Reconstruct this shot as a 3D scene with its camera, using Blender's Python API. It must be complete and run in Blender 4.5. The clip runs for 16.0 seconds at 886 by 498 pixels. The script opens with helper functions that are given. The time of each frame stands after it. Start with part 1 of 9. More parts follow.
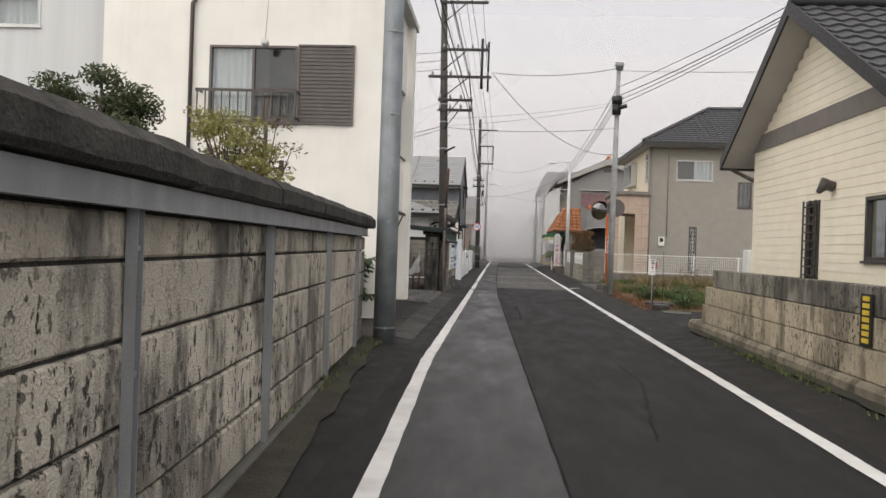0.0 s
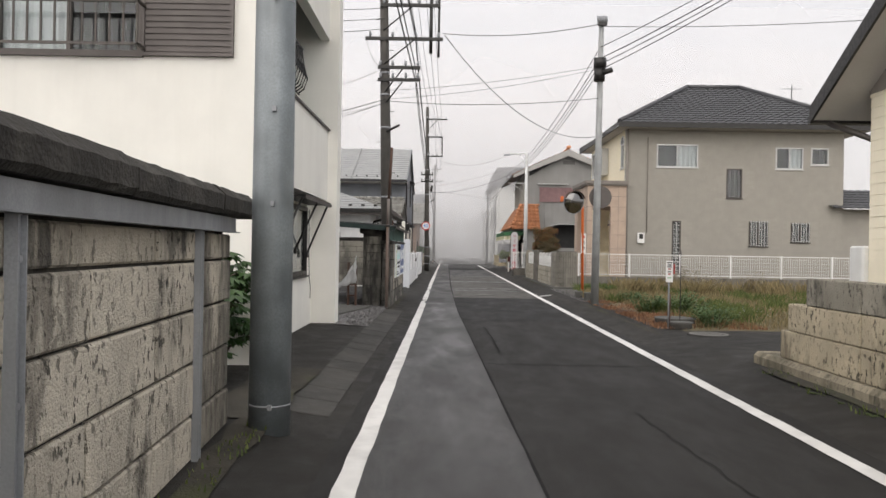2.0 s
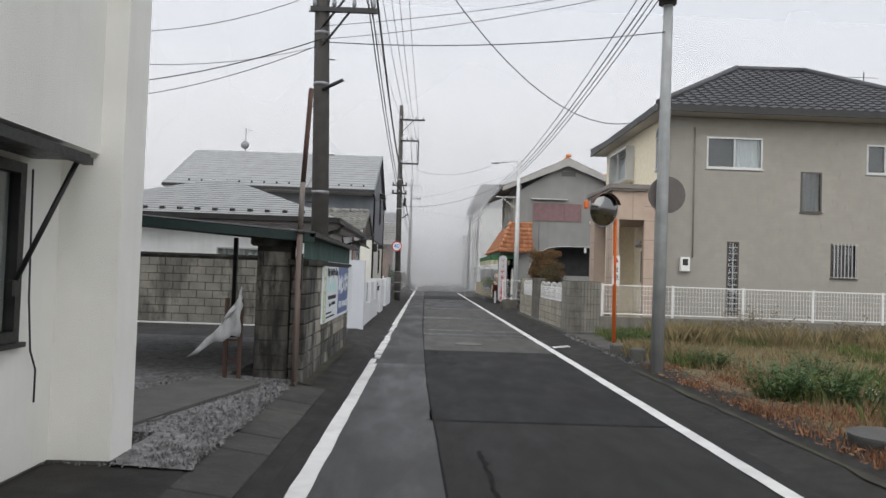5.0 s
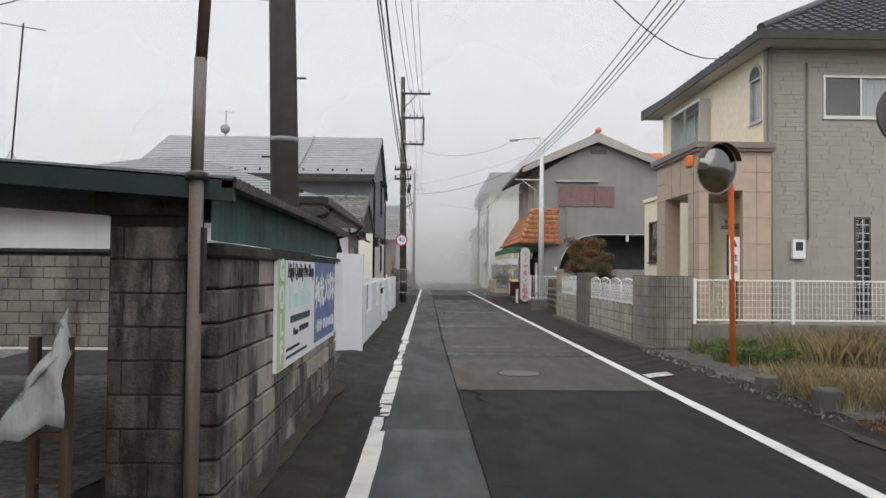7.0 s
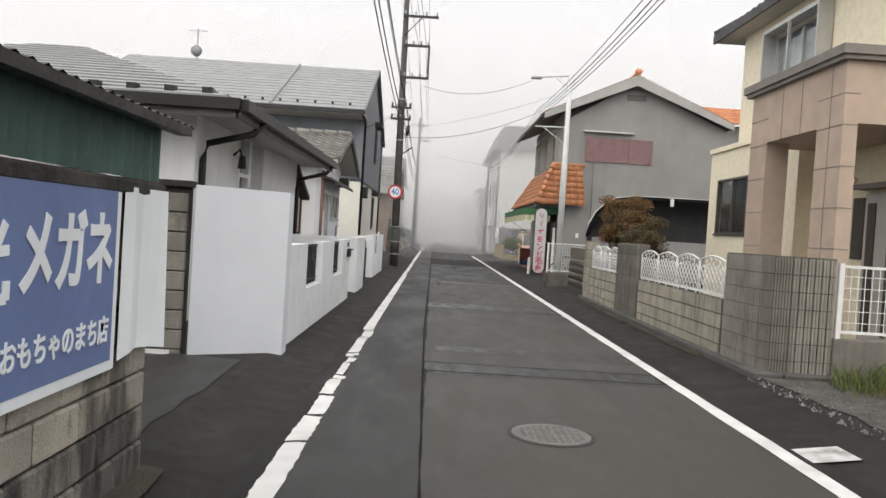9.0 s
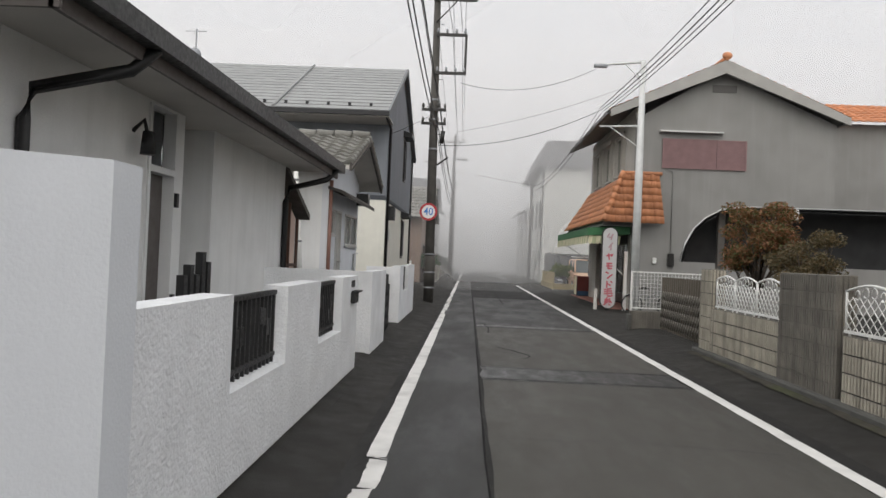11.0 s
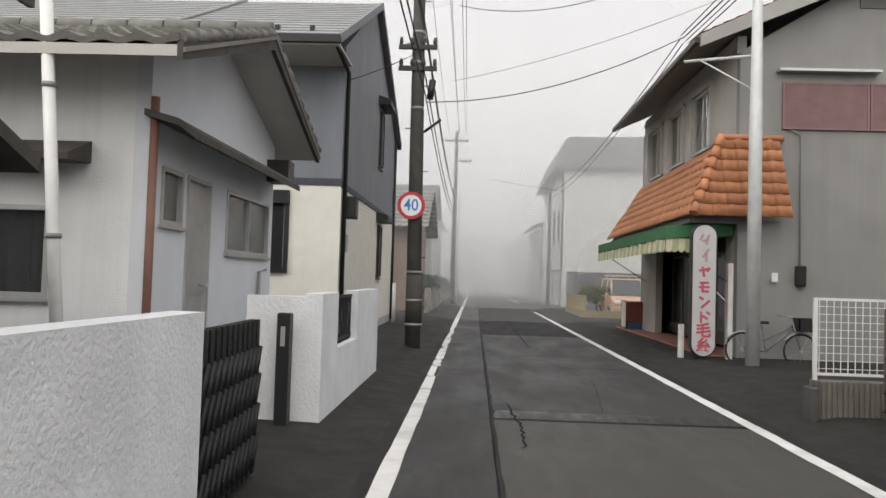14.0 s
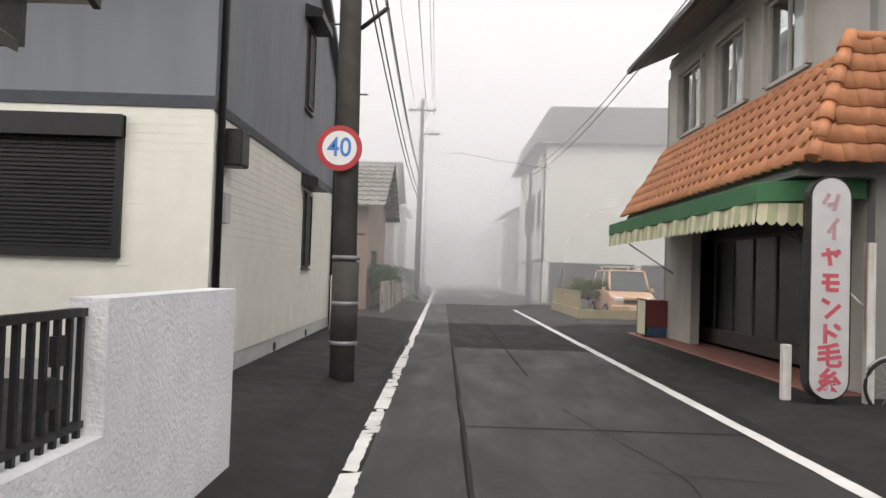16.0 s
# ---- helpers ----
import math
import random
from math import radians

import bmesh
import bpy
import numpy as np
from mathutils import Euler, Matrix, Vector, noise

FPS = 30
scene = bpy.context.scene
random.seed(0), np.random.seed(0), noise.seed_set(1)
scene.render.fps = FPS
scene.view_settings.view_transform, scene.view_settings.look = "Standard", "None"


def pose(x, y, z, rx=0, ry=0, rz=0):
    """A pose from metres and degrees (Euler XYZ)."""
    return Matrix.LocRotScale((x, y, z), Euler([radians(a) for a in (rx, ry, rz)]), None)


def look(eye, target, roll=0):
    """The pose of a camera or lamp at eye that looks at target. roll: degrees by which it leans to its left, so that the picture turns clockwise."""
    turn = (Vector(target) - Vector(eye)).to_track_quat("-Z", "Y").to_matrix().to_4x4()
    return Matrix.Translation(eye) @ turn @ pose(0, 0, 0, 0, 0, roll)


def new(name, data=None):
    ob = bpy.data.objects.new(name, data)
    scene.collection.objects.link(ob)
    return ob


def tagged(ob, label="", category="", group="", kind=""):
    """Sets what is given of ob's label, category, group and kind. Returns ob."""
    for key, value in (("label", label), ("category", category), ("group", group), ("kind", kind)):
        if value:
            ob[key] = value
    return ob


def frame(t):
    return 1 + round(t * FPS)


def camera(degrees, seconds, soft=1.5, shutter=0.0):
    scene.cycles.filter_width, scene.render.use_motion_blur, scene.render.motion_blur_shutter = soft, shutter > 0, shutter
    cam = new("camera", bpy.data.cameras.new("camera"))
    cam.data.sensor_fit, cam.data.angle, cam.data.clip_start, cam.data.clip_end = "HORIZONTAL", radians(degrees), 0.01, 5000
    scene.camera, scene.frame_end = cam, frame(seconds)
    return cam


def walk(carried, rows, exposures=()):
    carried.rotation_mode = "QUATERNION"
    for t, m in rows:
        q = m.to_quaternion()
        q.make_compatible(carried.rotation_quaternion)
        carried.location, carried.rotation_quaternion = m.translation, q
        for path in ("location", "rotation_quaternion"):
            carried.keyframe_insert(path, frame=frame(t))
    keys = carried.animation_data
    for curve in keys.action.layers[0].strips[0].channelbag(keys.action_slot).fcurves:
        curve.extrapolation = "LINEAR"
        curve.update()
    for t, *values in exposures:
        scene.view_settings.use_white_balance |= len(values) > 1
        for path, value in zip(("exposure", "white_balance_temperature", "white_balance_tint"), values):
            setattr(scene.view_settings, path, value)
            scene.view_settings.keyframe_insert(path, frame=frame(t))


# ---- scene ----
cam = camera(60.0, 16.0)
METRES, EYE, TILT, LEAN, TURN = 45.455, 1.5, 0.8, 0.0, 4.2
ROWS = [
    (0.0, 0.0, 0.0, 0.0, 0.03, -1.01, -1.97),
    (0.5, 0.0004, 0.0286, -0.0003, 0.32, -1.43, -0.96),
    (1.0, 0.0, 0.0573, -0.0008, 0.81, -2.08, -1.91),
    (1.5, 0.0007, 0.0864, -0.0011, -1.29, -1.67, -1.9),
    (2.0, 0.002, 0.115, -0.0014, -3.93, -0.82, -1.04),
    (2.5, 0.0045, 0.1448, -0.0019, -4.52, -0.44, -0.94),
    (3.0, 0.0081, 0.174, -0.0015, -4.21, 0.8, -1.05),
    (3.5, 0.0114, 0.204, -0.0012, -2.89, 1.43, -2.32),
    (4.0, 0.0144, 0.2346, -0.0016, -3.17, 1.02, -3.5),
    (4.5, 0.0177, 0.2638, -0.0023, -5.79, 1.05, -3.41),
    (5.0, 0.02, 0.294, -0.003, -5.5, 1.08, -2.01),
    (7.5, 0.0222, 0.4495, -0.0057, -5.64, 0.67, -0.36),
    (8.0, 0.0279, 0.4801, -0.0063, -7.34, -1.31, -1.7),
    (8.5, 0.0344, 0.5118, -0.0068, -7.94, -1.91, -3.88),
    (9.0, 0.0387, 0.5427, -0.0073, -4.85, -2.06, -3.73),
    (11.5, 0.0434, 0.6963, -0.0092, -1.92, 0.41, -2.22),
    (12.0, 0.0452, 0.7291, -0.0103, -2.34, 1.03, -1.05),
    (12.5, 0.0471, 0.7613, -0.0118, -2.87, 2.0, -0.58),
    (13.0, 0.0501, 0.795, -0.012, -3.96, 2.35, -2.14),
    (13.5, 0.0535, 0.8296, -0.0123, -3.45, 1.62, -2.31),
    (14.0, 0.0564, 0.8624, -0.0127, -1.82, 1.48, -1.8),
    (14.5, 0.0594, 0.8957, -0.0134, -2.67, 1.73, -1.69),
    (15.0, 0.0618, 0.9284, -0.014, -2.92, 0.77, -0.99),
    (15.5, 0.0639, 0.9624, -0.0143, -3.19, 0.4, -0.86),
    (16.0, 0.0661, 0.9964, -0.0149, -4.2, 0.96, -1.9),
]
EXPOSURES = [(0.0, 0.0, 6660, 12), (1.0, 0.16, 6640, 12), (2.0, 0.2, 6620, 11.5), (2.7, 0.2, 6600, 11), (3.5, -0.03, 6300, 9), (4.2, 0.04, 6200, 9), (5.0, 0.06, 6200, 9), (7.5, 0.06, 6380, 9), (8.5, 0.2, 6450, 9), (9.0, 0.34, 6550, 9), (11.5, 0.0, 6480, 9.5), (12.5, 0.16, 6560, 10), (14.0, 0.2, 6570, 10), (15.0, 0.38, 6610, 10.5), (16.0, 0.43, 6640, 11)]
walk(cam, [(t, pose(0, 0, EYE, TILT, LEAN, TURN) @ pose(METRES * x, METRES * y, METRES * z, 90 + pitch, roll, yaw)) for t, x, y, z, yaw, pitch, roll in ROWS], EXPOSURES)

# ---- light ----
SUN_EL, SUN_AZ = 38.0, 180.0
world = bpy.data.worlds.new("overcast_sky")
scene.world = world
world.use_nodes = True
wn = world.node_tree.nodes
sky = wn.new("ShaderNodeTexSky")
sky.sky_type, sky.sun_disc = "NISHITA", False
sky.sun_elevation, sky.sun_rotation = radians(SUN_EL), radians(SUN_AZ)
sky.air_density, sky.dust_density, sky.ozone_density = 1.0, 4.0, 1.0
gain = wn.new("ShaderNodeMix")
gain.data_type, gain.blend_type = "RGBA", "MULTIPLY"
gain.inputs[0].default_value = 1.0
gain.inputs[7].default_value = (0.1, 0.1, 0.1, 1)
haze = wn.new("ShaderNodeMix")
haze.data_type = "RGBA"
haze.inputs[0].default_value = 0.86
haze.inputs[7].default_value = (0.745, 0.75, 0.772, 1)
wl = world.node_tree.links
wl.new(sky.outputs[0], gain.inputs[6])
wl.new(gain.outputs[2], haze.inputs[6])
wl.new(haze.outputs[2], wn["Background"].inputs[0])
wn["Background"].inputs[1].default_value = 1.06

sun = new("sun", bpy.data.lights.new("sun", "SUN"))
sun.data.energy, sun.data.angle, sun.data.color = 2.6, radians(122), (1.0, 0.965, 0.91)
sun.matrix_basis = look((-9, -23, 23), (0, 0, 0))


# ---- materials ----
def mat(name, col, rough=0.8, var=0.18, scale=3.0, bump=0.15, bscale=60.0, metal=0.0, streak=0.0,
        streak_col=(0.05, 0.05, 0.045), each=0.0, pits=0.0, broad=False, spots=0.0, spot_col=(0.3, 0.3, 0.28), stretch=(1, 1, 1), spec=0.5, stain=0.0, rvar=0.1):
    """A surface with two scales of variation, fine relief and, where given, run-down streaks, pits or stains."""
    m = bpy.data.materials.new(name)
    m.use_nodes = True
    n, l = m.node_tree.nodes, m.node_tree.links
    bsdf = n["Principled BSDF"]
    geo = n.new("ShaderNodeNewGeometry")

    def noise_tex(sc, detail=4.0, st=(1, 1, 1), rough_=0.55):
        mp = n.new("ShaderNodeMapping")
        mp.inputs["Scale"].default_value = st
        l.new(geo.outputs["Position"], mp.inputs["Vector"])
        t = n.new("ShaderNodeTexNoise")
        t.inputs["Scale"].default_value, t.inputs["Detail"].default_value = sc, detail
        t.inputs["Roughness"].default_value = rough_
        l.new(mp.outputs[0], t.inputs["Vector"])
        return t.outputs["Fac"]

    def span(fac, a, b, c=0.0, d=1.0):
        r = n.new("ShaderNodeMapRange")
        r.inputs[1].default_value, r.inputs[2].default_value, r.inputs[3].default_value, r.inputs[4].default_value = a, b, c, d
        l.new(fac, r.inputs[0])
        return r.outputs[0]

    def blend(fac, a, b):
        x = n.new("ShaderNodeMix")
        x.data_type = "RGBA"
        l.new(fac, x.inputs[0])
        for i, v in ((6, a), (7, b)):
            if isinstance(v, tuple):
                x.inputs[i].default_value = (*v[:3], 1)
            else:
                l.new(v, x.inputs[i])
        return x.outputs[2]

    lo = tuple(c * (1 - var) for c in col)
    hi = tuple(min(1.0, c * (1 + var)) for c in col)
    c = blend(span(noise_tex(scale, 5, stretch), 0.3, 0.7), lo, hi)
    fine = noise_tex(bscale, 3)
    c = blend(span(fine, 0.35, 0.65, 0.0, min(0.5, var * 1.6)), c, tuple(v * 0.72 for v in col))
    if each:
        info = n.new("ShaderNodeObjectInfo")
        c = blend(span(info.outputs["Random"], 0, 1, 0, each), c, tuple(v * 0.45 for v in col))
    if spots:
        c = blend(span(noise_tex(scale * 0.35, 6, stretch), 0.5, 0.68, 0, spots), c, spot_col)
    if streak:
        s = span(noise_tex(1.5, 7, (1.2, 1.2, 0.42), 0.65), 0.5 - stain, 0.58 - stain, 0, 1) if broad else span(noise_tex(2.2, 6, (2.2, 2.2, 0.16)), 0.46, 0.62, 0, 1)
        s2 = span(noise_tex(7, 5, (1.4, 1.4, 0.35 if broad else 0.08)), 0.4, 0.65, 0.6 if broad else 0.25, 1)
        mu = n.new("ShaderNodeMath")
        mu.operation = "MULTIPLY"
        l.new(s, mu.inputs[0])
        l.new(s2, mu.inputs[1])
        c = blend(span(mu.outputs[0], 0, 1, 0, streak), c, streak_col)
    height = fine
    if pits:
        # Pits: near-black colour paints the dark inside the holes, besides the relief.
        near = span(noise_tex(21, 3, (1, 1, 0.6), 0.6), 0.565, 0.62)
        gate = span(noise_tex(1.1, 3), 0.42, 0.58, 0.25, 1)
        mu = n.new("ShaderNodeMath")
        mu.operation = "MULTIPLY"
        l.new(near, mu.inputs[0])
        l.new(gate, mu.inputs[1])
        c = blend(span(mu.outputs[0], 0, 1, 0, pits), c, (0.03, 0.028, 0.022))
        su = n.new("ShaderNodeMath")
        su.operation = "SUBTRACT"
        l.new(fine, su.inputs[0])
        l.new(mu.outputs[0], su.inputs[1])
        height = su.outputs[0]
    l.new(c, bsdf.inputs["Base Color"])
    l.new(span(noise_tex(scale * 4, 7, stretch, 0.62), 0.36, 0.62, max(0.02, rough - rvar), min(1, rough + rvar)), bsdf.inputs["Roughness"])
    bsdf.inputs["Metallic"].default_value = metal
    bsdf.inputs["Specular IOR Level"].default_value = spec
    if bump:
        b = n.new("ShaderNodeBump")
        b.inputs["Strength"].default_value, b.inputs["Distance"].default_value = bump, 0.02
        l.new(height, b.inputs["Height"])
        l.new(b.outputs[0], bsdf.inputs["Normal"])
    return m


def glass_mat(name, tint=(0.8, 0.85, 0.86), rough=0.03):
    m = bpy.data.materials.new(name)
    m.use_nodes = True
    b = m.node_tree.nodes["Principled BSDF"]
    b.inputs["Base Color"].default_value = (*tint, 1)
    b.inputs["Roughness"].default_value = rough
    b.inputs["Transmission Weight"].default_value = 1.0
    b.inputs["IOR"].default_value = 1.45
    return m


LONG = (1.3, 0.4, 1.0)
ASPHALT = mat("asphalt_dark", (0.023, 0.0222, 0.0213), 0.74, 0.16, 0.5, 0.5, 120, spots=0.2, spot_col=(0.036, 0.0345, 0.033), spec=0.25, rvar=0.09, stretch=LONG)
# Older strip; base and spot colours are lightened to paint its wet sheen.
ASPHALT_OLD_SHEEN = mat("asphalt_worn_sheen", (0.035, 0.0345, 0.0335), 0.46, 0.13, 0.3, 0.45, 120, spots=0.22, spot_col=(0.058, 0.058, 0.057), spec=0.5, rvar=0.12, stretch=LONG)
ASPHALT_PATCH = mat("asphalt_patch", (0.064, 0.061, 0.053), 0.6, 0.14, 0.5, 0.45, 120, spots=0.2, spot_col=(0.05, 0.048, 0.043), spec=0.35, rvar=0.08, stretch=LONG)
ASPHALT_BLACK = mat("asphalt_fresh", (0.018, 0.018, 0.018), 0.72, 0.18, 0.5, 0.5, 120, spots=0.25, spot_col=(0.028, 0.027, 0.026), spec=0.25, rvar=0.09, stretch=LONG)
ASPHALT_MID = mat("asphalt_grey", (0.034, 0.0333, 0.032), 0.56, 0.14, 0.3, 0.45, 120, spots=0.2, spot_col=(0.05, 0.049, 0.047), spec=0.4, rvar=0.1, stretch=LONG)
ASPHALT_DAMP = mat("asphalt_damp", (0.024, 0.024, 0.023), 0.4, 0.2, 1.2, 0.35, 110, spec=0.5, rvar=0.1, stretch=LONG)
# Dark tone covers damp asphalt and painted contact shade along the walls.
SHOULDER = mat("asphalt_shoulder", (0.024, 0.0225, 0.02), 0.75, 0.35, 0.8, 0.6, 90, spots=0.4, spot_col=(0.042, 0.039, 0.034), spec=0.3, rvar=0.1)
GUTTER = mat("gutter_concrete", (0.05, 0.048, 0.044), 0.85, 0.4, 2.5, 0.6, 60, each=0.5, spots=0.5, spot_col=(0.085, 0.08, 0.072))
DIRT = mat("roadside_dirt", (0.045, 0.04, 0.03), 0.95, 0.5, 3, 0.9, 45, spots=0.7, spot_col=(0.05, 0.06, 0.018))
SEAM = mat("tar_joint", (0.012, 0.012, 0.012), 0.85, 0.2, 4, 0.2, 90, spec=0.15)
PAINT = mat("road_paint_white", (0.72, 0.71, 0.69), 0.6, 0.08, 5, 0.3, 150, spots=0.45, spot_col=(0.36, 0.35, 0.34))
PAINT_WORN = mat("road_paint_worn", (0.6, 0.6, 0.58), 0.65, 0.2, 9, 0.3, 150, spots=0.9, spot_col=(0.1, 0.1, 0.1))
EARTH = mat("bare_earth", (0.11, 0.095, 0.075), 0.95, 0.3, 1.2, 0.6, 40)
GRAVEL = mat("gravel_grey", (0.22, 0.215, 0.215), 0.9, 0.55, 14, 0.9, 70, spots=0.6, spot_col=(0.07, 0.066, 0.06))
VERGE = mat("gravel_dark", (0.085, 0.08, 0.072), 0.92, 0.55, 12, 0.95, 60, spots=0.6, spot_col=(0.16, 0.15, 0.135))
PLATE_IRON = mat("cast_plate", (0.15, 0.145, 0.135), 0.6, 0.25, 8, 0.3, 60)
KERB = mat("kerb_concrete", (0.11, 0.108, 0.1), 0.9, 0.3, 3, 0.4, 60, each=0.4)
OYA = mat("oya_stone", (0.6, 0.55, 0.46), 0.95, 0.25, 2.2, 0.9, 65, each=0.35, pits=0.95, broad=True, streak=0.9, streak_col=(0.07, 0.064, 0.055), stain=0.018)
OYA_TOP = mat("oya_stone_stained", (0.5, 0.455, 0.375), 0.95, 0.28, 3, 0.8, 70, each=0.18, pits=0.9, broad=True, streak=0.94, streak_col=(0.04, 0.038, 0.034), stain=0.03)
OYA_WARM = mat("oya_stone_warm", (0.62, 0.53, 0.38), 0.95, 0.3, 2, 0.8, 55, each=0.3, pits=0.85, broad=True, streak=0.85, streak_col=(0.12, 0.1, 0.07), stain=0.02)
OYA_WARM_TOP = mat("oya_stone_warm_stained", (0.36, 0.33, 0.27), 0.95, 0.3, 3, 0.8, 60, each=0.3, pits=0.8, broad=True, streak=0.94, streak_col=(0.05, 0.045, 0.038), stain=0.05)
OYA_FOOT = mat("oya_stone_footing", (0.3, 0.26, 0.19), 0.95, 0.35, 3, 0.8, 60, pits=0.6, broad=True, streak=0.8, streak_col=(0.06, 0.055, 0.035), stain=0.03)
COPING = mat("mossy_coping", (0.03, 0.027, 0.023), 0.95, 0.5, 6, 0.9, 35, spots=0.5, spot_col=(0.12, 0.115, 0.1), streak=0.4, streak_col=(0.09, 0.085, 0.075))
FOOTING = mat("wall_footing", (0.13, 0.125, 0.11), 0.95, 0.35, 4, 0.6, 50, spots=0.5, spot_col=(0.05, 0.055, 0.03))
STEEL = mat("galvanised_steel", (0.27, 0.28, 0.295), 0.5, 0.25, 5, 0.1, 80, metal=0.2, stretch=(1, 1, 0.3), streak=0.3, streak_col=(0.16, 0.16, 0.165))
POLE_PAINT = mat("pole_blue_grey", (0.2, 0.225, 0.24), 0.48, 0.3, 3.5, 0.08, 60, metal=0.3, streak=0.25, streak_col=(0.36, 0.37, 0.37))
POLE_CONC = mat("pole_concrete_dark", (0.068, 0.064, 0.058), 0.9, 0.3, 4, 0.3, 70, streak=0.35, streak_col=(0.04, 0.038, 0.035))
POLE_LIGHT = mat("pole_light_grey", (0.58, 0.59, 0.585), 0.5, 0.12, 4, 0.08, 70, metal=0.1, streak=0.3, streak_col=(0.34, 0.33, 0.31))
POLE_SLIM = mat("pole_slim_grey", (0.33, 0.34, 0.34), 0.75, 0.2, 4, 0.15, 70, streak=0.35, streak_col=(0.11, 0.105, 0.095))
STUCCO = mat("stucco_white", (0.86, 0.845, 0.79), 0.95, 0.05, 1.3, 0.35, 120, streak=0.1, streak_col=(0.6, 0.58, 0.52))
STUCCO_ROUGH = mat("stucco_rough_white", (0.79, 0.8, 0.82), 0.95, 0.08, 2.5, 0.6, 34, streak=0.14, streak_col=(0.52, 0.53, 0.53), spots=0.2, spot_col=(0.6, 0.6, 0.6))
STUCCO_SMOOTH = mat("render_smooth_white", (0.69, 0.71, 0.745), 0.9, 0.05, 1.5, 0.15, 60, streak=0.05, streak_col=(0.52, 0.54, 0.56))
BUNG_WALL = mat("bungalow_wall", (0.78, 0.785, 0.785), 0.92, 0.07, 1.6, 0.4, 90, streak=0.25, streak_col=(0.54, 0.54, 0.53))
SIDING = mat("siding_cream", (0.94, 0.86, 0.68), 0.7, 0.04, 4, 0.05, 60, streak=0.06, streak_col=(0.62, 0.55, 0.43))
TRIM_BROWN = mat("trim_taupe", (0.22, 0.195, 0.175), 0.75, 0.1, 4, 0.1, 60)
SOFFIT = mat("soffit_grey", (0.5, 0.48, 0.45), 0.85, 0.08, 2, 0.05, 40)
# Soffit tone lowered to put the shade under the eave into the colour.
SOFFIT_DARK = mat("soffit_dark_shaded", (0.17, 0.165, 0.155), 0.85, 0.15, 3, 0.1, 40)
DARK_WOOD = mat("dark_weathered_wood", (0.075, 0.067, 0.06), 0.85, 0.3, 4, 0.2, 60)
DARK_METAL = mat("dark_metal", (0.028, 0.027, 0.026), 0.45, 0.25, 6, 0.1, 70, metal=0.3)
BLACK_IRON = mat("black_iron", (0.012, 0.012, 0.013), 0.5, 0.25, 8, 0.15, 80)
ALU = mat("aluminium", (0.5, 0.5, 0.49), 0.42, 0.08, 5, 0.03, 60, metal=0.6)
BRONZE = mat("bronze_frame", (0.09, 0.08, 0.072), 0.5, 0.15, 6, 0.05, 60, metal=0.4)
SHUTTER_BROWN = mat("shutter_brown", (0.13, 0.115, 0.108), 0.6, 0.15, 4, 0.05, 60, metal=0.2)
SHUTTER_RED = mat("shutter_dull_red", (0.27, 0.165, 0.165), 0.7, 0.12, 4, 0.05, 60)
SHUTTER_BLACK = mat("shutter_black", (0.022, 0.022, 0.024), 0.5, 0.15, 4, 0.05, 60, metal=0.3)
GLASS = glass_mat("window_glass")
GLASS_DIM = glass_mat("frosted_glass", (0.62, 0.66, 0.66), 0.25)
CURTAIN = mat("curtain_cloth", (0.55, 0.56, 0.56), 0.95, 0.12, 5, 0.1, 60, stretch=(6, 6, 0.4))
FROST_BACK = mat("frosted_backing", (0.2, 0.19, 0.18), 0.9, 0.1, 3, 0.05, 40)
# Near-black base colour stands in for the shade of unlit interiors.
ROOM_SHADE = mat("interior_shade", (0.05, 0.05, 0.05), 0.9, 0.2, 2, 0, 30)
TILE_GREY = mat("roof_tile_dark_grey", (0.062, 0.063, 0.068), 0.5, 0.25, 6, 0.2, 60, each=0.35)
TILE_PALE = mat("roof_tile_weathered", (0.24, 0.235, 0.215), 0.8, 0.3, 5, 0.4, 50, each=0.5, spots=0.4, spot_col=(0.1, 0.095, 0.08))
TILE_ORANGE = mat("roof_tile_orange", (0.56, 0.235, 0.11), 0.6, 0.25, 4, 0.3, 60, each=0.35, spots=0.4, spot_col=(0.34, 0.13, 0.065))
METAL_ROOF = mat("metal_roof_grey", (0.3, 0.305, 0.305), 0.5, 0.1, 2, 0.05, 50, metal=0.1, each=0.1)
NAVY = mat("siding_slate_blue", (0.19, 0.203, 0.228), 0.75, 0.12, 2.5, 0.15, 70, stretch=(1, 1, 0.25), streak=0.25, streak_col=(0.22, 0.23, 0.25))
CREAM = mat("siding_pale_cream", (0.78, 0.765, 0.69), 0.75, 0.05, 3, 0.1, 60, streak=0.12, streak_col=(0.55, 0.55, 0.51))
PLINTH = mat("plinth_concrete", (0.5, 0.5, 0.49), 0.92, 0.1, 3, 0.2, 60, streak=0.2, streak_col=(0.3, 0.3, 0.29))
TILE_WALL = mat("wall_tile_grey_beige", (0.36, 0.34, 0.3), 0.75, 0.06, 3, 0.1, 40, each=0.2, streak=0.1, streak_col=(0.27, 0.26, 0.235))
TILE_CREAM = mat("wall_tile_cream", (0.88, 0.79, 0.6), 0.8, 0.08, 8, 0.3, 45, each=0.15)
PORCH_TILE = mat("porch_tile_tan", (0.46, 0.355, 0.28), 0.7, 0.1, 3, 0.1, 60, each=0.15)
SHOP_GREY = mat("shop_mortar_grey", (0.26, 0.255, 0.245), 0.92, 0.1, 1.2, 0.3, 90, streak=0.2, streak_col=(0.35, 0.345, 0.335))
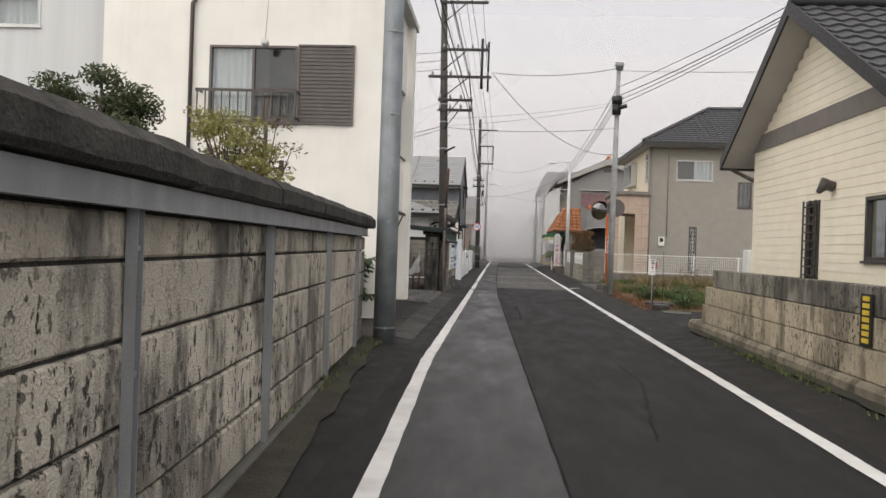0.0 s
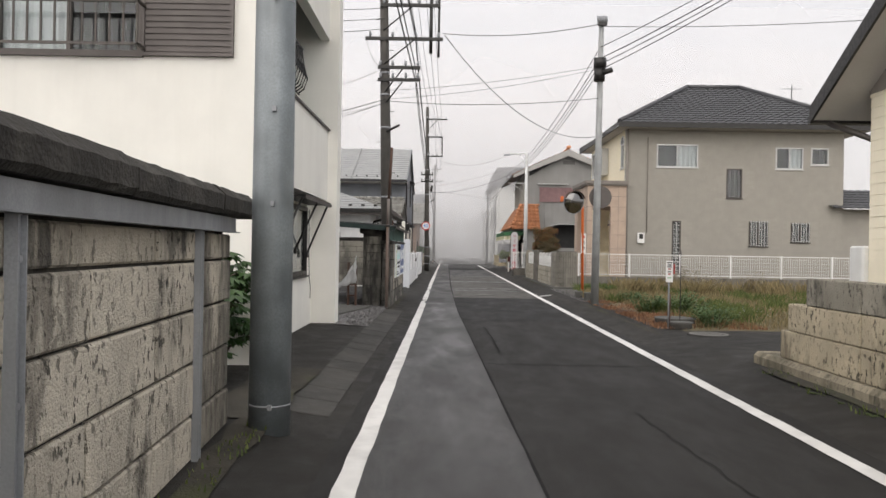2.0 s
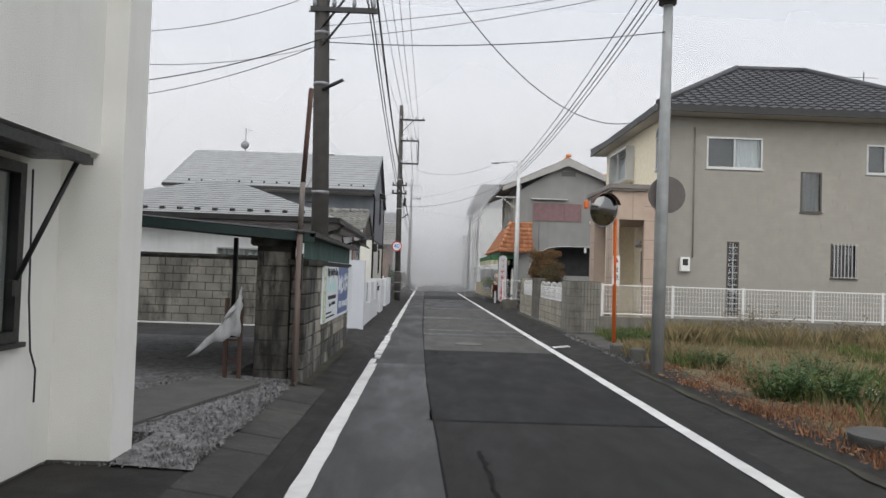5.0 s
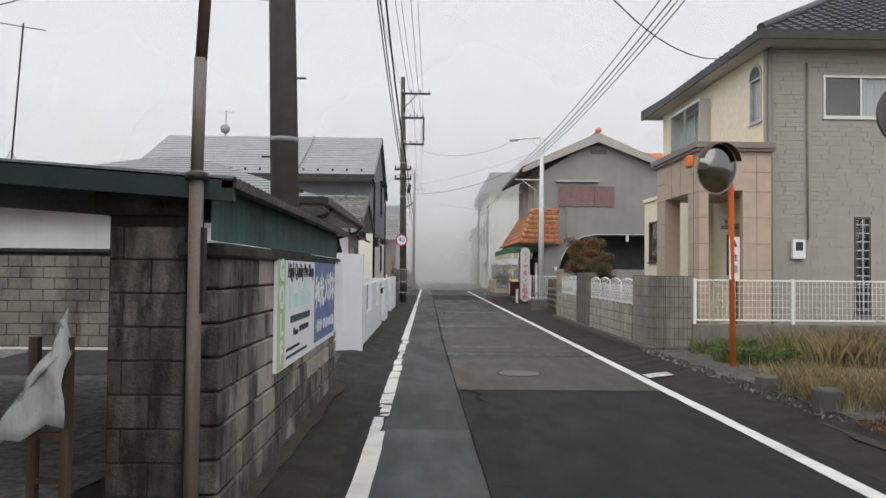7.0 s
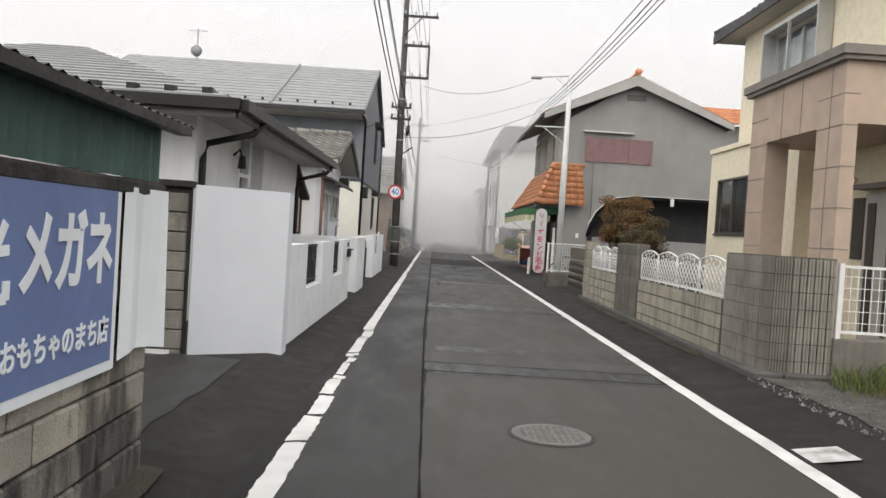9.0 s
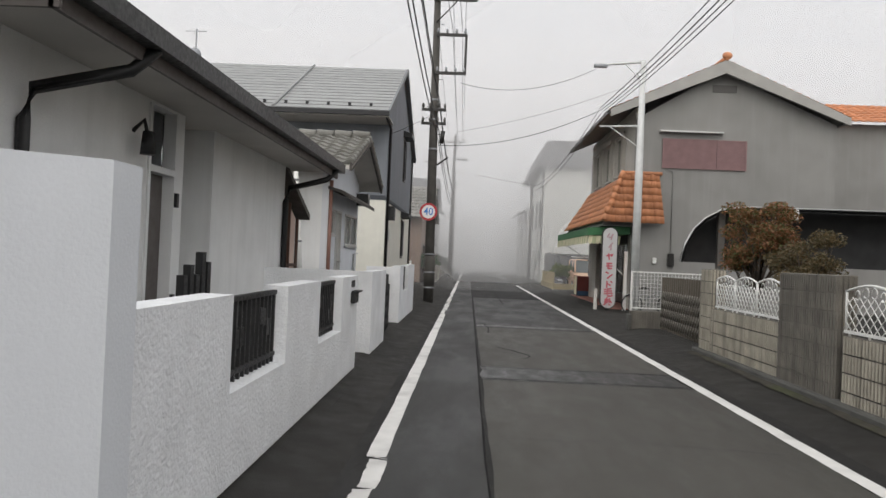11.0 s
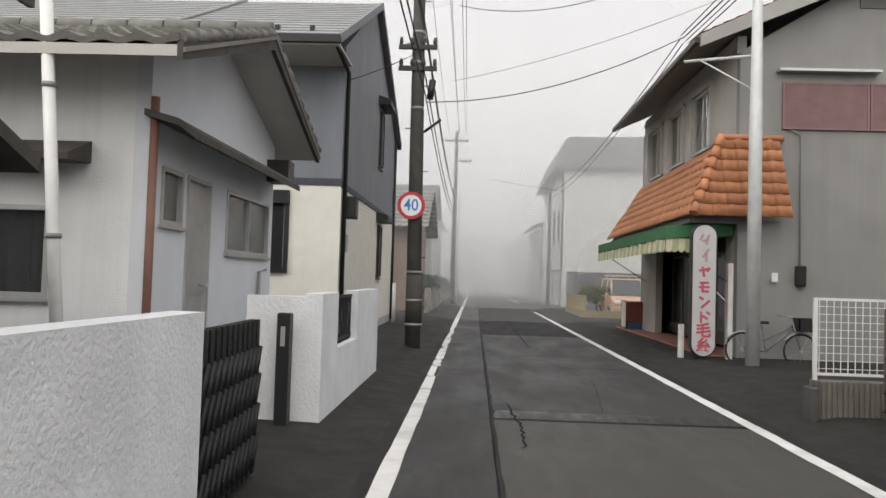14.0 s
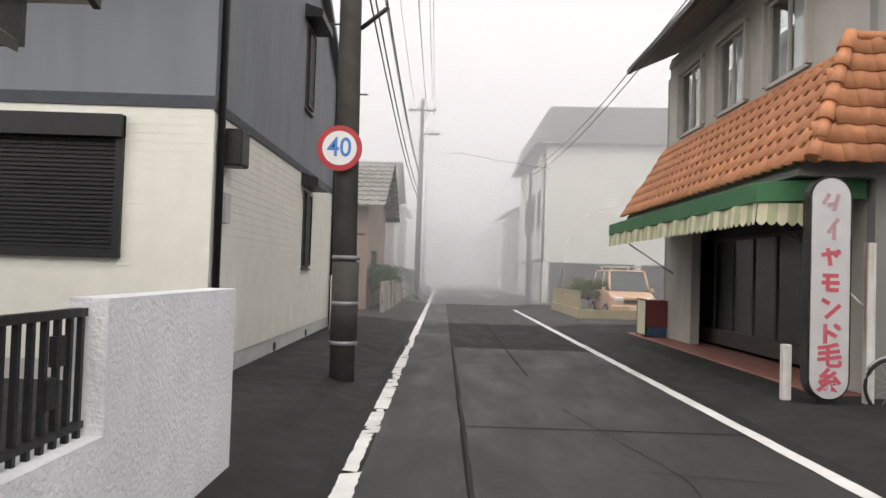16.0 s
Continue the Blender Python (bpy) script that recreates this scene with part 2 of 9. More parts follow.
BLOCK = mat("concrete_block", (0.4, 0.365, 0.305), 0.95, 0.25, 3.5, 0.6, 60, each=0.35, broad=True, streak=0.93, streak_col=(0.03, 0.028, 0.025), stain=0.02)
# Darker block: black stains plus shade painted into the base colour.
BLOCK_STAINED_SHADED = mat("concrete_block_stained_shaded", (0.27, 0.255, 0.22), 0.95, 0.35, 3, 0.6, 60, each=0.5, broad=True, streak=0.95, streak_col=(0.016, 0.016, 0.015), stain=0.09)
BLOCK_GREY = mat("concrete_block_grey", (0.26, 0.245, 0.21), 0.95, 0.35, 2, 0.5, 60, each=0.3, broad=True, streak=0.75, streak_col=(0.06, 0.056, 0.05), stain=0.02)
RIBBED_GREY = mat("concrete_block_ribbed_grey", (0.31, 0.29, 0.25), 0.95, 0.25, 4, 0.4, 60, each=0.35, streak=0.6, streak_col=(0.1, 0.095, 0.08))
BLOCK_LIGHT = mat("concrete_block_ribbed", (0.5, 0.46, 0.38), 0.95, 0.25, 4, 0.4, 60, each=0.35, streak=0.6, streak_col=(0.1, 0.095, 0.08))
RIBBED_DARK = mat("concrete_block_ribbed_dark", (0.2, 0.185, 0.16), 0.95, 0.25, 4, 0.4, 60, each=0.3, streak=0.6, streak_col=(0.05, 0.047, 0.042))
GREEN_TIN = mat("green_tin", (0.06, 0.12, 0.105), 0.65, 0.25, 3, 0.15, 60, streak=0.5, streak_col=(0.02, 0.03, 0.025))
RUST = mat("rusty_steel", (0.075, 0.038, 0.026), 0.85, 0.5, 5, 0.4, 60, stretch=(1, 1, 0.3), streak=0.7, streak_col=(0.17, 0.14, 0.12))
PIPE_GREY = mat("weathered_pipe", (0.22, 0.205, 0.19), 0.7, 0.4, 5, 0.3, 60, stretch=(1, 1, 0.3), streak=0.85, streak_col=(0.13, 0.06, 0.035))
BARK = mat("bark", (0.1, 0.08, 0.065), 0.95, 0.35, 12, 0.6, 40)
WHITE_PAINT = mat("white_paint", (0.78, 0.78, 0.76), 0.5, 0.06, 6, 0.05, 60, streak=0.12, streak_col=(0.45, 0.4, 0.33))
WHITE_RUSTY = mat("white_paint_rusted", (0.74, 0.73, 0.7), 0.6, 0.1, 6, 0.2, 60, streak=0.75, streak_col=(0.25, 0.1, 0.04))
ORANGE_PAINT = mat("orange_paint", (0.72, 0.16, 0.03), 0.45, 0.12, 5, 0.06, 60)
CABLE = mat("cable_black", (0.02, 0.02, 0.021), 0.6, 0.2, 8, 0, 60)
MOSS = mat("moss", (0.05, 0.07, 0.02), 0.98, 0.45, 18, 0.9, 60)


def leaf_mat(name, a, b, rough=0.55):
    m = bpy.data.materials.new(name)
    m.use_nodes = True
    n, l = m.node_tree.nodes, m.node_tree.links
    g = n.new("ShaderNodeNewGeometry")
    r = n.new("ShaderNodeMix")
    r.data_type = "RGBA"
    r.inputs[6].default_value, r.inputs[7].default_value = (*a, 1), (*b, 1)
    l.new(g.outputs["Random Per Island"], r.inputs[0])
    bs = n["Principled BSDF"]
    l.new(r.outputs[2], bs.inputs["Base Color"])
    bs.inputs["Roughness"].default_value = rough
    tr = n.new("ShaderNodeBsdfTranslucent")
    l.new(r.outputs[2], tr.inputs[0])
    mx = n.new("ShaderNodeMixShader")
    mx.inputs[0].default_value = 0.25
    l.new(bs.outputs[0], mx.inputs[1])
    l.new(tr.outputs[0], mx.inputs[2])
    l.new(mx.outputs[0], n["Material Output"].inputs[0])
    return m


LEAF_PINE = leaf_mat("needle_dark_green", (0.035, 0.055, 0.022), (0.1, 0.12, 0.05))
LEAF_YELLOW = leaf_mat("leaf_yellow_green", (0.16, 0.18, 0.05), (0.4, 0.36, 0.14))
LEAF_GLOSSY = leaf_mat("leaf_glossy_green", (0.016, 0.044, 0.014), (0.06, 0.115, 0.035), 0.38)
LEAF_AUTUMN = leaf_mat("leaf_red_green", (0.06, 0.1, 0.028), (0.32, 0.12, 0.06))
LEAF_BROWN = leaf_mat("leaf_rust_brown", (0.07, 0.065, 0.03), (0.18, 0.125, 0.06))
GRASS_DRY = leaf_mat("grass_straw", (0.13, 0.11, 0.055), (0.34, 0.27, 0.14), 0.8)
GRASS_GREEN = leaf_mat("grass_green", (0.05, 0.08, 0.02), (0.17, 0.2, 0.06), 0.8)
GRASS_RED = leaf_mat("weed_reddish", (0.13, 0.06, 0.035), (0.34, 0.18, 0.09), 0.8)


# ---- mesh helpers ----
def box(bm, x0, x1, y0, y1, z0, z1):
    v = [bm.verts.new(p) for p in ((x0, y0, z0), (x1, y0, z0), (x1, y1, z0), (x0, y1, z0),
                                   (x0, y0, z1), (x1, y0, z1), (x1, y1, z1), (x0, y1, z1))]
    for f in ((3, 2, 1, 0), (4, 5, 6, 7), (0, 1, 5, 4), (1, 2, 6, 5), (2, 3, 7, 6), (3, 0, 4, 7)):
        bm.faces.new([v[i] for i in f])
    return v


def boxes(*list_of):
    bm = bmesh.new()
    for b in list_of:
        box(bm, *b)
    return bm


def poly_prism(bm, pts, axis, a, b):
    """A prism: pts are (u, v) in the plane across axis, from a to b along it."""
    put = {"x": lambda u, v, w: (w, u, v), "y": lambda u, v, w: (u, w, v), "z": lambda u, v, w: (u, v, w)}[axis]
    lo = [bm.verts.new(put(u, v, a)) for u, v in pts]
    hi = [bm.verts.new(put(u, v, b)) for u, v in pts]
    bm.faces.new(lo[::-1])
    bm.faces.new(hi)
    k = len(pts)
    for i in range(k):
        bm.faces.new((lo[i], lo[(i + 1) % k], hi[(i + 1) % k], hi[i]))
    bmesh.ops.recalc_face_normals(bm, faces=bm.faces[:])


def tube(bm, pts, radii, sides=8, caps=True):
    """A round bar along points, with a radius at each."""
    pts = [Vector(p) for p in pts]
    if not hasattr(radii, "__len__"):
        radii = [radii] * len(pts)
    rings = []
    for i, p in enumerate(pts):
        d = (pts[min(i + 1, len(pts) - 1)] - pts[max(i - 1, 0)]).normalized()
        u = d.cross(Vector((0, 0, 1)) if abs(d.z) < 0.95 else Vector((1, 0, 0))).normalized()
        w = d.cross(u)
        rings.append([bm.verts.new(p + (u * math.cos(2 * math.pi * k / sides) + w * math.sin(2 * math.pi * k / sides)) * radii[i]) for k in range(sides)])
    for a, b in zip(rings, rings[1:]):
        for k in range(sides):
            f = bm.faces.new((a[k], a[(k + 1) % sides], b[(k + 1) % sides], b[k]))
            f.smooth = True
    if caps:
        bm.faces.new(rings[0][::-1])
        bm.faces.new(rings[-1])


def slab(bm, ax, v0, v1, u0, u1, z0, z1, holes=()):
    """An upright slab between v0 and v1 along ax, from u0 to u1 along the other axis, with square holes (u0, u1, z0, z1), as one shell."""
    us = sorted({u0, u1, *(u for h in holes for u in h[:2] if u0 < u < u1)})
    zs = sorted({z0, z1, *(z for h in holes for z in h[2:] if z0 < z < z1)})
    cell = {}
    for i in range(len(us) - 1):
        for k in range(len(zs) - 1):
            mu, mz = (us[i] + us[i + 1]) / 2, (zs[k] + zs[k + 1]) / 2
            cell[i, k] = not any(h[0] < mu < h[1] and h[2] < mz < h[3] for h in holes)
    made = {}

    def vert(i, k, v):
        key = (i, k, v)
        if key not in made:
            made[key] = bm.verts.new((v, us[i], zs[k]) if ax == "x" else (us[i], v, zs[k]))
        return made[key]
    new_faces = []
    for (i, k), full in cell.items():
        if not full:
            continue
        ring = ((i, k), (i + 1, k), (i + 1, k + 1), (i, k + 1))
        for v in (v0, v1):
            new_faces.append(bm.faces.new([vert(*p, v) for p in ring]))
        for (p, q), nb in zip(((ring[0], ring[1]), (ring[1], ring[2]), (ring[2], ring[3]), (ring[3], ring[0])), ((i, k - 1), (i + 1, k), (i, k + 1), (i - 1, k))):
            if not cell.get(nb):
                new_faces.append(bm.faces.new((vert(*p, v0), vert(*q, v0), vert(*q, v1), vert(*p, v1))))
    bmesh.ops.recalc_face_normals(bm, faces=new_faces)
    return bm


def mesh_of(name, bm, material, smooth=False):
    me = bpy.data.meshes.new(name)
    bm.normal_update()
    bm.to_mesh(me)
    bm.free()
    me.materials.append(material)
    if smooth:
        for p in me.polygons:
            p.use_smooth = True
    return me


BASE = {}


def thing(name, at, label, category, group="", kind=""):
    e = new(name)
    e.empty_display_size = 0.1
    e.matrix_basis = Matrix.Translation(at)
    BASE[e.name] = Vector(at)
    return tagged(e, label, category, group, kind)


def part(name, bm, material, parent, label="", smooth=False):
    """One mesh under a thing or a part, its points given in the world."""
    ob = new(name, mesh_of(name, bm, material, smooth))
    if parent is not None:
        ob.parent = parent
        if parent.name in BASE:
            ob.matrix_parent_inverse = Matrix.Translation(-BASE[parent.name])
    return tagged(ob, label) if label else ob


def single(name, bm, material, label, category, group="", kind="", smooth=False):
    return tagged(part(name, bm, material, None, "", smooth), label, category, group, kind)


def piece(name, me, parent, m):
    """A small piece that shares its mesh with its like."""
    ob = new(name, me)
    ob.parent = parent
    if parent.name in BASE:
        ob.matrix_parent_inverse = Matrix.Translation(-BASE[parent.name])
    ob.matrix_basis = m
    return ob


def bevelled(bm, w=0.01):
    bmesh.ops.bevel(bm, geom=bm.edges[:], offset=w, segments=1, affect="EDGES")
    return bm


def brick_mesh(name, sx, sy, sz, material, w=0.008):
    bm = bmesh.new()
    box(bm, -sx / 2, sx / 2, -sy / 2, sy / 2, -sz / 2, sz / 2)
    bevelled(bm, w)
    return mesh_of(name, bm, material)


def window(parent, ax, v, out, u0, u1, z0, z1, frame_m=ALU, bars=1, behind=CURTAIN, gap=0.12, w=0.045, glass=GLASS, sill=True, name="window", label="", half=0):
    """A window set in a wall's opening: v is the wall's outer face, out (+1 or -1) the way it looks."""
    def b3(bm, a0, a1, ua, ub, za, zb):
        lo, hi = sorted((v + out * a0, v + out * a1))
        if ax == "x":
            box(bm, lo, hi, ua, ub, za, zb)
        else:
            box(bm, ua, ub, lo, hi, za, zb)
    fr = bmesh.new()
    d0, d1 = -0.06, 0.018
    b3(fr, d0, d1, u0, u0 + w, z0, z1)
    b3(fr, d0, d1, u1 - w, u1, z0, z1)
    b3(fr, d0, d1, u0 + w, u1 - w, z0, z0 + w)
    b3(fr, d0, d1, u0 + w, u1 - w, z1 - w, z1)
    for i in range(1, bars + 1):
        u = u0 + (u1 - u0) * i / (bars + 1)
        b3(fr, d0 + 0.01, d1 - 0.008, u - w / 2, u + w / 2, z0 + w, z1 - w)
    f = part(name, fr, frame_m, parent, label)
    for i in range(bars + 1):
        a = u0 + (u1 - u0) * i / (bars + 1) + w / 2
        c = u0 + (u1 - u0) * (i + 1) / (bars + 1) - w / 2
        pn = bmesh.new()
        b3(pn, -0.036, -0.03, a, c, z0 + w, z1 - w)
        p = part("pane", pn, glass, f)
        p.visible_shadow = False
    if sill:
        sl = bmesh.new()
        b3(sl, d0, 0.05, u0 - 0.03, u1 + 0.03, z0 - 0.035, z0 - 0.002)
        part("sill", sl, frame_m, f)
    if behind is not None:
        cu = bmesh.new()
        ca, cb = (u0, u1) if not half else ((u0 + u1) / 2, u1) if half > 0 else (u0, (u0 + u1) / 2)
        k = max(6, int((cb - ca) / 0.05))
        lo_hi = []
        for i in range(k + 1):
            u = ca + 0.01 + (cb - ca - 0.02) * i / k
            dd = v - out * (gap + 0.025 * math.sin(i * 1.9))
            pa = (dd, u) if ax == "x" else (u, dd)
            lo_hi.append((cu.verts.new((*pa, z0 + 0.01)), cu.verts.new((*pa, z1 - 0.01))))
        for a, c in zip(lo_hi, lo_hi[1:]):
            cu.faces.new((a[0], c[0], c[1], a[1]))
        # Given the near-black material, this sheet paints an unlit interior instead of cloth.
        part("curtain", cu, behind, f)
    return f


def louvre(parent, ax, v, out, u0, u1, z0, z1, m, pitch=0.05, name="shutter"):
    """A slatted shutter on a wall: a backed frame and its slats, each a part."""
    def b3(bm, a0, a1, ua, ub, za, zb):
        lo, hi = sorted((v + out * a0, v + out * a1))
        box(bm, *((lo, hi, ua, ub, za, zb) if ax == "x" else (ua, ub, lo, hi, za, zb)))
    back = bmesh.new()
    b3(back, 0.003, 0.03, u0, u1, z0, z1)
    sh = part(name, back, m, parent)
    for e in ((u0, u0 + 0.035, z0, z1), (u1 - 0.035, u1, z0, z1), (u0 + 0.035, u1 - 0.035, z0, z0 + 0.035), (u0 + 0.035, u1 - 0.035, z1 - 0.035, z1)):
        bm = bmesh.new()
        b3(bm, 0.03, 0.06, *e)
        part("frame_bar", bm, m, sh)
    z = z0 + 0.05
    while z < z1 - 0.06:
        bm = bmesh.new()
        b3(bm, 0.03, 0.045, u0 + 0.036, u1 - 0.036, z, z + pitch * 0.62)
        part("slat", bm, m, sh)
        z += pitch
    return sh


def text_mesh(body, size, material, m, parent, name="lettering", bold=0.0, squash=1.0):
    cu = bpy.data.curves.new("text", "FONT")
    cu.body, cu.size, cu.extrude, cu.offset = body, size, 0.002, bold
    cu.align_x, cu.align_y = "CENTER", "CENTER"
    cu.resolution_u = 3
    tmp = new("text_tmp", cu)
    bpy.context.view_layer.update()
    me = bpy.data.meshes.new_from_object(tmp)
    bpy.data.objects.remove(tmp)
    me.name = name
    me.materials.clear()
    me.materials.append(material)
    me.transform(m @ Matrix.Diagonal((squash, 1, 1, 1)))
    ob = new(name, me)
    ob.parent = parent
    if parent.name in BASE:
        ob.matrix_parent_inverse = Matrix.Translation(-BASE[parent.name])
    return ob


def ribbed_roof(parent, material, corners, rows, lift=0.02, thick=0.03):
    """A sloping roof face of overlapping courses, each a part. corners: eave left, eave right, top right, top left."""
    a, b, c, d = [Vector(p) for p in corners]
    n_ = (b - a).cross(d - a).normalized()
    if n_.z < 0:
        n_ = -n_
    for i in range(rows):
        bm = bmesh.new()
        s, t = i / rows, (i + 1) / rows
        p0, p1 = a.lerp(d, s), b.lerp(c, s)
        q0, q1 = a.lerp(d, t), b.lerp(c, t)
        v = [bm.verts.new(p) for p in (p0 + n_ * lift, p1 + n_ * lift, q1 + n_ * 0.002, q0 + n_ * 0.002, p0 - n_ * thick, p1 - n_ * thick, q1 - n_ * thick, q0 - n_ * thick)]
        for f in ((0, 1, 2, 3), (7, 6, 5, 4), (0, 4, 5, 1), (1, 5, 6, 2), (2, 6, 7, 3), (3, 7, 4, 0)):
            bm.faces.new([v[k] for k in f])
        part("roof_course", bm, material, parent)


def wavy_roof(parent, material, corners, rows, pitch=0.27, amp=0.035, lift=0.03, seg=6):
    """A roof face of wavy clay tiles in overlapping courses, each course a part."""
    a, b, c, d = [Vector(p) for p in corners]
    n_ = (b - a).cross(d - a).normalized()
    if n_.z < 0:
        n_ = -n_
    for i in range(rows):
        bm = bmesh.new()
        s, t = i / rows, (i + 1) / rows
        p0, p1 = a.lerp(d, s), b.lerp(c, s)
        q0, q1 = a.lerp(d, t), b.lerp(c, t)
        along = (b - a).normalized()
        k = max(2, int((p1 - p0).length / pitch * seg))
        low, top, under = [], [], []
        for j in range(k + 1):
            f = j / k
            p, q = p0.lerp(p1, f), q0.lerp(q1, f)
            h = lambda r: amp * (0.5 + 0.5 * math.cos((r - a).dot(along) / pitch * 2 * math.pi))
            low.append(bm.verts.new(p + n_ * (lift + h(p))))
            top.append(bm.verts.new(q + n_ * (0.003 + h(q) * 0.9)))
            under.append(bm.verts.new(p + n_ * (h(p) * 0.6 - 0.01)))
        for j in range(k):
            bm.faces.new((low[j], low[j + 1], top[j + 1], top[j]))
            bm.faces.new((under[j], under[j + 1], low[j + 1], low[j]))
        part("tile_course", bm, material, parent)


def leaves(bm, rng, n_, centre, radius, size, flat=1.0, shell=0.35):
    """Many small leaves scattered through an uneven crown."""
    c = Vector(centre)
    for _ in range(n_):
        d = Vector((rng.gauss(0, 1), rng.gauss(0, 1), rng.gauss(0, 1))).normalized()
        r = (shell + (1 - shell) * rng.random() ** 0.6)
        p = c + Vector((d.x * radius[0], d.y * radius[1], d.z * radius[2])) * r
        u = Vector((rng.gauss(0, 1), rng.gauss(0, 1), rng.gauss(0, flat))).normalized()
        w = u.cross(Vector((rng.gauss(0, 1), rng.gauss(0, 1), rng.gauss(0, 1)))).normalized()
        s = size * rng.uniform(0.6, 1.3)
        v = [bm.verts.new(p + u * s * a + w * s * b) for a, b in ((-1, 0), (0, -0.4), (1, 0), (0, 0.4))]
        bm.faces.new(v)



# ---- ground and road ----
single("ground", boxes((-150, 150, -60, 400, -0.3, -0.02)), EARTH, "bare brown earth around the street", "ground", kind="structure")
single("road", boxes((-2.05, 3.85, -30, 380, -0.2, 0.0)), ASPHALT, "narrow dark asphalt street, damp and worn", "road", kind="structure")


def flat(name, x0, x1, y0, y1, z, m, label, category="road", kind="structure", ragged=0.03, seed=1, skew=0.0, tip=0.0, drop=0.0):
    """A thin sheet laid on the ground, with slightly ragged edges; skew: x per metre of y, tip: how far its right side lies lower."""
    rng = random.Random(seed)
    bm = bmesh.new()
    k = max(2, int((y1 - y0) / 0.35))
    ly = [y0 + (y1 - y0) * i / k for i in range(k + 1)]
    left = [bm.verts.new((x0 + skew * (y - y1) + rng.uniform(-ragged, ragged), y, z - drop * (y1 - y) / (y1 - y0))) for y in ly]
    right = [bm.verts.new((x1 + skew * (y - y1) + rng.uniform(-ragged, ragged), y, z - tip - drop * (y1 - y) / (y1 - y0))) for y in ly]
    for i in range(k):
        bm.faces.new((left[i], right[i], right[i + 1], left[i + 1]))
    return single(name, bm, m, label, category, kind=kind)


# shoulders that rise gently to the walls on both sides
for nm, pts in (("shoulder", [(-1.12, -0.05), (-1.12, 0.001), (-1.55, 0.05), (-1.75, 0.1), (-2.6, 0.12), (-9.0, 0.12), (-9.0, -0.05)]),
                ("shoulder", [(2.95, -0.05), (2.95, 0.001), (3.4, 0.06), (3.65, 0.11), (5.0, 0.13), (20.0, 0.13), (20.0, -0.05)])):
    bm = bmesh.new()
    poly_prism(bm, pts, "y", -30, 200)
    single(nm, bm, SHOULDER, "dark damp asphalt shoulder rising to the walls, foot shade in its tone", "road", kind="structure")


def joint_x(y):
    """Where the long joint between the two asphalt strips runs."""
    return 0.0246 * (24 - y) if y < 24 else -0.11 * min(1.0, (y - 24) / 12)


def edge_x(y):
    return -0.86 + 0.03 * max(0.0, 10 - y)


def lengthwise(name, y0, y1, left, right, z, m, label, seed):
    """A thin sheet along the street between two edges that are functions of y."""
    rng = random.Random(seed)
    bm = bmesh.new()
    k = max(2, int((y1 - y0) / 0.5))
    ys = [y0 + (y1 - y0) * i / k for i in range(k + 1)]
    a = [bm.verts.new((left(y) + rng.uniform(-0.006, 0.006), y, z)) for y in ys]
    b = [bm.verts.new((right(y) + rng.uniform(-0.006, 0.006), y, z)) for y in ys]
    for i in range(k):
        bm.faces.new((a[i], b[i], b[i + 1], a[i + 1]))
    single(name, bm, m, label, "road", kind="structure")


lengthwise("road_patch", -30, 26.5, edge_x, joint_x, 0.004, ASPHALT_OLD_SHEEN, "worn asphalt strip, its colour lightened for wet sheen", 2)
lengthwise("road_patch", 26.5, 120, edge_x, joint_x, 0.004, ASPHALT_MID, "worn asphalt strip along the edge line", 6)
lengthwise("road_joint", -30, 75, lambda y: joint_x(y) - 0.002, lambda y: joint_x(y) + 0.016, 0.007, SEAM, "black tar joint in the asphalt", 20)
flat("road_patch", 0.04, 2.6, 21.6, 28.95, 0.004, ASPHALT_BLACK, "fresh black asphalt repair", ragged=0.02, seed=7)
flat("road_patch", -0.04, 2.6, 29.0, 32.9, 0.004, ASPHALT_PATCH, "lighter square asphalt repair", ragged=0.01, seed=3)
flat("road_patch", -0.06, 2.6, 33.6, 40.0, 0.004, ASPHALT_PATCH, "lighter square asphalt repair", ragged=0.01, seed=4)
flat("road_patch", -0.06, 2.6, 41.2, 47.5, 0.004, ASPHALT_PATCH, "lighter square asphalt repair", ragged=0.01, seed=5)
flat("road_patch", -0.06, 2.6, 48.1, 60.4, 0.004, ASPHALT_MID, "worn grey asphalt", ragged=0.01, seed=9)
flat("road_patch", 0.95, 2.6, 60.5, 72.0, 0.004, ASPHALT_BLACK, "fresh black asphalt repair", ragged=0.02, seed=8)
flat("road_joint", 0.93, 0.96, 56.5, 72, 0.007, SEAM, "black tar joint in the asphalt", ragged=0.004, seed=24)
for i, (x0, x1, y0, y1) in enumerate(((-0.04, 2.6, 28.95, 28.99), (-0.06, 2.6, 33.0, 33.04), (-0.06, 2.6, 33.55, 33.58), (-0.06, 2.6, 40.05, 40.09), (-0.06, 2.6, 41.1, 41.14), (-0.1, 2.6, 52.7, 52.73), (0.0, 2.6, 21.55, 21.58), (0.2, 2.6, 15.3, 15.33))):
    flat("road_joint", x0, x1, y0, y1, 0.008, SEAM, "black tar joint in the asphalt", ragged=0.0, seed=30 + i)
for i, (x0, x1, y0, y1) in enumerate(((-0.04, 2.58, 32.9, 33.6), (-0.06, 2.58, 40.0, 41.2), (0.05, 1.3, 34.5, 34.9), (1.5, 2.58, 34.3, 35.1), (-0.06, 2.58, 47.6, 48.1))):
    flat("damp_band", x0, x1, y0, y1, 0.006, ASPHALT_DAMP, "dark damp band across the street", ragged=0.03, seed=140 + i)


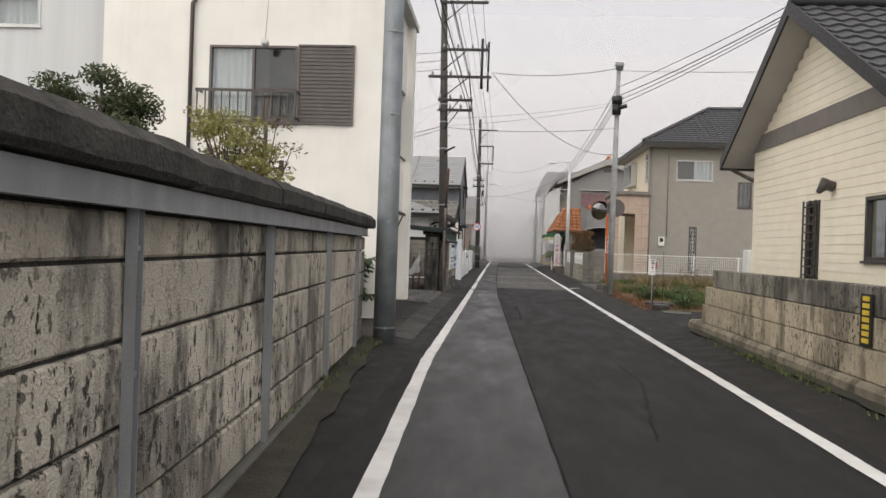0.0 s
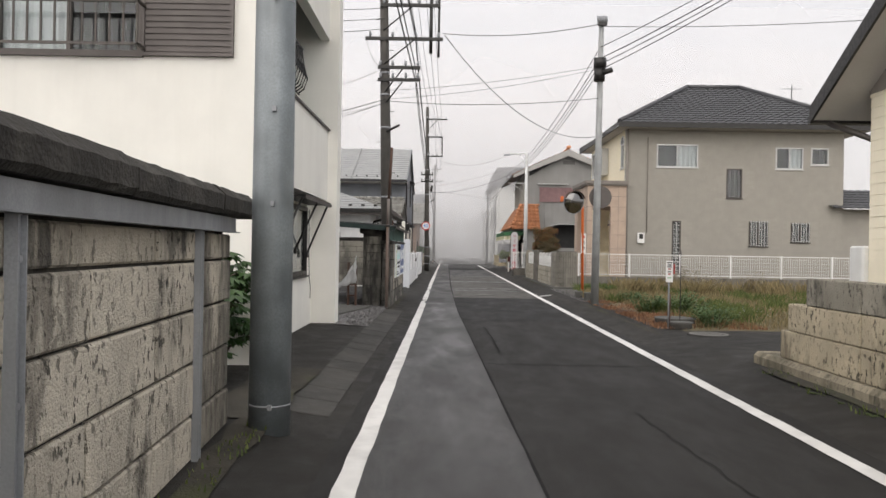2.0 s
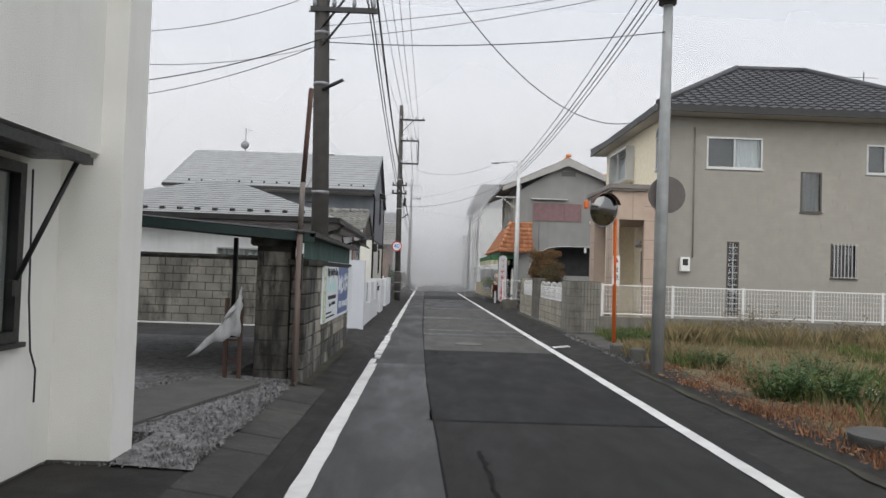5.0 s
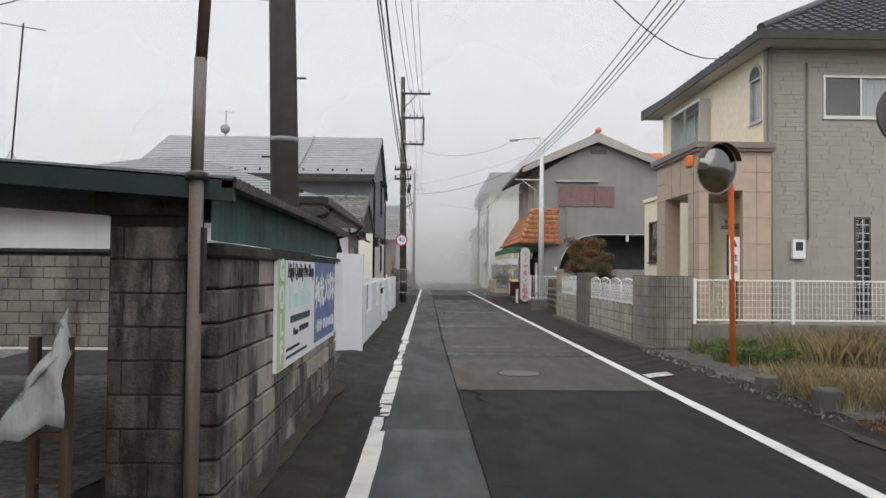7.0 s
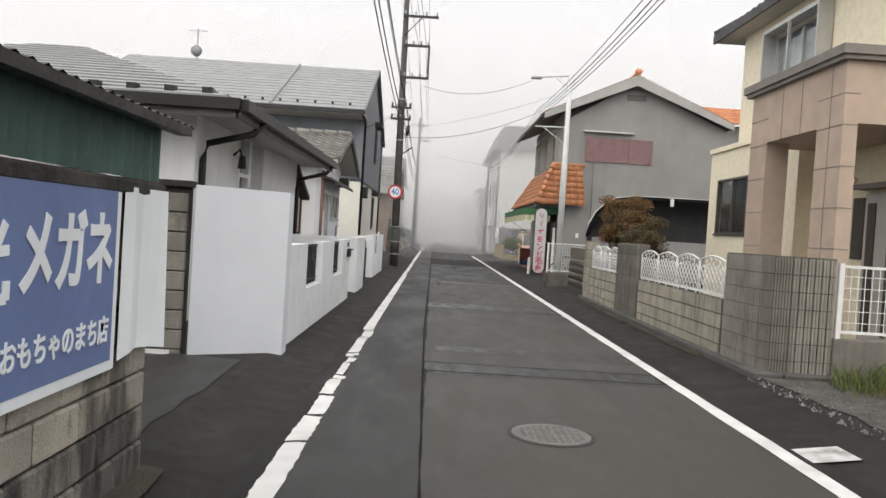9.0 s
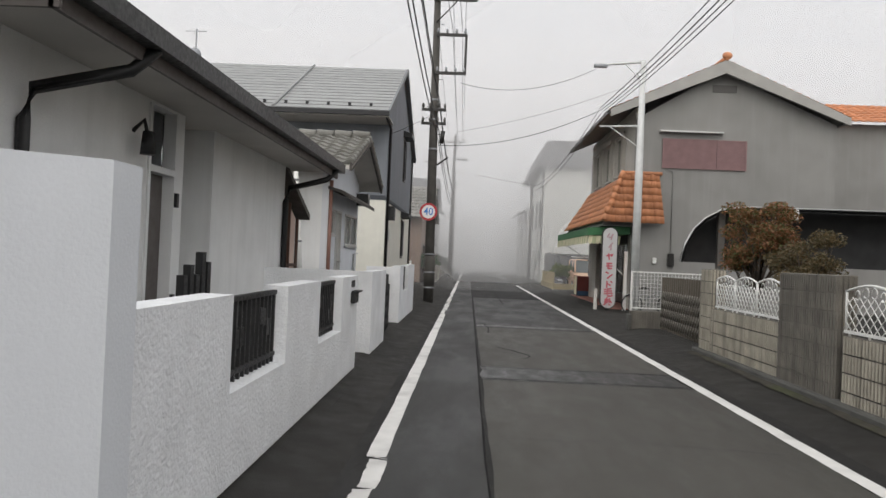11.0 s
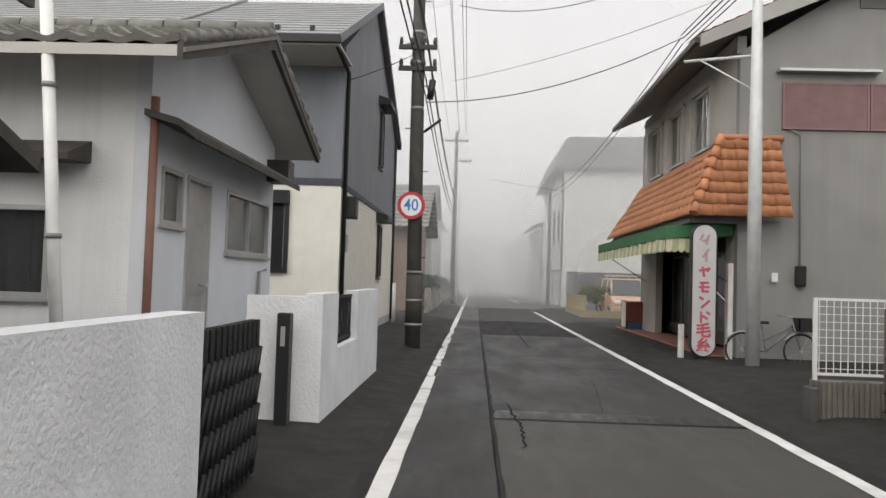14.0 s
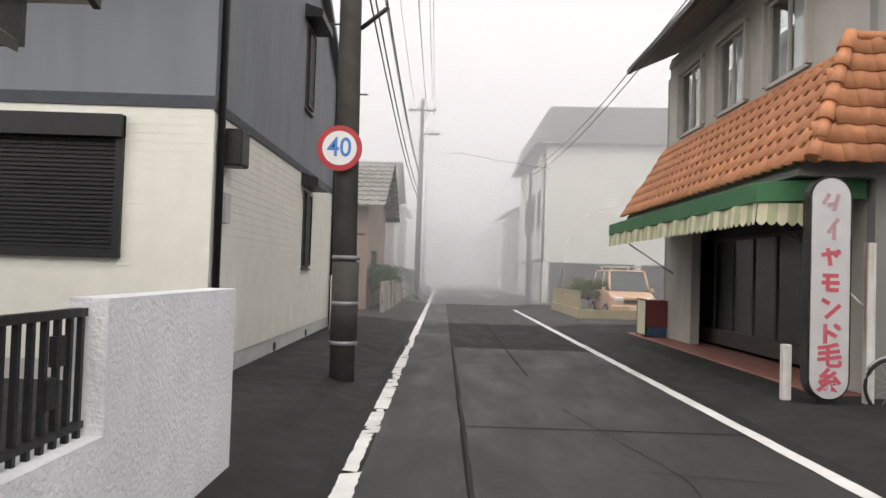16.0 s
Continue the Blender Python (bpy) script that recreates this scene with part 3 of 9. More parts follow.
def worn_line(y0, y1, x, seed, gap=0.05):
    """An edge line with ragged nicks where the paint has worn through."""
    rng = random.Random(seed)
    bm = bmesh.new()
    y = y0
    while y < y1:
        e = min(y1, y + rng.choice((0.08, 0.15, 0.3, 0.7, 1.3)))
        a, b = rng.uniform(0, 0.05) * (rng.random() < 0.5), rng.uniform(0, 0.05) * (rng.random() < 0.5)
        k = max(3, int((e - y) / 0.06))
        s0, s1 = rng.uniform(-0.05, 0.05), rng.uniform(-0.05, 0.05)
        side = []
        for sx in (x + a, x + 0.075, x + 0.15 - b):
            f = (sx - x - 0.075) / 0.075
            side.append([bm.verts.new((sx + rng.uniform(-0.008, 0.008), y + (e - y) * i / k + f * (s0 + (s1 - s0) * i / k) + rng.uniform(-0.012, 0.012), 0.009)) for i in range(k + 1)])
        for l_, r_ in zip(side, side[1:]):
            for i in range(k):
                bm.faces.new((l_[i], r_[i], r_[i + 1], l_[i + 1]))
        y = e + rng.uniform(0.3, 1.4) * gap
    single("edge_line", bm, PAINT, "white painted edge line, nicked and partly worn off", "road", kind="structure")


worn_line(49.5, 55.0, -1.0, 42, 0.025)
flat("edge_line", -0.975, -0.825, -6, 10, 0.009, PAINT, "white painted edge line", ragged=0.006, seed=39, skew=-0.03)
flat("edge_line", -0.975, -0.825, 10, 26.4, 0.009, PAINT, "white painted edge line", ragged=0.006, seed=40)
worn_line(26.4, 36.0, -0.98, 41, 0.07)
flat("edge_line", -1.0, -0.85, 36.0, 49.5, 0.009, PAINT, "white painted edge line", ragged=0.006, seed=42)
worn_line(55.0, 63.0, -1.0, 43, 0.035)
flat("edge_line", -1.0, -0.85, 63.0, 150.0, 0.009, PAINT, "white painted edge line", ragged=0.006, seed=44)
flat("edge_line", 2.6, 2.75, -30, 77, 0.009, PAINT, "white painted edge line", ragged=0.006, seed=45)
flat("edge_line", 2.6, 2.75, 89, 130, 0.009, PAINT, "white painted edge line", ragged=0.006, seed=46)
flat("stop_mark", 2.82, 3.18, 30.26, 30.62, 0.004, PAINT_WORN, "short white painted mark at the side lane", ragged=0.0, seed=47, tip=-0.045)
flat("road_mark", 0.2, 1.6, 87.6, 88.2, 0.009, PAINT, "short white painted mark on the street", ragged=0.0, seed=48)


def crack(pts, seed, w=0.006, z=0.009):
    """A thin wandering crack in the asphalt between points."""
    rng = random.Random(seed)
    bm = bmesh.new()
    line = []
    for (xa, ya), (xb, yb) in zip(pts, pts[1:]):
        k = max(3, int(math.hypot(xb - xa, yb - ya) / 0.12))
        line += [(xa + (xb - xa) * i / k + rng.gauss(0, 0.012), ya + (yb - ya) * i / k + rng.gauss(0, 0.012)) for i in range(k)]
    sides = [(bm.verts.new((x - w * rng.uniform(0.4, 1.2), y - w * 0.5, z)), bm.verts.new((x + w * rng.uniform(0.4, 1.2), y + w * 0.5, z))) for x, y in line]
    for a, b in zip(sides, sides[1:]):
        bm.faces.new((a[0], a[1], b[1], b[0]))
    single("road_crack", bm, SEAM, "thin dark crack in the asphalt", "crack", kind="structure")


for k, pts in enumerate((((0.5, 13.1), (1.4, 13.0), (2.55, 13.25)), ((1.3, 6.2), (1.7, 9.0), (1.5, 12.6)), ((0.48, 17.0), (1.2, 16.9), (2.5, 17.4)), ((-0.75, 24.4), (0.0, 24.6), (0.4, 24.5)),
                         ((0.05, 36.8), (1.3, 36.9), (2.5, 36.7)), ((0.25, 44.2), (1.1, 44.4), (2.55, 44.3)), ((1.2, 48.2), (1.5, 51.0), (1.0, 54.0)), ((0.15, 51.0), (1.2, 51.2), (2.55, 50.9)),
                         ((0.15, 56.2), (1.4, 56.3), (2.5, 56.1)), ((-0.8, 39.4), (-0.4, 39.6), (0.0, 39.5)))):
    crack(pts, 90 + k)
crack(((0.27, 43.6), (0.5, 43.2), (0.75, 42.6), (0.6, 42.1)), 130, 0.022)
crack(((0.27, 42.9), (0.8, 42.75), (1.25, 42.8)), 131, 0.014)
crack(((0.05, 29.0), (0.2, 28.7), (0.16, 28.3), (0.3, 28.0)), 132, 0.03)
crack(((0.2, 28.7), (0.36, 28.75)), 133, 0.02)
crack(((0.1, 48.6), (0.2, 47.2), (0.16, 46.0)), 134, 0.016)
crack(((0.46, 20.2), (0.52, 18.0), (0.5, 16.2)), 135, 0.02)
for k, (x0, x1, y0, y1, z, tp) in enumerate(((-1.95, -1.7, 0.5, 11.4, 0.118, 0.02), (3.55, 3.75, 4.0, 14.6, 0.105, -0.02), (-1.75, -1.5, 23.4, 29.1, 0.1, 0.045), (-2.3, -1.68, 11.4, 14.0, 0.125, 0.02), (3.5, 3.6, 34.8, 43.5, 0.085, -0.03), (3.42, 4.1, 18.6, 26.6, 0.068, -0.052))):
    flat("dirt_strip", x0, x1, y0, y1, z + 0.006, DIRT, "damp dirt and moss along the foot of the wall", "dirt", ragged=0.04, seed=70 + k, tip=tp, skew=-0.063 if k == 0 else 0.0, drop=0.095 if k == 0 else 0.0)


def manhole(x, y, r, g=0.0):
    t = thing("manhole_cover", (x, y, 0), "round grey cast-iron manhole cover set in the asphalt", "manhole cover")
    bm = bmesh.new()
    tube(bm, [(x, y, g - 0.05), (x, y, g + 0.012)], r, 28)
    part("rim", bm, GUTTER, t)
    bm = bmesh.new()
    tube(bm, [(x, y, g - 0.03), (x, y, g + 0.016)], r * 0.9, 28)
    for i in range(-5, 6):
        for j in range(-5, 6):
            px, py = i * r * 0.16, j * r * 0.16
            if math.hypot(px, py) < r * 0.8:
                box(bm, x + px - r * 0.05, x + px + r * 0.05, y + py - r * 0.05, y + py + r * 0.05, g + 0.016, g + 0.022)
    part("lid", bm, PLATE_IRON, t)


manhole(0.95, 30.6, 0.34)
manhole(4.2, 18.3, 0.36, 0.125)
manhole(-2.75, 20.6, 0.32, 0.13)

# gutter slabs on the left, one by one
gut = thing("gutter_cover", (-1.4, 16, 0), "row of dark concrete gutter slabs beside the road", "gutter", kind="structure")
gm = brick_mesh("gutter_slab", 0.42, 0.59, 0.06, GUTTER, 0.006)
for i in range(26):
    y = 12.2 + i * 0.6
    if y < 23.4 or y > 29.4:
        piece("gutter_slab", gm, gut, pose(-1.5, y, 0.03 + 0.004 * ((i * 7) % 3), 0, 8, 0))
flat("gravel_yard", -2.65, -1.72, 20.0, 23.6, 0.138, GRAVEL, "grey gravel of a small parking yard", "gravel", ragged=0.05, seed=49, tip=0.03)
flat("gravel_yard", -9, -2.65, 20.0, 23.6, 0.128, GRAVEL, "grey gravel of a small parking yard", "gravel", ragged=0.05, seed=50)
flat("gravel_yard", -9, -2.62, 23.6, 33.0, 0.128, GRAVEL, "grey gravel of a small parking yard", "gravel", ragged=0.05, seed=51)
flat("gravel_yard", -2.3, -1.72, 18.9, 20.0, 0.136, GRAVEL, "grey gravel beside the parking yard", "gravel", ragged=0.06, seed=54, tip=0.03)
bm = bmesh.new()
poly_prism(bm, [(-2.6, 20.05), (-2.02, 22.75), (-2.75, 23.15), (-3.5, 21.2), (-3.4, 20.05)], "z", 0.05, 0.165)
single("apron", bm, KERB, "damp concrete apron at the entrance of the yard", "pavement", kind="structure")
flat("lane_patch", -7.0, -2.62, 29.2, 32.3, 0.134, ASPHALT_MID, "worn pale patch of the side lane", ragged=0.04, seed=55)
flat("lane_patch", -2.6, -1.86, 29.2, 32.4, 0.138, ASPHALT_MID, "worn pale patch of the side lane", ragged=0.03, seed=56, tip=0.028)
flat("gravel_verge", 3.74, 4.95, 26.5, 33.2, 0.12, VERGE, "dark gravel verge beside the road", "gravel", ragged=0.08, seed=53, tip=-0.014)

# gravel stones that lie loose
rng = random.Random(5)
bm = bmesh.new()
for _ in range(7000):
    if rng.random() < 0.7:
        x, y, g = rng.uniform(-3.4, -1.66), rng.uniform(18.9, 23.4), 0.115
    else:
        x, y, g = rng.uniform(3.5, 4.9), rng.uniform(26.5, 33.2), 0.1
    s = rng.uniform(0.012, 0.032)
    v = [bm.verts.new((x + rng.uniform(-s, s), y + rng.uniform(-s, s), g + h)) for h in (0, 0, 0, s * 1.4)]
    for f in ((0, 1, 3), (1, 2, 3), (2, 0, 3)):
        bm.faces.new([v[i] for i in f])
single("loose_gravel", bm, GRAVEL, "loose grey gravel stones", "gravel", kind="stuff")


# ---- stone garden wall, left ----
def stone_wall():
    x0, x1 = -2.13, -1.95
    w = thing("stone_wall", (-1.95, 10.6, 0), "old garden wall of pitted grey stone blocks with a mossy coping", "wall", kind="structure")
    part("footing", bevelled(boxes((x0 - 0.04, x1 + 0.06, -9, 11.3, -0.1, 0.1)), 0.02), FOOTING, w)
    part("core", boxes((x0 + 0.03, x1 - 0.03, -8.9, 11.1, 0.06, 1.72)), COPING, w)
    # coping in lengths, worn uneven
    bm = bmesh.new()
    rc = random.Random(17)
    y = -9.0
    while y < 11.8:
        e = min(y + 1.78, 11.85)
        prof = [(x0 - 0.1, 1.73), (x1 + 0.07, 1.73), (x1 + 0.1, 1.76), (x1 + 0.1, 1.86), (x1 + 0.02, 1.93), (x0 - 0.02, 1.93), (x0 - 0.1, 1.87)]
        steps = 14
        tilt = rc.uniform(-0.005, 0.005)
        rings = [[bm.verts.new((px + rc.uniform(-0.006, 0.004) + tilt, y + (e - 0.014 - y) * q / steps, pz + rc.uniform(-0.006, 0.005) * (pz > 1.74) + tilt)) for px, pz in prof] for q in range(steps + 1)]
        for r0, r1 in zip(rings, rings[1:]):
            for q in range(7):
                bm.faces.new((r0[q], r0[(q + 1) % 7], r1[(q + 1) % 7], r1[q]))
        bm.faces.new(rings[0][::-1])
        bm.faces.new(rings[-1])
        y = e
    bmesh.ops.recalc_face_normals(bm, faces=bm.faces[:])
    part("coping", bm, COPING, w, "dark mossy coping stones")
    bm = boxes((x1 + 0.005, x1 + 0.04, -8.9, 11.25, 1.605, 1.72))
    box(bm, x1 + 0.04, x1 + 0.075, -8.9, 11.25, 1.605, 1.612)
    part("rail", bm, STEEL, w, "galvanised steel rail under the coping")
    for y in (-6.7, -4.3, -1.9, 0.5, 2.93, 5.22, 7.8, 10.2):
        bm = boxes((x1 + 0.004, x1 + 0.03, y - 0.034, y + 0.034, 0.02, 1.605), (x1 + 0.03, x1 + 0.05, y - 0.034, y - 0.026, 0.02, 1.6), (x1 + 0.03, x1 + 0.05, y + 0.026, y + 0.034, 0.02, 1.6))
        for z in (0.35, 0.95, 1.45):
            tube(bm, [(x1 + 0.03, y, z), (x1 + 0.045, y, z)], 0.014, 6)
        part("steel_post", bm, STEEL, w)
    return w


def courses(parent, name, x0, x1, y0, y1, rows, length, material, face="x", seed=3, rough=0.006, gap=0.012, top=None, mixed=None):
    """Stone blocks laid in courses, each a piece; the rows are (z0, z1)."""
    rng = random.Random(seed)
    cache = {}
    for r, (z0, z1) in enumerate(rows):
        y = y0
        first = True
        while y < y1 - 0.02:
            ln = length * (0.5 if first and r % 2 else 1)
            first = False
            e = min(y + ln, y1)
            # The mixed material darkens the near end and the two lowest courses.
            odd = mixed is not None and (rng.random() < 0.1 or r <= 1 or y < y0 + 0.9)
            key = (round(e - y, 2), round(z1 - z0, 2), r, odd)
            if key not in cache:
                cache[key] = brick_mesh(name, x1 - x0, e - y - gap, z1 - z0 - gap, mixed if odd else top if top is not None and r == len(rows) - 1 else material, 0.012)
            piece(name, cache[key], parent, pose((x0 + x1) / 2 + rng.uniform(-rough, rough), (y + e) / 2, (z0 + z1) / 2, 0, 0, rng.uniform(-0.2, 0.2)))
            y = e


left_wall = stone_wall()
left_wall.matrix_basis = pose(-1.95, 10.6, 0, 0, 0, 3.6)

# steel pole by the wall's end
t = thing("steel_pole", (-1.65, 11.2, 0), "thick blue-grey steel service pole with metal bands", "pole")
bm = bmesh.new()
tube(bm, [(-1.65, 11.2, -0.1), (-1.65, 11.2, 2.0), (-1.67, 11.22, 9.6)], [0.162, 0.158, 0.125], 24)
part("shaft", bm, POLE_PAINT, t)
for z in (0.28, 1.83, 2.55, 3.4, 4.6, 5.6):
    bm = bmesh.new()
    tube(bm, [(-1.65, 11.2, z - 0.008), (-1.65, 11.2, z + 0.008)], 0.164 - 0.0045 * z, 24)
    box(bm, -1.63, -1.6, 11.02, 11.05, z - 0.02, z + 0.02)
    part("band", bm, STEEL, t)


# ---- white two-storey house, left ----
def white_house():
    X, XF, XR, Y0, Y1 = -2.44, -2.27, -2.71, 14.1, 19.36
    h = thing("house", (-5, 17, 0), "white stucco two-storey house with a recessed ground floor", "house")
    bm = bmesh.new()
    slab(bm, "y", Y0, Y0 + 0.16, -7.65, XF, 0.0, 6.9, [(-5.56, -3.87, 3.7, 5.14)])
    part("front_wall", bm, STUCCO, h)
    bm = bmesh.new()
    slab(bm, "x", X - 0.16, X, Y0 + 0.16, 18.95, 2.33, 3.57)
    part("upper_wall", bm, STUCCO, h)
    part("balcony_pier", boxes((X - 0.16, X, Y0 + 0.16, 14.6, 3.57, 6.9)), STUCCO, h)
    part("balcony_header", boxes((X - 0.16, X, 14.6, 18.95, 5.2, 6.9)), STUCCO, h)
    part("overhang_soffit", boxes((XR - 0.9, X - 0.16, Y0 + 0.16, Y1, 2.33, 2.45)), STUCCO, h)
    bm = boxes((XR - 0.6, XF, 18.95, Y1, 0.14, 6.9))
    part("corner_wall", bm, STUCCO, h)
    bm = bmesh.new()
    slab(bm, "x", XR - 0.14, XR, 15.9, 18.95, 0.14, 2.33, [(16.0, 18.45, 1.02, 2.18)])
    box(bm, -5.5, XR - 0.14, 15.9, 16.0, 0.14, 2.33)
    part("ground_floor_wall", bm, STUCCO, h)
    part("plinth", boxes((-5.4, XR - 0.01, 15.91, 18.95, -0.05, 0.14), (XR - 0.5, XF - 0.02, 18.96, Y1 - 0.02, -0.05, 0.14)), FOOTING, h)
    # Near-black panel paints the recess's shade behind the porch opening.
    part("porch_wall", boxes((-4.4, -4.25, 14.26, 15.9, 0, 2.33)), ROOM_SHADE, h)
    part("core", boxes((-7.6, -4.5, 14.4, 19.3, 0, 6.8)), ROOM_SHADE, h)
    part("balcony_wall", boxes((XR - 0.5, XR - 0.38, 14.3, 18.95, 3.4, 6.8)), mat("balcony_siding", (0.3, 0.33, 0.32), 0.8, 0.1, 3, 0.1, 50), h)
    part("roof", boxes((-7.75, XF + 0.05, 14.02, 19.45, 6.9, 7.05)), PLINTH, h)
    part("balcony_sill", boxes((X - 0.55, X + 0.04, 14.6, 18.95, 3.575, 3.6)), BRONZE, h)
    # balcony guard of bent bars
    g = bmesh.new()
    tube(g, [(X + 0.06, 14.85, 4.3), (X + 0.06, 16.1, 4.3)], 0.016, 6)
    tube(g, [(X + 0.02, 14.85, 3.66), (X + 0.02, 16.1, 3.66)], 0.012, 6)
    guard = part("balcony_guard", g, BLACK_IRON, h, "black bent-iron balcony guard")
    for i in range(9):
        y = 14.9 + i * 0.14
        g = bmesh.new()
        tube(g, [(X + 0.02, y, 3.66), (X + 0.1, y, 3.72), (X + 0.15, y, 3.86), (X + 0.1, y, 4.05), (X + 0.06, y, 4.3)], 0.01, 6)
        part("bent_bar", g, BLACK_IRON, guard)
    louvre(h, "x", XR - 0.38, 1, 17.0, 18.9, 3.62, 5.2, mat("shutter_green_grey", (0.24, 0.3, 0.29), 0.7, 0.1, 3, 0.05, 50), 0.07)
    window(h, "x", XR - 0.38, 1, 15.4, 16.9, 3.62, 5.2, BRONZE, 1)
    # street window with an open top-hung canopy frame
    w = window(h, "x", XR, 1, 16.0, 18.45, 1.02, 2.18, DARK_METAL, 1, CURTAIN, 0.16, 0.07)
    bm = boxes((XR + 0.02, XR + 0.4, 16.05, 18.5, 2.22, 2.26), (XR + 0.36, XR + 0.42, 16.05, 18.5, 2.19, 2.24))
    part("canopy", bm, DARK_METAL, w)
    for y, z in ((16.15, 1.42), (17.4, 1.45), (18.42, 1.38)):
        s = bmesh.new()
        tube(s, [(XR + 0.36, y, 2.22), (XR + 0.03, y - 0.1, z)], 0.018, 6)
        box(s, XR + 0.02, XR + 0.06, y - 0.16, y - 0.08, z - 0.06, z + 0.04)
        part("stay", s, DARK_METAL, w)
    cord = bmesh.new()
    tube(cord, [(XR + 0.03, 18.5, 2.15), (XR + 0.035, 18.52, 1.3), (XR + 0.04, 18.56, 0.95), (XR + 0.05, 18.62, 0.82), (XR + 0.045, 18.63, 0.6)], 0.007, 5)
    part("cord", cord, DARK_METAL, w)
    # upper front window with shutter and rail
    w = window(h, "y", Y0, -1, -5.56, -3.87, 3.7, 5.14, SHUTTER_BROWN, 1, CURTAIN, 0.1, half=-1)
    louvre(h, "y", Y0, -1, -3.85, -2.79, 3.68, 5.16, SHUTTER_BROWN, 0.07)
    r = boxes((-5.7, -3.8, Y0 - 0.3, Y0 - 0.26, 4.22, 4.27), (-5.7, -3.8, Y0 - 0.29, Y0 - 0.26, 3.74, 3.77))
    for i in range(13):
        x = -5.68 + i * 0.155
        box(r, x, x + 0.02, Y0 - 0.285, Y0 - 0.265, 3.77, 4.22)
    for x in (-5.7, -3.83):
        box(r, x, x + 0.03, Y0 - 0.3, Y0, 4.23, 4.26)
        box(r, x, x + 0.03, Y0 - 0.29, Y0, 3.74, 3.77)
    part("window_rail", r, BRONZE, h)
    d = bmesh.new()
    tube(d, [(-5.7, Y0 - 0.06, 6.9), (-5.75, Y0 - 0.06, 6.1), (-5.9, Y0 - 0.06, 5.9), (-5.9, Y0 - 0.06, 0.1)], 0.04, 8)
    part("downpipe", d, BRONZE, h)
    # hung ball under the eave
    b = bmesh.new()
    tube(b, [(-4.3, Y0 - 0.35, 6.9), (-4.4, Y0 - 0.33, 5.15)], 0.006, 5)
    bmesh.ops.create_icosphere(b, subdivisions=2, radius=0.075, matrix=Matrix.Translation((-4.4, Y0 - 0.33, 5.1)))
    part("glass_float", b, ALU, h)


white_house()

# pale neighbour behind it
h = thing("house", (-11, 17, 0), "pale grey-white two-storey house behind the garden", "house")
bm = bmesh.new()
slab(bm, "y", 15.2, 15.35, -16, -7.75, 0, 7.4, [(-11.5, -9.6, 5.75, 6.4)])
part("wall", bm, mat("siding_pale", (0.62, 0.64, 0.64), 0.8, 0.06, 1.2, 0.1, 50, stretch=(4, 1, 0.2)), h)
part("roof", boxes((-16.2, -7.8, 15.1, 22, 7.4, 7.6)), METAL_ROOF, h)
window(h, "y", 15.2, -1, -11.5, -9.6, 5.75, 6.4, ALU, 1)
part("core", boxes((-16, -7.95, 15.8, 21.9, 0, 7.4)), ROOM_SHADE, h)


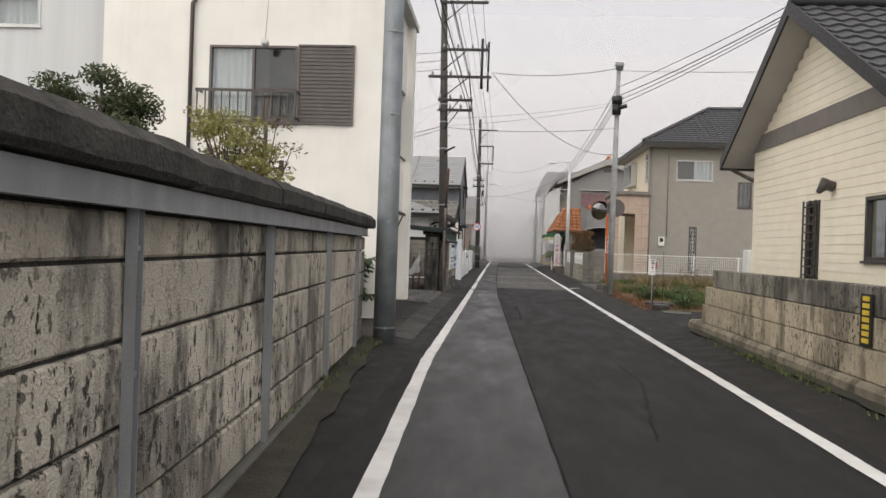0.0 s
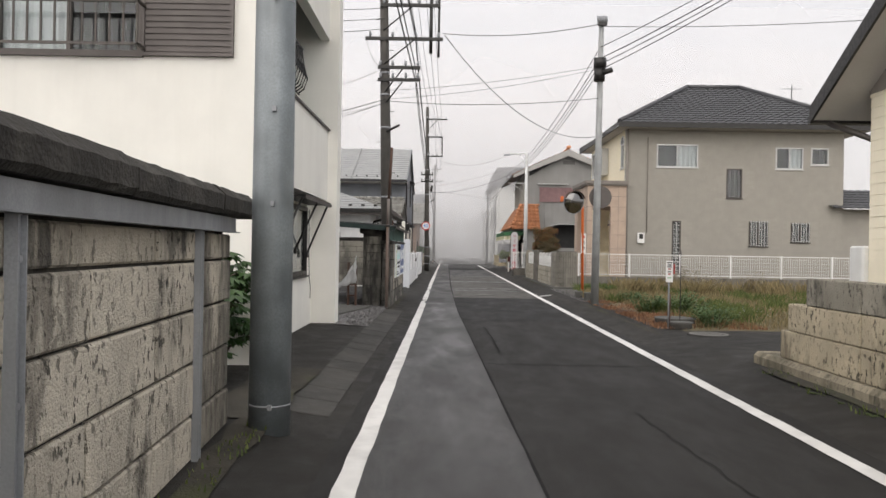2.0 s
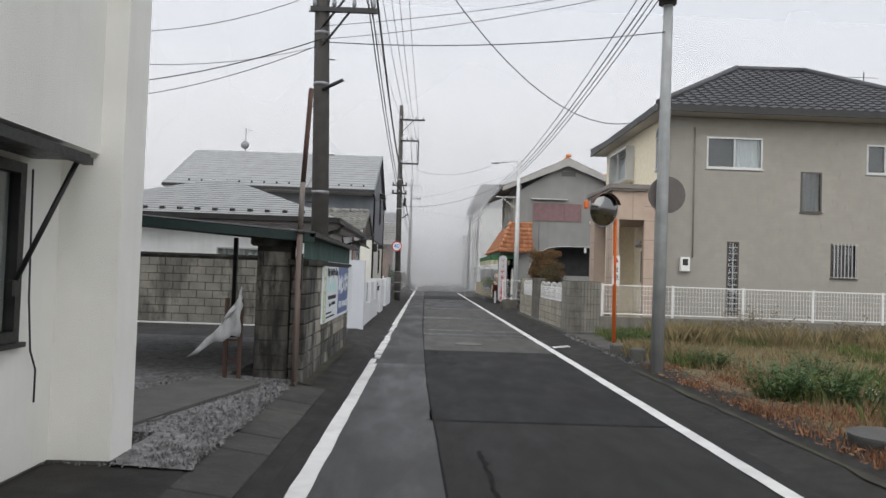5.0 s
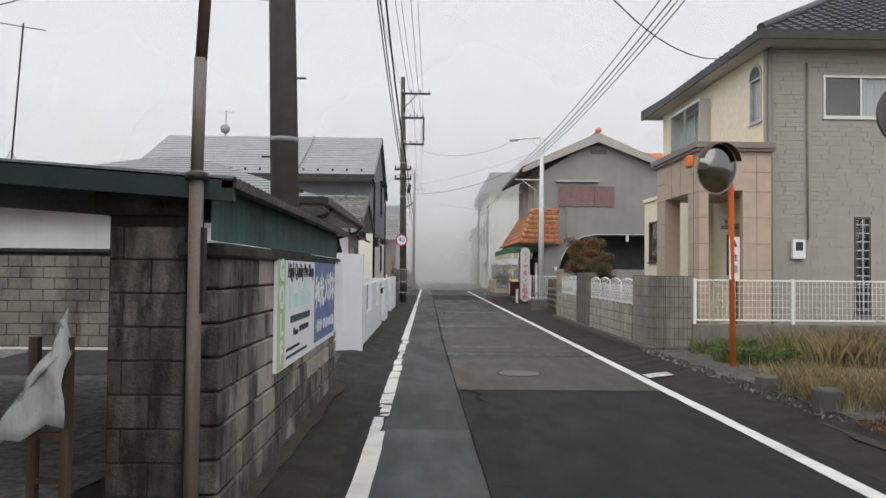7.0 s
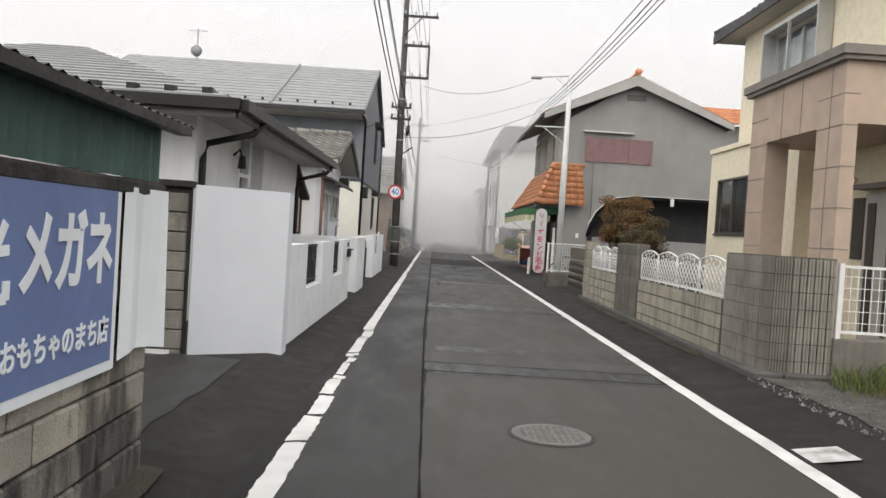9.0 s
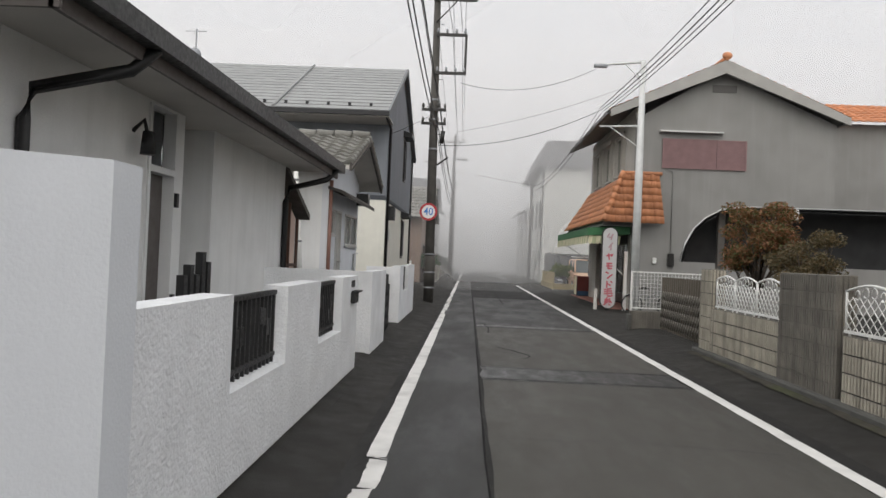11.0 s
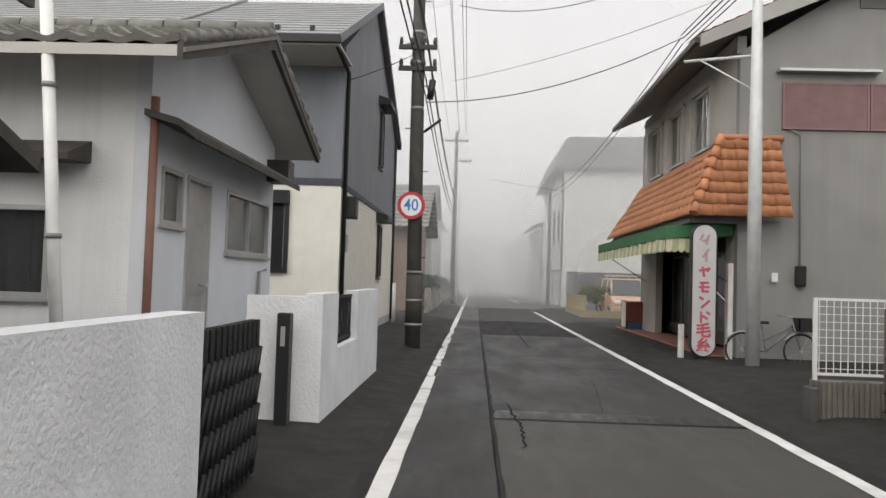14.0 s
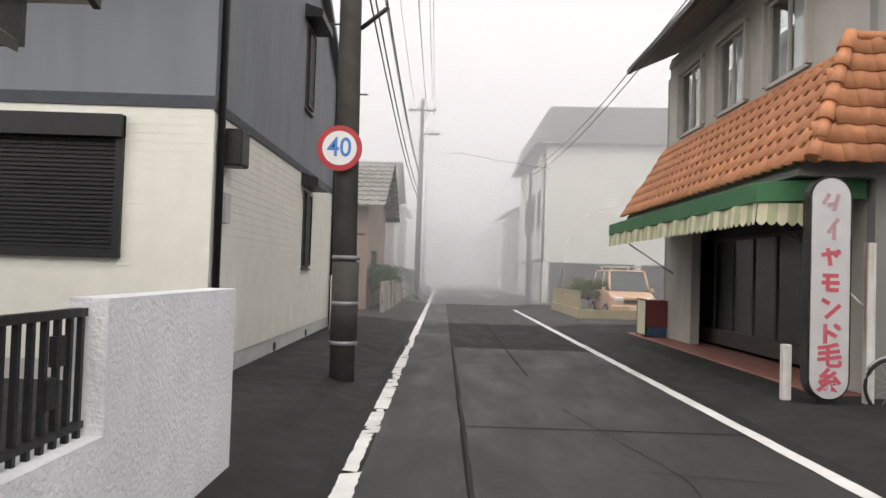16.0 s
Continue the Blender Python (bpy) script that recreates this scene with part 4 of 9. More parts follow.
# ---- carport yard and block wall, left ----
def block_yard():
    w = thing("block_wall", (-1.7, 26, 0), "stained concrete block wall along the street with a tin fascia above", "wall", kind="structure")
    part("footing", boxes((-1.86, -1.58, 23.4, 29.1, -0.1, 0.05)), FOOTING, w)
    part("core", boxes((-1.8, -1.66, 23.5, 29.0, 0.05, 1.6)), COPING, w)
    part("cap", bevelled(boxes((-1.86, -1.58, 23.4, 29.12, 1.6, 1.68)), 0.015), COPING, w)
    part("pier_core", boxes((-2.28, -1.84, 23.52, 23.86, 0.0, 1.84)), COPING, w)
    part("pier_cap", bevelled(boxes((-2.36, -1.78, 23.42, 23.94, 1.84, 1.98)), 0.03), COPING, w)
    s = thing("carport", (-4, 26, 0), "old carport with a dark corrugated roof and green tin fascia", "carport")
    bm = bmesh.new()
    x = -1.64
    k = 92
    prof = [(23.3 + (29.15 - 23.3) * i / k, 0.012 * (i % 2)) for i in range(k + 1)]
    a = [bm.verts.new((x + d, y, 1.69)) for y, d in prof]
    b = [bm.verts.new((x + d, y, 2.0)) for y, d in prof]
    for i in range(k):
        bm.faces.new((a[i], a[i + 1], b[i + 1], b[i]))
    part("fascia", bm, GREEN_TIN, s, "green corrugated tin fascia")
    bm = bmesh.new()
    k = 110
    rows = []
    for xx, zz in ((-1.5, 2.02), (-4.2, 2.2), (-7.6, 2.42)):
        rows.append([bm.verts.new((xx, 23.2 + 6.1 * i / k, zz + 0.02 * (i % 2))) for i in range(k + 1)])
    for r0, r1 in zip(rows, rows[1:]):
        for i in range(k):
            bm.faces.new((r0[i], r0[i + 1], r1[i + 1], r1[i]))
    part("roof_sheet", bm, DARK_METAL, s)
    bm = bmesh.new()
    poly_prism(bm, [(-1.5, 1.9), (-1.5, 2.01), (-7.6, 2.41), (-7.6, 2.3)], "y", 23.2, 23.26)
    part("edge_beam", bm, mat("dark_green_beam", (0.02, 0.04, 0.037), 0.6, 0.2, 4, 0.1, 60), s)
    for y in (23.25, 29.1):
        part("gutter", boxes((-1.56, -1.48, 23.2, 29.2, 1.97, 2.02)), DARK_METAL, s) if y < 24 else None
    for px, py in ((-3.95, 29.15), (-6.9, 23.5), (-6.9, 29.15)):
        part("post", boxes((px - 0.04, px + 0.04, py - 0.04, py + 0.04, -0.02, 2.15)), DARK_METAL, s)
    p = thing("rusty_post", (-1.66, 23.3, 0), "tall rusty pipe post by the block pier", "pole")
    bm = bmesh.new()
    tube(bm, [(-1.67, 23.12, -0.05), (-1.67, 23.12, 2.05)], 0.038, 12)
    part("lower_pipe", bm, PIPE_GREY, p)
    bm = bmesh.new()
    tube(bm, [(-1.67, 23.12, 2.0), (-1.66, 23.12, 2.65)], 0.034, 12)
    part("middle_pipe", bm, PIPE_GREY, p)
    bm = bmesh.new()
    tube(bm, [(-1.66, 23.12, 2.6), (-1.6, 23.12, 3.85)], 0.032, 12)
    part("upper_pipe", bm, RUST, p)
    bm = bmesh.new()
    tube(bm, [(-1.67, 23.12, 2.0), (-1.67, 23.12, 2.04)], 0.06, 10)
    part("collar", bm, DARK_METAL, p)
    part("strap", boxes((-1.65, -1.62, 23.1, 23.16, 1.3, 1.75)), DARK_METAL, p)
    # ladder frame with a white cloth
    f = thing("leaning_gate", (-2.4, 23.4, 0), "rusty iron gate leaning by the pier", "gate")
    bm = boxes((-2.62, -2.57, 23.3, 23.35, 0.1, 1.15), (-2.44, -2.39, 23.3, 23.35, 0.1, 1.15))
    for z in (0.35, 0.6, 0.9):
        box(bm, -2.57, -2.44, 23.31, 23.34, z, z + 0.03)
    part("ladder_frame", bm, RUST, f)
    cl = bmesh.new()
    rng = random.Random(9)
    grid = [[cl.verts.new((-2.4 - (0.05 + 0.075 * v) * u / 6 - 0.015 * math.sin(v * 1.7 + u), 23.27 + 0.05 * math.sin(u * 1.9 + v * 0.8), 1.3 - v * 0.08 - 0.05 * u * (u / 6) + 0.03 * math.sin(u * 2.3))) for u in range(7)] for v in range(9)]
    for a, b2 in zip(grid, grid[1:]):
        for i in range(6):
            cl.faces.new((a[i], a[i + 1], b2[i + 1], b2[i]))
    cl_o = single("draped_cloth", cl, CURTAIN, "crumpled off-white cloth draped on the iron frame", "cloth", smooth=True)
    cl_o.modifiers.new("thick", "SOLIDIFY").thickness = 0.006
    return w


yard_wall = block_yard()


def sign_boards():
    WHITE = mat("board_white", (0.85, 0.88, 0.9), 0.5, 0.05, 2, 0.03, 50, streak=0.08, streak_col=(0.5, 0.52, 0.5))
    BLUE = mat("board_blue", (0.15, 0.205, 0.4), 0.5, 0.08, 2, 0.03, 50)
    LIME = mat("board_lime", (0.5, 0.6, 0.3), 0.5, 0.06, 2, 0.03, 50)
    INK = mat("ink_dark", (0.02, 0.022, 0.03), 0.6, 0.1, 4, 0, 50)
    AQUA = mat("ink_aqua", (0.58, 0.83, 0.8), 0.5, 0.08, 3, 0, 50)
    X = -1.585

    def face(y, z):
        return Matrix.Translation((X + 0.004, y, z)) @ Euler((radians(90), 0, radians(90))).to_matrix().to_4x4()
    s = thing("golf_sign", (X, 26, 0.7), "white and lime golf shop advertising board on the block wall", "sign")
    part("board", boxes((X - 0.03, X, 24.93, 26.8, 0.74, 1.66)), WHITE, s)
    part("stripe", boxes((X, X + 0.002, 24.94, 25.24, 0.75, 1.65)), LIME, s, "pale lime stripe")
    for i, c in enumerate("GOLF"):
        text_mesh(c, 0.24, WHITE, face(25.09, 1.52 - 0.215 * i), s, bold=0.008)
    text_mesh("High Quality Pro Shop", 0.17, INK, face(26.05, 1.52), s, squash=0.9, bold=0.003)
    bm = bmesh.new()
    y = 25.42
    for wd, hh in ((0.09, 0.2), (0.05, 0.2), (0.16, 0.12), (0.05, 0.22), (0.14, 0.13), (0.12, 0.22), (0.05, 0.2), (0.1, 0.13)):
        box(bm, X, X + 0.003, y, y + wd, 1.21, 1.21 + hh)
        y += wd + 0.05
    part("logo", bm, AQUA, s, "pale aqua brand shapes")
    for n_, y0_, pitch, wd, z0_, z1_ in ((13, 25.5, 0.083, 0.058, 1.085, 1.145), (9, 25.95, 0.06, 0.04, 0.985, 1.035), (15, 25.32, 0.045, 0.032, 0.862, 0.886), (24, 25.32, 0.045, 0.032, 0.8, 0.824)):
        for i in range(n_):
            part("print_bar", boxes((X, X + 0.003, y0_ + i * pitch, y0_ + i * pitch + wd, z0_, z1_)), INK, s)
    text_mesh("Phone", 0.095, INK, face(25.76, 1.0), s)
    s = thing("eyewear_sign", (X, 27.6, 0.7), "blue advertising board with white lettering on the block wall", "sign")
    part("board", boxes((X - 0.03, X - 0.003, 26.82, 28.52, 0.74, 1.67)), WHITE, s)
    part("panel", boxes((X - 0.003, X, 26.87, 28.47, 0.79, 1.62)), BLUE, s, "blue panel")
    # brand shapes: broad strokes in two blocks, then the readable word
    marks = (((-0.07, 0.13, 0.12, 14), (-0.07, 0.05, 0.16, 0), (-0.07, -0.02, 0.3, 90), (-0.11, -0.02, 0.13, 52), (-0.03, -0.01, 0.08, -48), (0.04, 0.0, 0.2, 90), (0.13, 0.0, 0.2, 90), (0.085, 0.08, 0.1, 0), (0.085, -0.09, 0.1, 0)),
             ((0.0, 0.11, 0.14, 90), (-0.09, 0.1, 0.09, -60), (0.09, 0.1, 0.09, 60), (0.0, 0.03, 0.28, 3), (-0.07, -0.08, 0.2, 62), (0.04, -0.06, 0.16, 90), (0.08, -0.14, 0.1, 0), (0.13, -0.11, 0.07, 90)))
    for i, strokes in enumerate(marks):
        for q, (dy, dz, ln, ang) in enumerate(strokes):
            bm = boxes((-0.002, 0.003 + 0.0006 * q, -ln / 2, ln / 2, -0.02, 0.02))
            bm.transform(Matrix.Translation((X, 27.06 + 0.33 * i + dy, 1.31 + dz)) @ Euler((radians(ang), 0, 0)).to_matrix().to_4x4())
            part("logo_stroke", bm, WHITE, s)
    text_mesh("メガネ", 0.36, WHITE, face(28.01, 1.31), s, bold=0.012, squash=0.78)
    text_mesh("・栃木店・おもちゃのまち店", 0.135, WHITE, face(27.67, 0.94), s, bold=0.003, squash=0.86)
    s = thing("tin_sheet", (-1.6, 28.8, 0.8), "bent white tin sheet at the end of the wall", "panel")
    bm = bmesh.new()
    prof = [(28.56, 0.0), (28.68, 0.012), (28.8, -0.004), (28.93, 0.02), (29.08, 0.05)]
    a = [bm.verts.new((X + d, y, 0.78 + 0.02 * math.sin(y * 9))) for y, d in prof]
    b = [bm.verts.new((X + d * 0.6, y, 1.64)) for y, d in prof]
    for i in range(4):
        bm.faces.new((a[i], a[i + 1], b[i + 1], b[i]))
    o = part("sheet", bm, WHITE, s)
    o.modifiers.new("thick", "SOLIDIFY").thickness = 0.004


sign_boards()


# ---- poles and cables ----
def utility_pole(x, y, h, r0, arms, label, material, extras=True, lean=0.0):
    t = thing("utility_pole", (x, y, 0), label, "utility pole", "poles along the street")
    bm = bmesh.new()
    tube(bm, [(x, y, -0.1), (x + lean * 0.4, y, h * 0.4), (x + lean, y, h)], [r0, r0 * 0.9, r0 * 0.62], 16)
    part("shaft", bm, material, t)
    for z, a, b in arms:
        xx = x + lean * z / h
        bm = boxes((xx + a, xx + b, y - 0.16, y - 0.08, z - 0.045, z + 0.045))
        if b - a > 1.0:
            tube(bm, [(xx, y - 0.12, z - 0.75), (xx + b * 0.5, y - 0.12, z - 0.04)], 0.022, 6)
        part("crossarm", bm, DARK_METAL, t)
        for k in (0.06, 0.35, 0.65, 0.94):
            ib = bmesh.new()
            p = xx + a + (b - a) * k
            tube(ib, [(p, y - 0.12, z + 0.04), (p, y - 0.12, z + 0.1), (p, y - 0.12, z + 0.2)], [0.02, 0.045, 0.03], 8)
            part("insulator", ib, POLE_CONC if z < h * 0.6 else STEEL, t)
    z = 1.9
    if extras:
        s = 1
        while z < h * 0.9:
            xx = x + lean * z / h
            bm = bmesh.new()
            box(bm, xx + (r0 * 0.8 if s > 0 else -r0 * 0.8 - 0.12), xx + (r0 * 0.8 + 0.12 if s > 0 else -r0 * 0.8), y - 0.01, y + 0.01, z, z + 0.02)
            part("step_bolt", bm, DARK_METAL, t)
            z += 0.9
            s = -s
        for z in (h * 0.28, h * 0.47, h * 0.56, h * 0.62):
            bm = bmesh.new()
            xx = x + lean * z / h
            tube(bm, [(xx, y, z - 0.03), (xx, y, z + 0.03)], r0 * (1 - 0.38 * z / h) + 0.012, 16)
            part("band", bm, STEEL, t)
    return t


p1 = utility_pole(-2.0, 27.75, 10.7, 0.17, [(10.3, -0.1, 1.6), (8.6, -0.1, 1.65), (7.62, -0.55, 1.72), (6.78, -0.2, 1.05), (6.42, -0.2, 1.05)], "dark concrete utility pole with crossarms above a tin roof", POLE_CONC, lean=-0.3)
for a, b, r in (((-0.85, 27.65, 7.2), (-0.85, 27.65, 9.0), 0.05), ((-0.62, 27.65, 7.1), (-0.62, 27.65, 8.9), 0.035), ((-2.1, 27.6, 4.9), (-1.72, 27.6, 5.1), 0.035)):
    bm = bmesh.new()
    tube(bm, [a, b], r, 8)
    part("cable_box", bm, DARK_METAL, p1)
p2 = utility_pole(-1.56, 55.2, 10.7, 0.16, [(9.9, -0.1, 1.3), (8.75, 0.0, 1.0), (7.5, 0.0, 1.0), (6.3, -0.4, 0.4), (5.85, -0.4, 0.4)], "dark concrete utility pole carrying a speed sign", POLE_CONC, lean=-0.12)
part("riser", boxes((-0.72, -0.64, 55.05, 55.12, 7.5, 8.75)), DARK_METAL, p2)
for a, b, r in (((-1.35, 55.05, 5.2), (-1.3, 55.05, 5.6), 0.07), ((-1.45, 55.0, 4.5), (-1.1, 54.9, 4.75), 0.03)):
    bm = bmesh.new()
    tube(bm, [a, b], r, 8)
    part("cable_box", bm, DARK_METAL, p2)
bm = bmesh.new()
tube(bm, [(-1.56, 55.2, 0.55), (-1.56, 55.2, 1.55)], 0.172, 16)
part("sleeve", bm, POLE_CONC, p2, "dark guard sleeve low on the pole")
for z in (0.5, 1.0, 1.58):
    bm = bmesh.new()
    tube(bm, [(-1.56, 55.2, z), (-1.56, 55.2, z + 0.05)], 0.178, 16)
    part("band", bm, STEEL, p2)
utility_pole(-1.6, 84, 10.2, 0.15, [(9.6, -0.7, 0.7), (8.4, -0.1, 0.9)], "distant utility pole in the mist", POLE_CONC, extras=False)
utility_pole(3.75, 82, 7.2, 0.12, [(6.6, -0.3, 0.3)], "distant slim utility pole in the mist", POLE_CONC, extras=False)
utility_pole(-2.1, 116, 10.2, 0.15, [(9.6, -0.7, 0.7)], "distant utility pole in the mist", POLE_CONC, extras=False)
p3 = utility_pole(3.65, 25.55, 7.6, 0.105, [(7.5, -0.12, 0.12)], "slim grey utility pole by the empty lot", POLE_SLIM, extras=False, lean=0.06)
bm = bmesh.new()
tube(bm, [(3.68, 25.5, 6.35), (3.68, 25.5, 6.6)], 0.17, 12)
tube(bm, [(3.72, 25.4, 6.2), (3.98, 25.35, 6.28)], 0.07, 8)
tube(bm, [(3.67, 25.5, 6.0), (3.67, 25.5, 6.35)], 0.145, 12)
part("fitting", bm, DARK_METAL, p3)
bm = bmesh.new()
tube(bm, [(3.78, 25.64, 2.95), (3.78, 25.68, 2.95)], 0.3, 20)
part("mirror_back", bm, SHUTTER_BROWN, p3, "grey back of a round traffic mirror")


def cable(a, b, sag, r=0.012, name="overhead_cable"):
    bm = bmesh.new()
    a, b = Vector(a), Vector(b)
    k = 14
    tube(bm, [a.lerp(b, i / k) - Vector((0, 0, sag * 4 * (i / k) * (1 - i / k))) for i in range(k + 1)], r * 0.78, 5, caps=False)
    return single(name, bm, CABLE, "thin black overhead cable strung between poles", "cable", "overhead cables")


for dx, z1, z2 in ((-0.1, 10.45, 10.05), (0.7, 10.45, 10.05), (1.3, 10.45, 10.05), (0.75, 8.75, 8.9), (1.2, 8.75, 8.9)):
    cable((-2.2 + dx, 27.65, z1), (-1.65 + dx * 0.7, 55.1, z2), 0.5, 0.011)
    cable((-2.2 + dx, 27.65, z1), (-2.4 + dx, -25, z1 + 0.2), 0.6, 0.011)
    cable((-1.65 + dx * 0.7, 55.1, z2), (-1.9 + dx * 0.7, 84, 9.75), 0.45, 0.011)
for z, r in ((7.75, 0.02), (7.6, 0.014), (6.85, 0.018), (6.5, 0.016)):
    cable((-1.3, 27.65, z), (-1.45, 55.1, z - 1.2), 0.55, r)
    cable((-1.45, 55.1, z - 1.2), (-1.6, 84, z - 1.4), 0.5, r)
    cable((-1.3, 27.65, z), (-1.5, -25, z + 0.1), 0.6, r)
cable((-0.5, 27.65, 7.8), (3.62, 25.5, 7.5), 0.16, 0.014)
cable((-0.45, 27.65, 7.75), (6.4, 35.5, 6.35), 1.35, 0.014)
cable((-2.2, 27.6, 5.8), (3.64, 25.5, 5.55), 0.14, 0.012)
cable((-2.1, 27.6, 6.1), (3.64, 25.5, 6.4), 0.1, 0.008)
cable((-2.1, 27.6, 5.85), (3.64, 25.5, 6.32), 0.12, 0.008)
cable((-2.74, 27.63, 7.6), (-2.24, 27.63, 6.9), 0.3, 0.009)
cable((-2.3, 27.62, 6.7), (-9, 27.0, 6.2), 0.7, 0.009)
cable((-2.26, 27.62, 5.7), (-9, 26.0, 5.6), 0.6, 0.008)
cable((-2.15, 27.6, 5.85), (-9, 30, 5.3), 0.3, 0.014)
cable((-2.15, 27.6, 5.75), (-9, 30.5, 5.1), 0.35, 0.01)
cable((-2.2, 27.6, 8.5), (-9, 24, 8.0), 0.3, 0.012)
cable((-2.2, 27.6, 8.2), (-9, 24, 7.6), 0.3, 0.012)
cable((-2.2, 27.6, 7.9), (-9, 24, 7.2), 0.3, 0.012)
for i, z in enumerate((6.9, 6.6, 6.45, 6.3)):
    cable((3.68, 25.5, z), (3.55 + 0.05 * i, 54.2, 6.35 - 0.05 * i), 0.5, 0.013 + 0.003 * (i == 1))
    cable((3.68, 25.5, z), (8.6 + i * 0.3, 6.0, 7.6 + 0.2 * i), 0.4, 0.013 + 0.003 * (i == 1))
cable((3.68, 25.5, 7.45), (14, 22, 7.2), 0.2, 0.011)
cable((3.55, 54.2, 6.3), (3.75, 82, 6.5), 0.5, 0.014)
cable((3.6, 54.2, 6.2), (3.75, 82, 6.2), 0.5, 0.014)
cable((-0.8, 55.1, 7.2), (3.24, 53.3, 7.34), 0.4, 0.011)
cable((-1.45, 55.1, 5.15), (3.54, 54.0, 6.25), 0.33, 0.014)
cable((-0.9, 55.1, 5.6), (4.2, 53.6, 6.9), 0.15, 0.007)
cable((-1.45, 55.1, 6.3), (-2.85, 54.0, 5.3), 0.05, 0.011)
cable((-1.6, 84, 7.6), (0.3, 80, 6.9), 0.1, 0.012)
cable((0.3, 80, 6.9), (9, 82, 6.4), 0.2, 0.012)
for dx in (-0.6, 0.0, 0.6):
    cable((-1.6 + dx, 84, 9.75), (-2.1 + dx, 116, 9.75), 0.4, 0.012)


def speed_sign():
    RED = mat("sign_red", (0.42, 0.025, 0.035), 0.45, 0.06, 4, 0, 50)
    SW = mat("sign_white", (0.75, 0.75, 0.74), 0.45, 0.04, 4, 0, 50)
    SB = mat("sign_blue", (0.05, 0.2, 0.55), 0.45, 0.05, 4, 0, 50)
    c = Vector((-1.66, 54.95, 2.97))
    t = thing("speed_sign", c, "round red-rimmed 40 speed limit sign on the utility pole", "road sign")
    for nm, r, y0, y1, m in (("rim", 0.285, 0.0, 0.012, RED), ("plate", 0.215, -0.004, 0.0, SW)):
        bm = bmesh.new()
        tube(bm, [c + Vector((0, y0, 0)), c + Vector((0, y1, 0))], r, 40)
        part(nm, bm, m, t)
    text_mesh("40", 0.34, SB, Matrix.Translation(c + Vector((0, -0.007, 0))) @ Euler((radians(90), 0, 0)).to_matrix().to_4x4(), t, bold=0.004, squash=0.9)
    bm = boxes((c.x - 0.2, c.x + 0.2, c.y + 0.013, c.y + 0.05, c.z - 0.03, c.z + 0.03))
    part("bracket", bm, STEEL, t)


speed_sign()


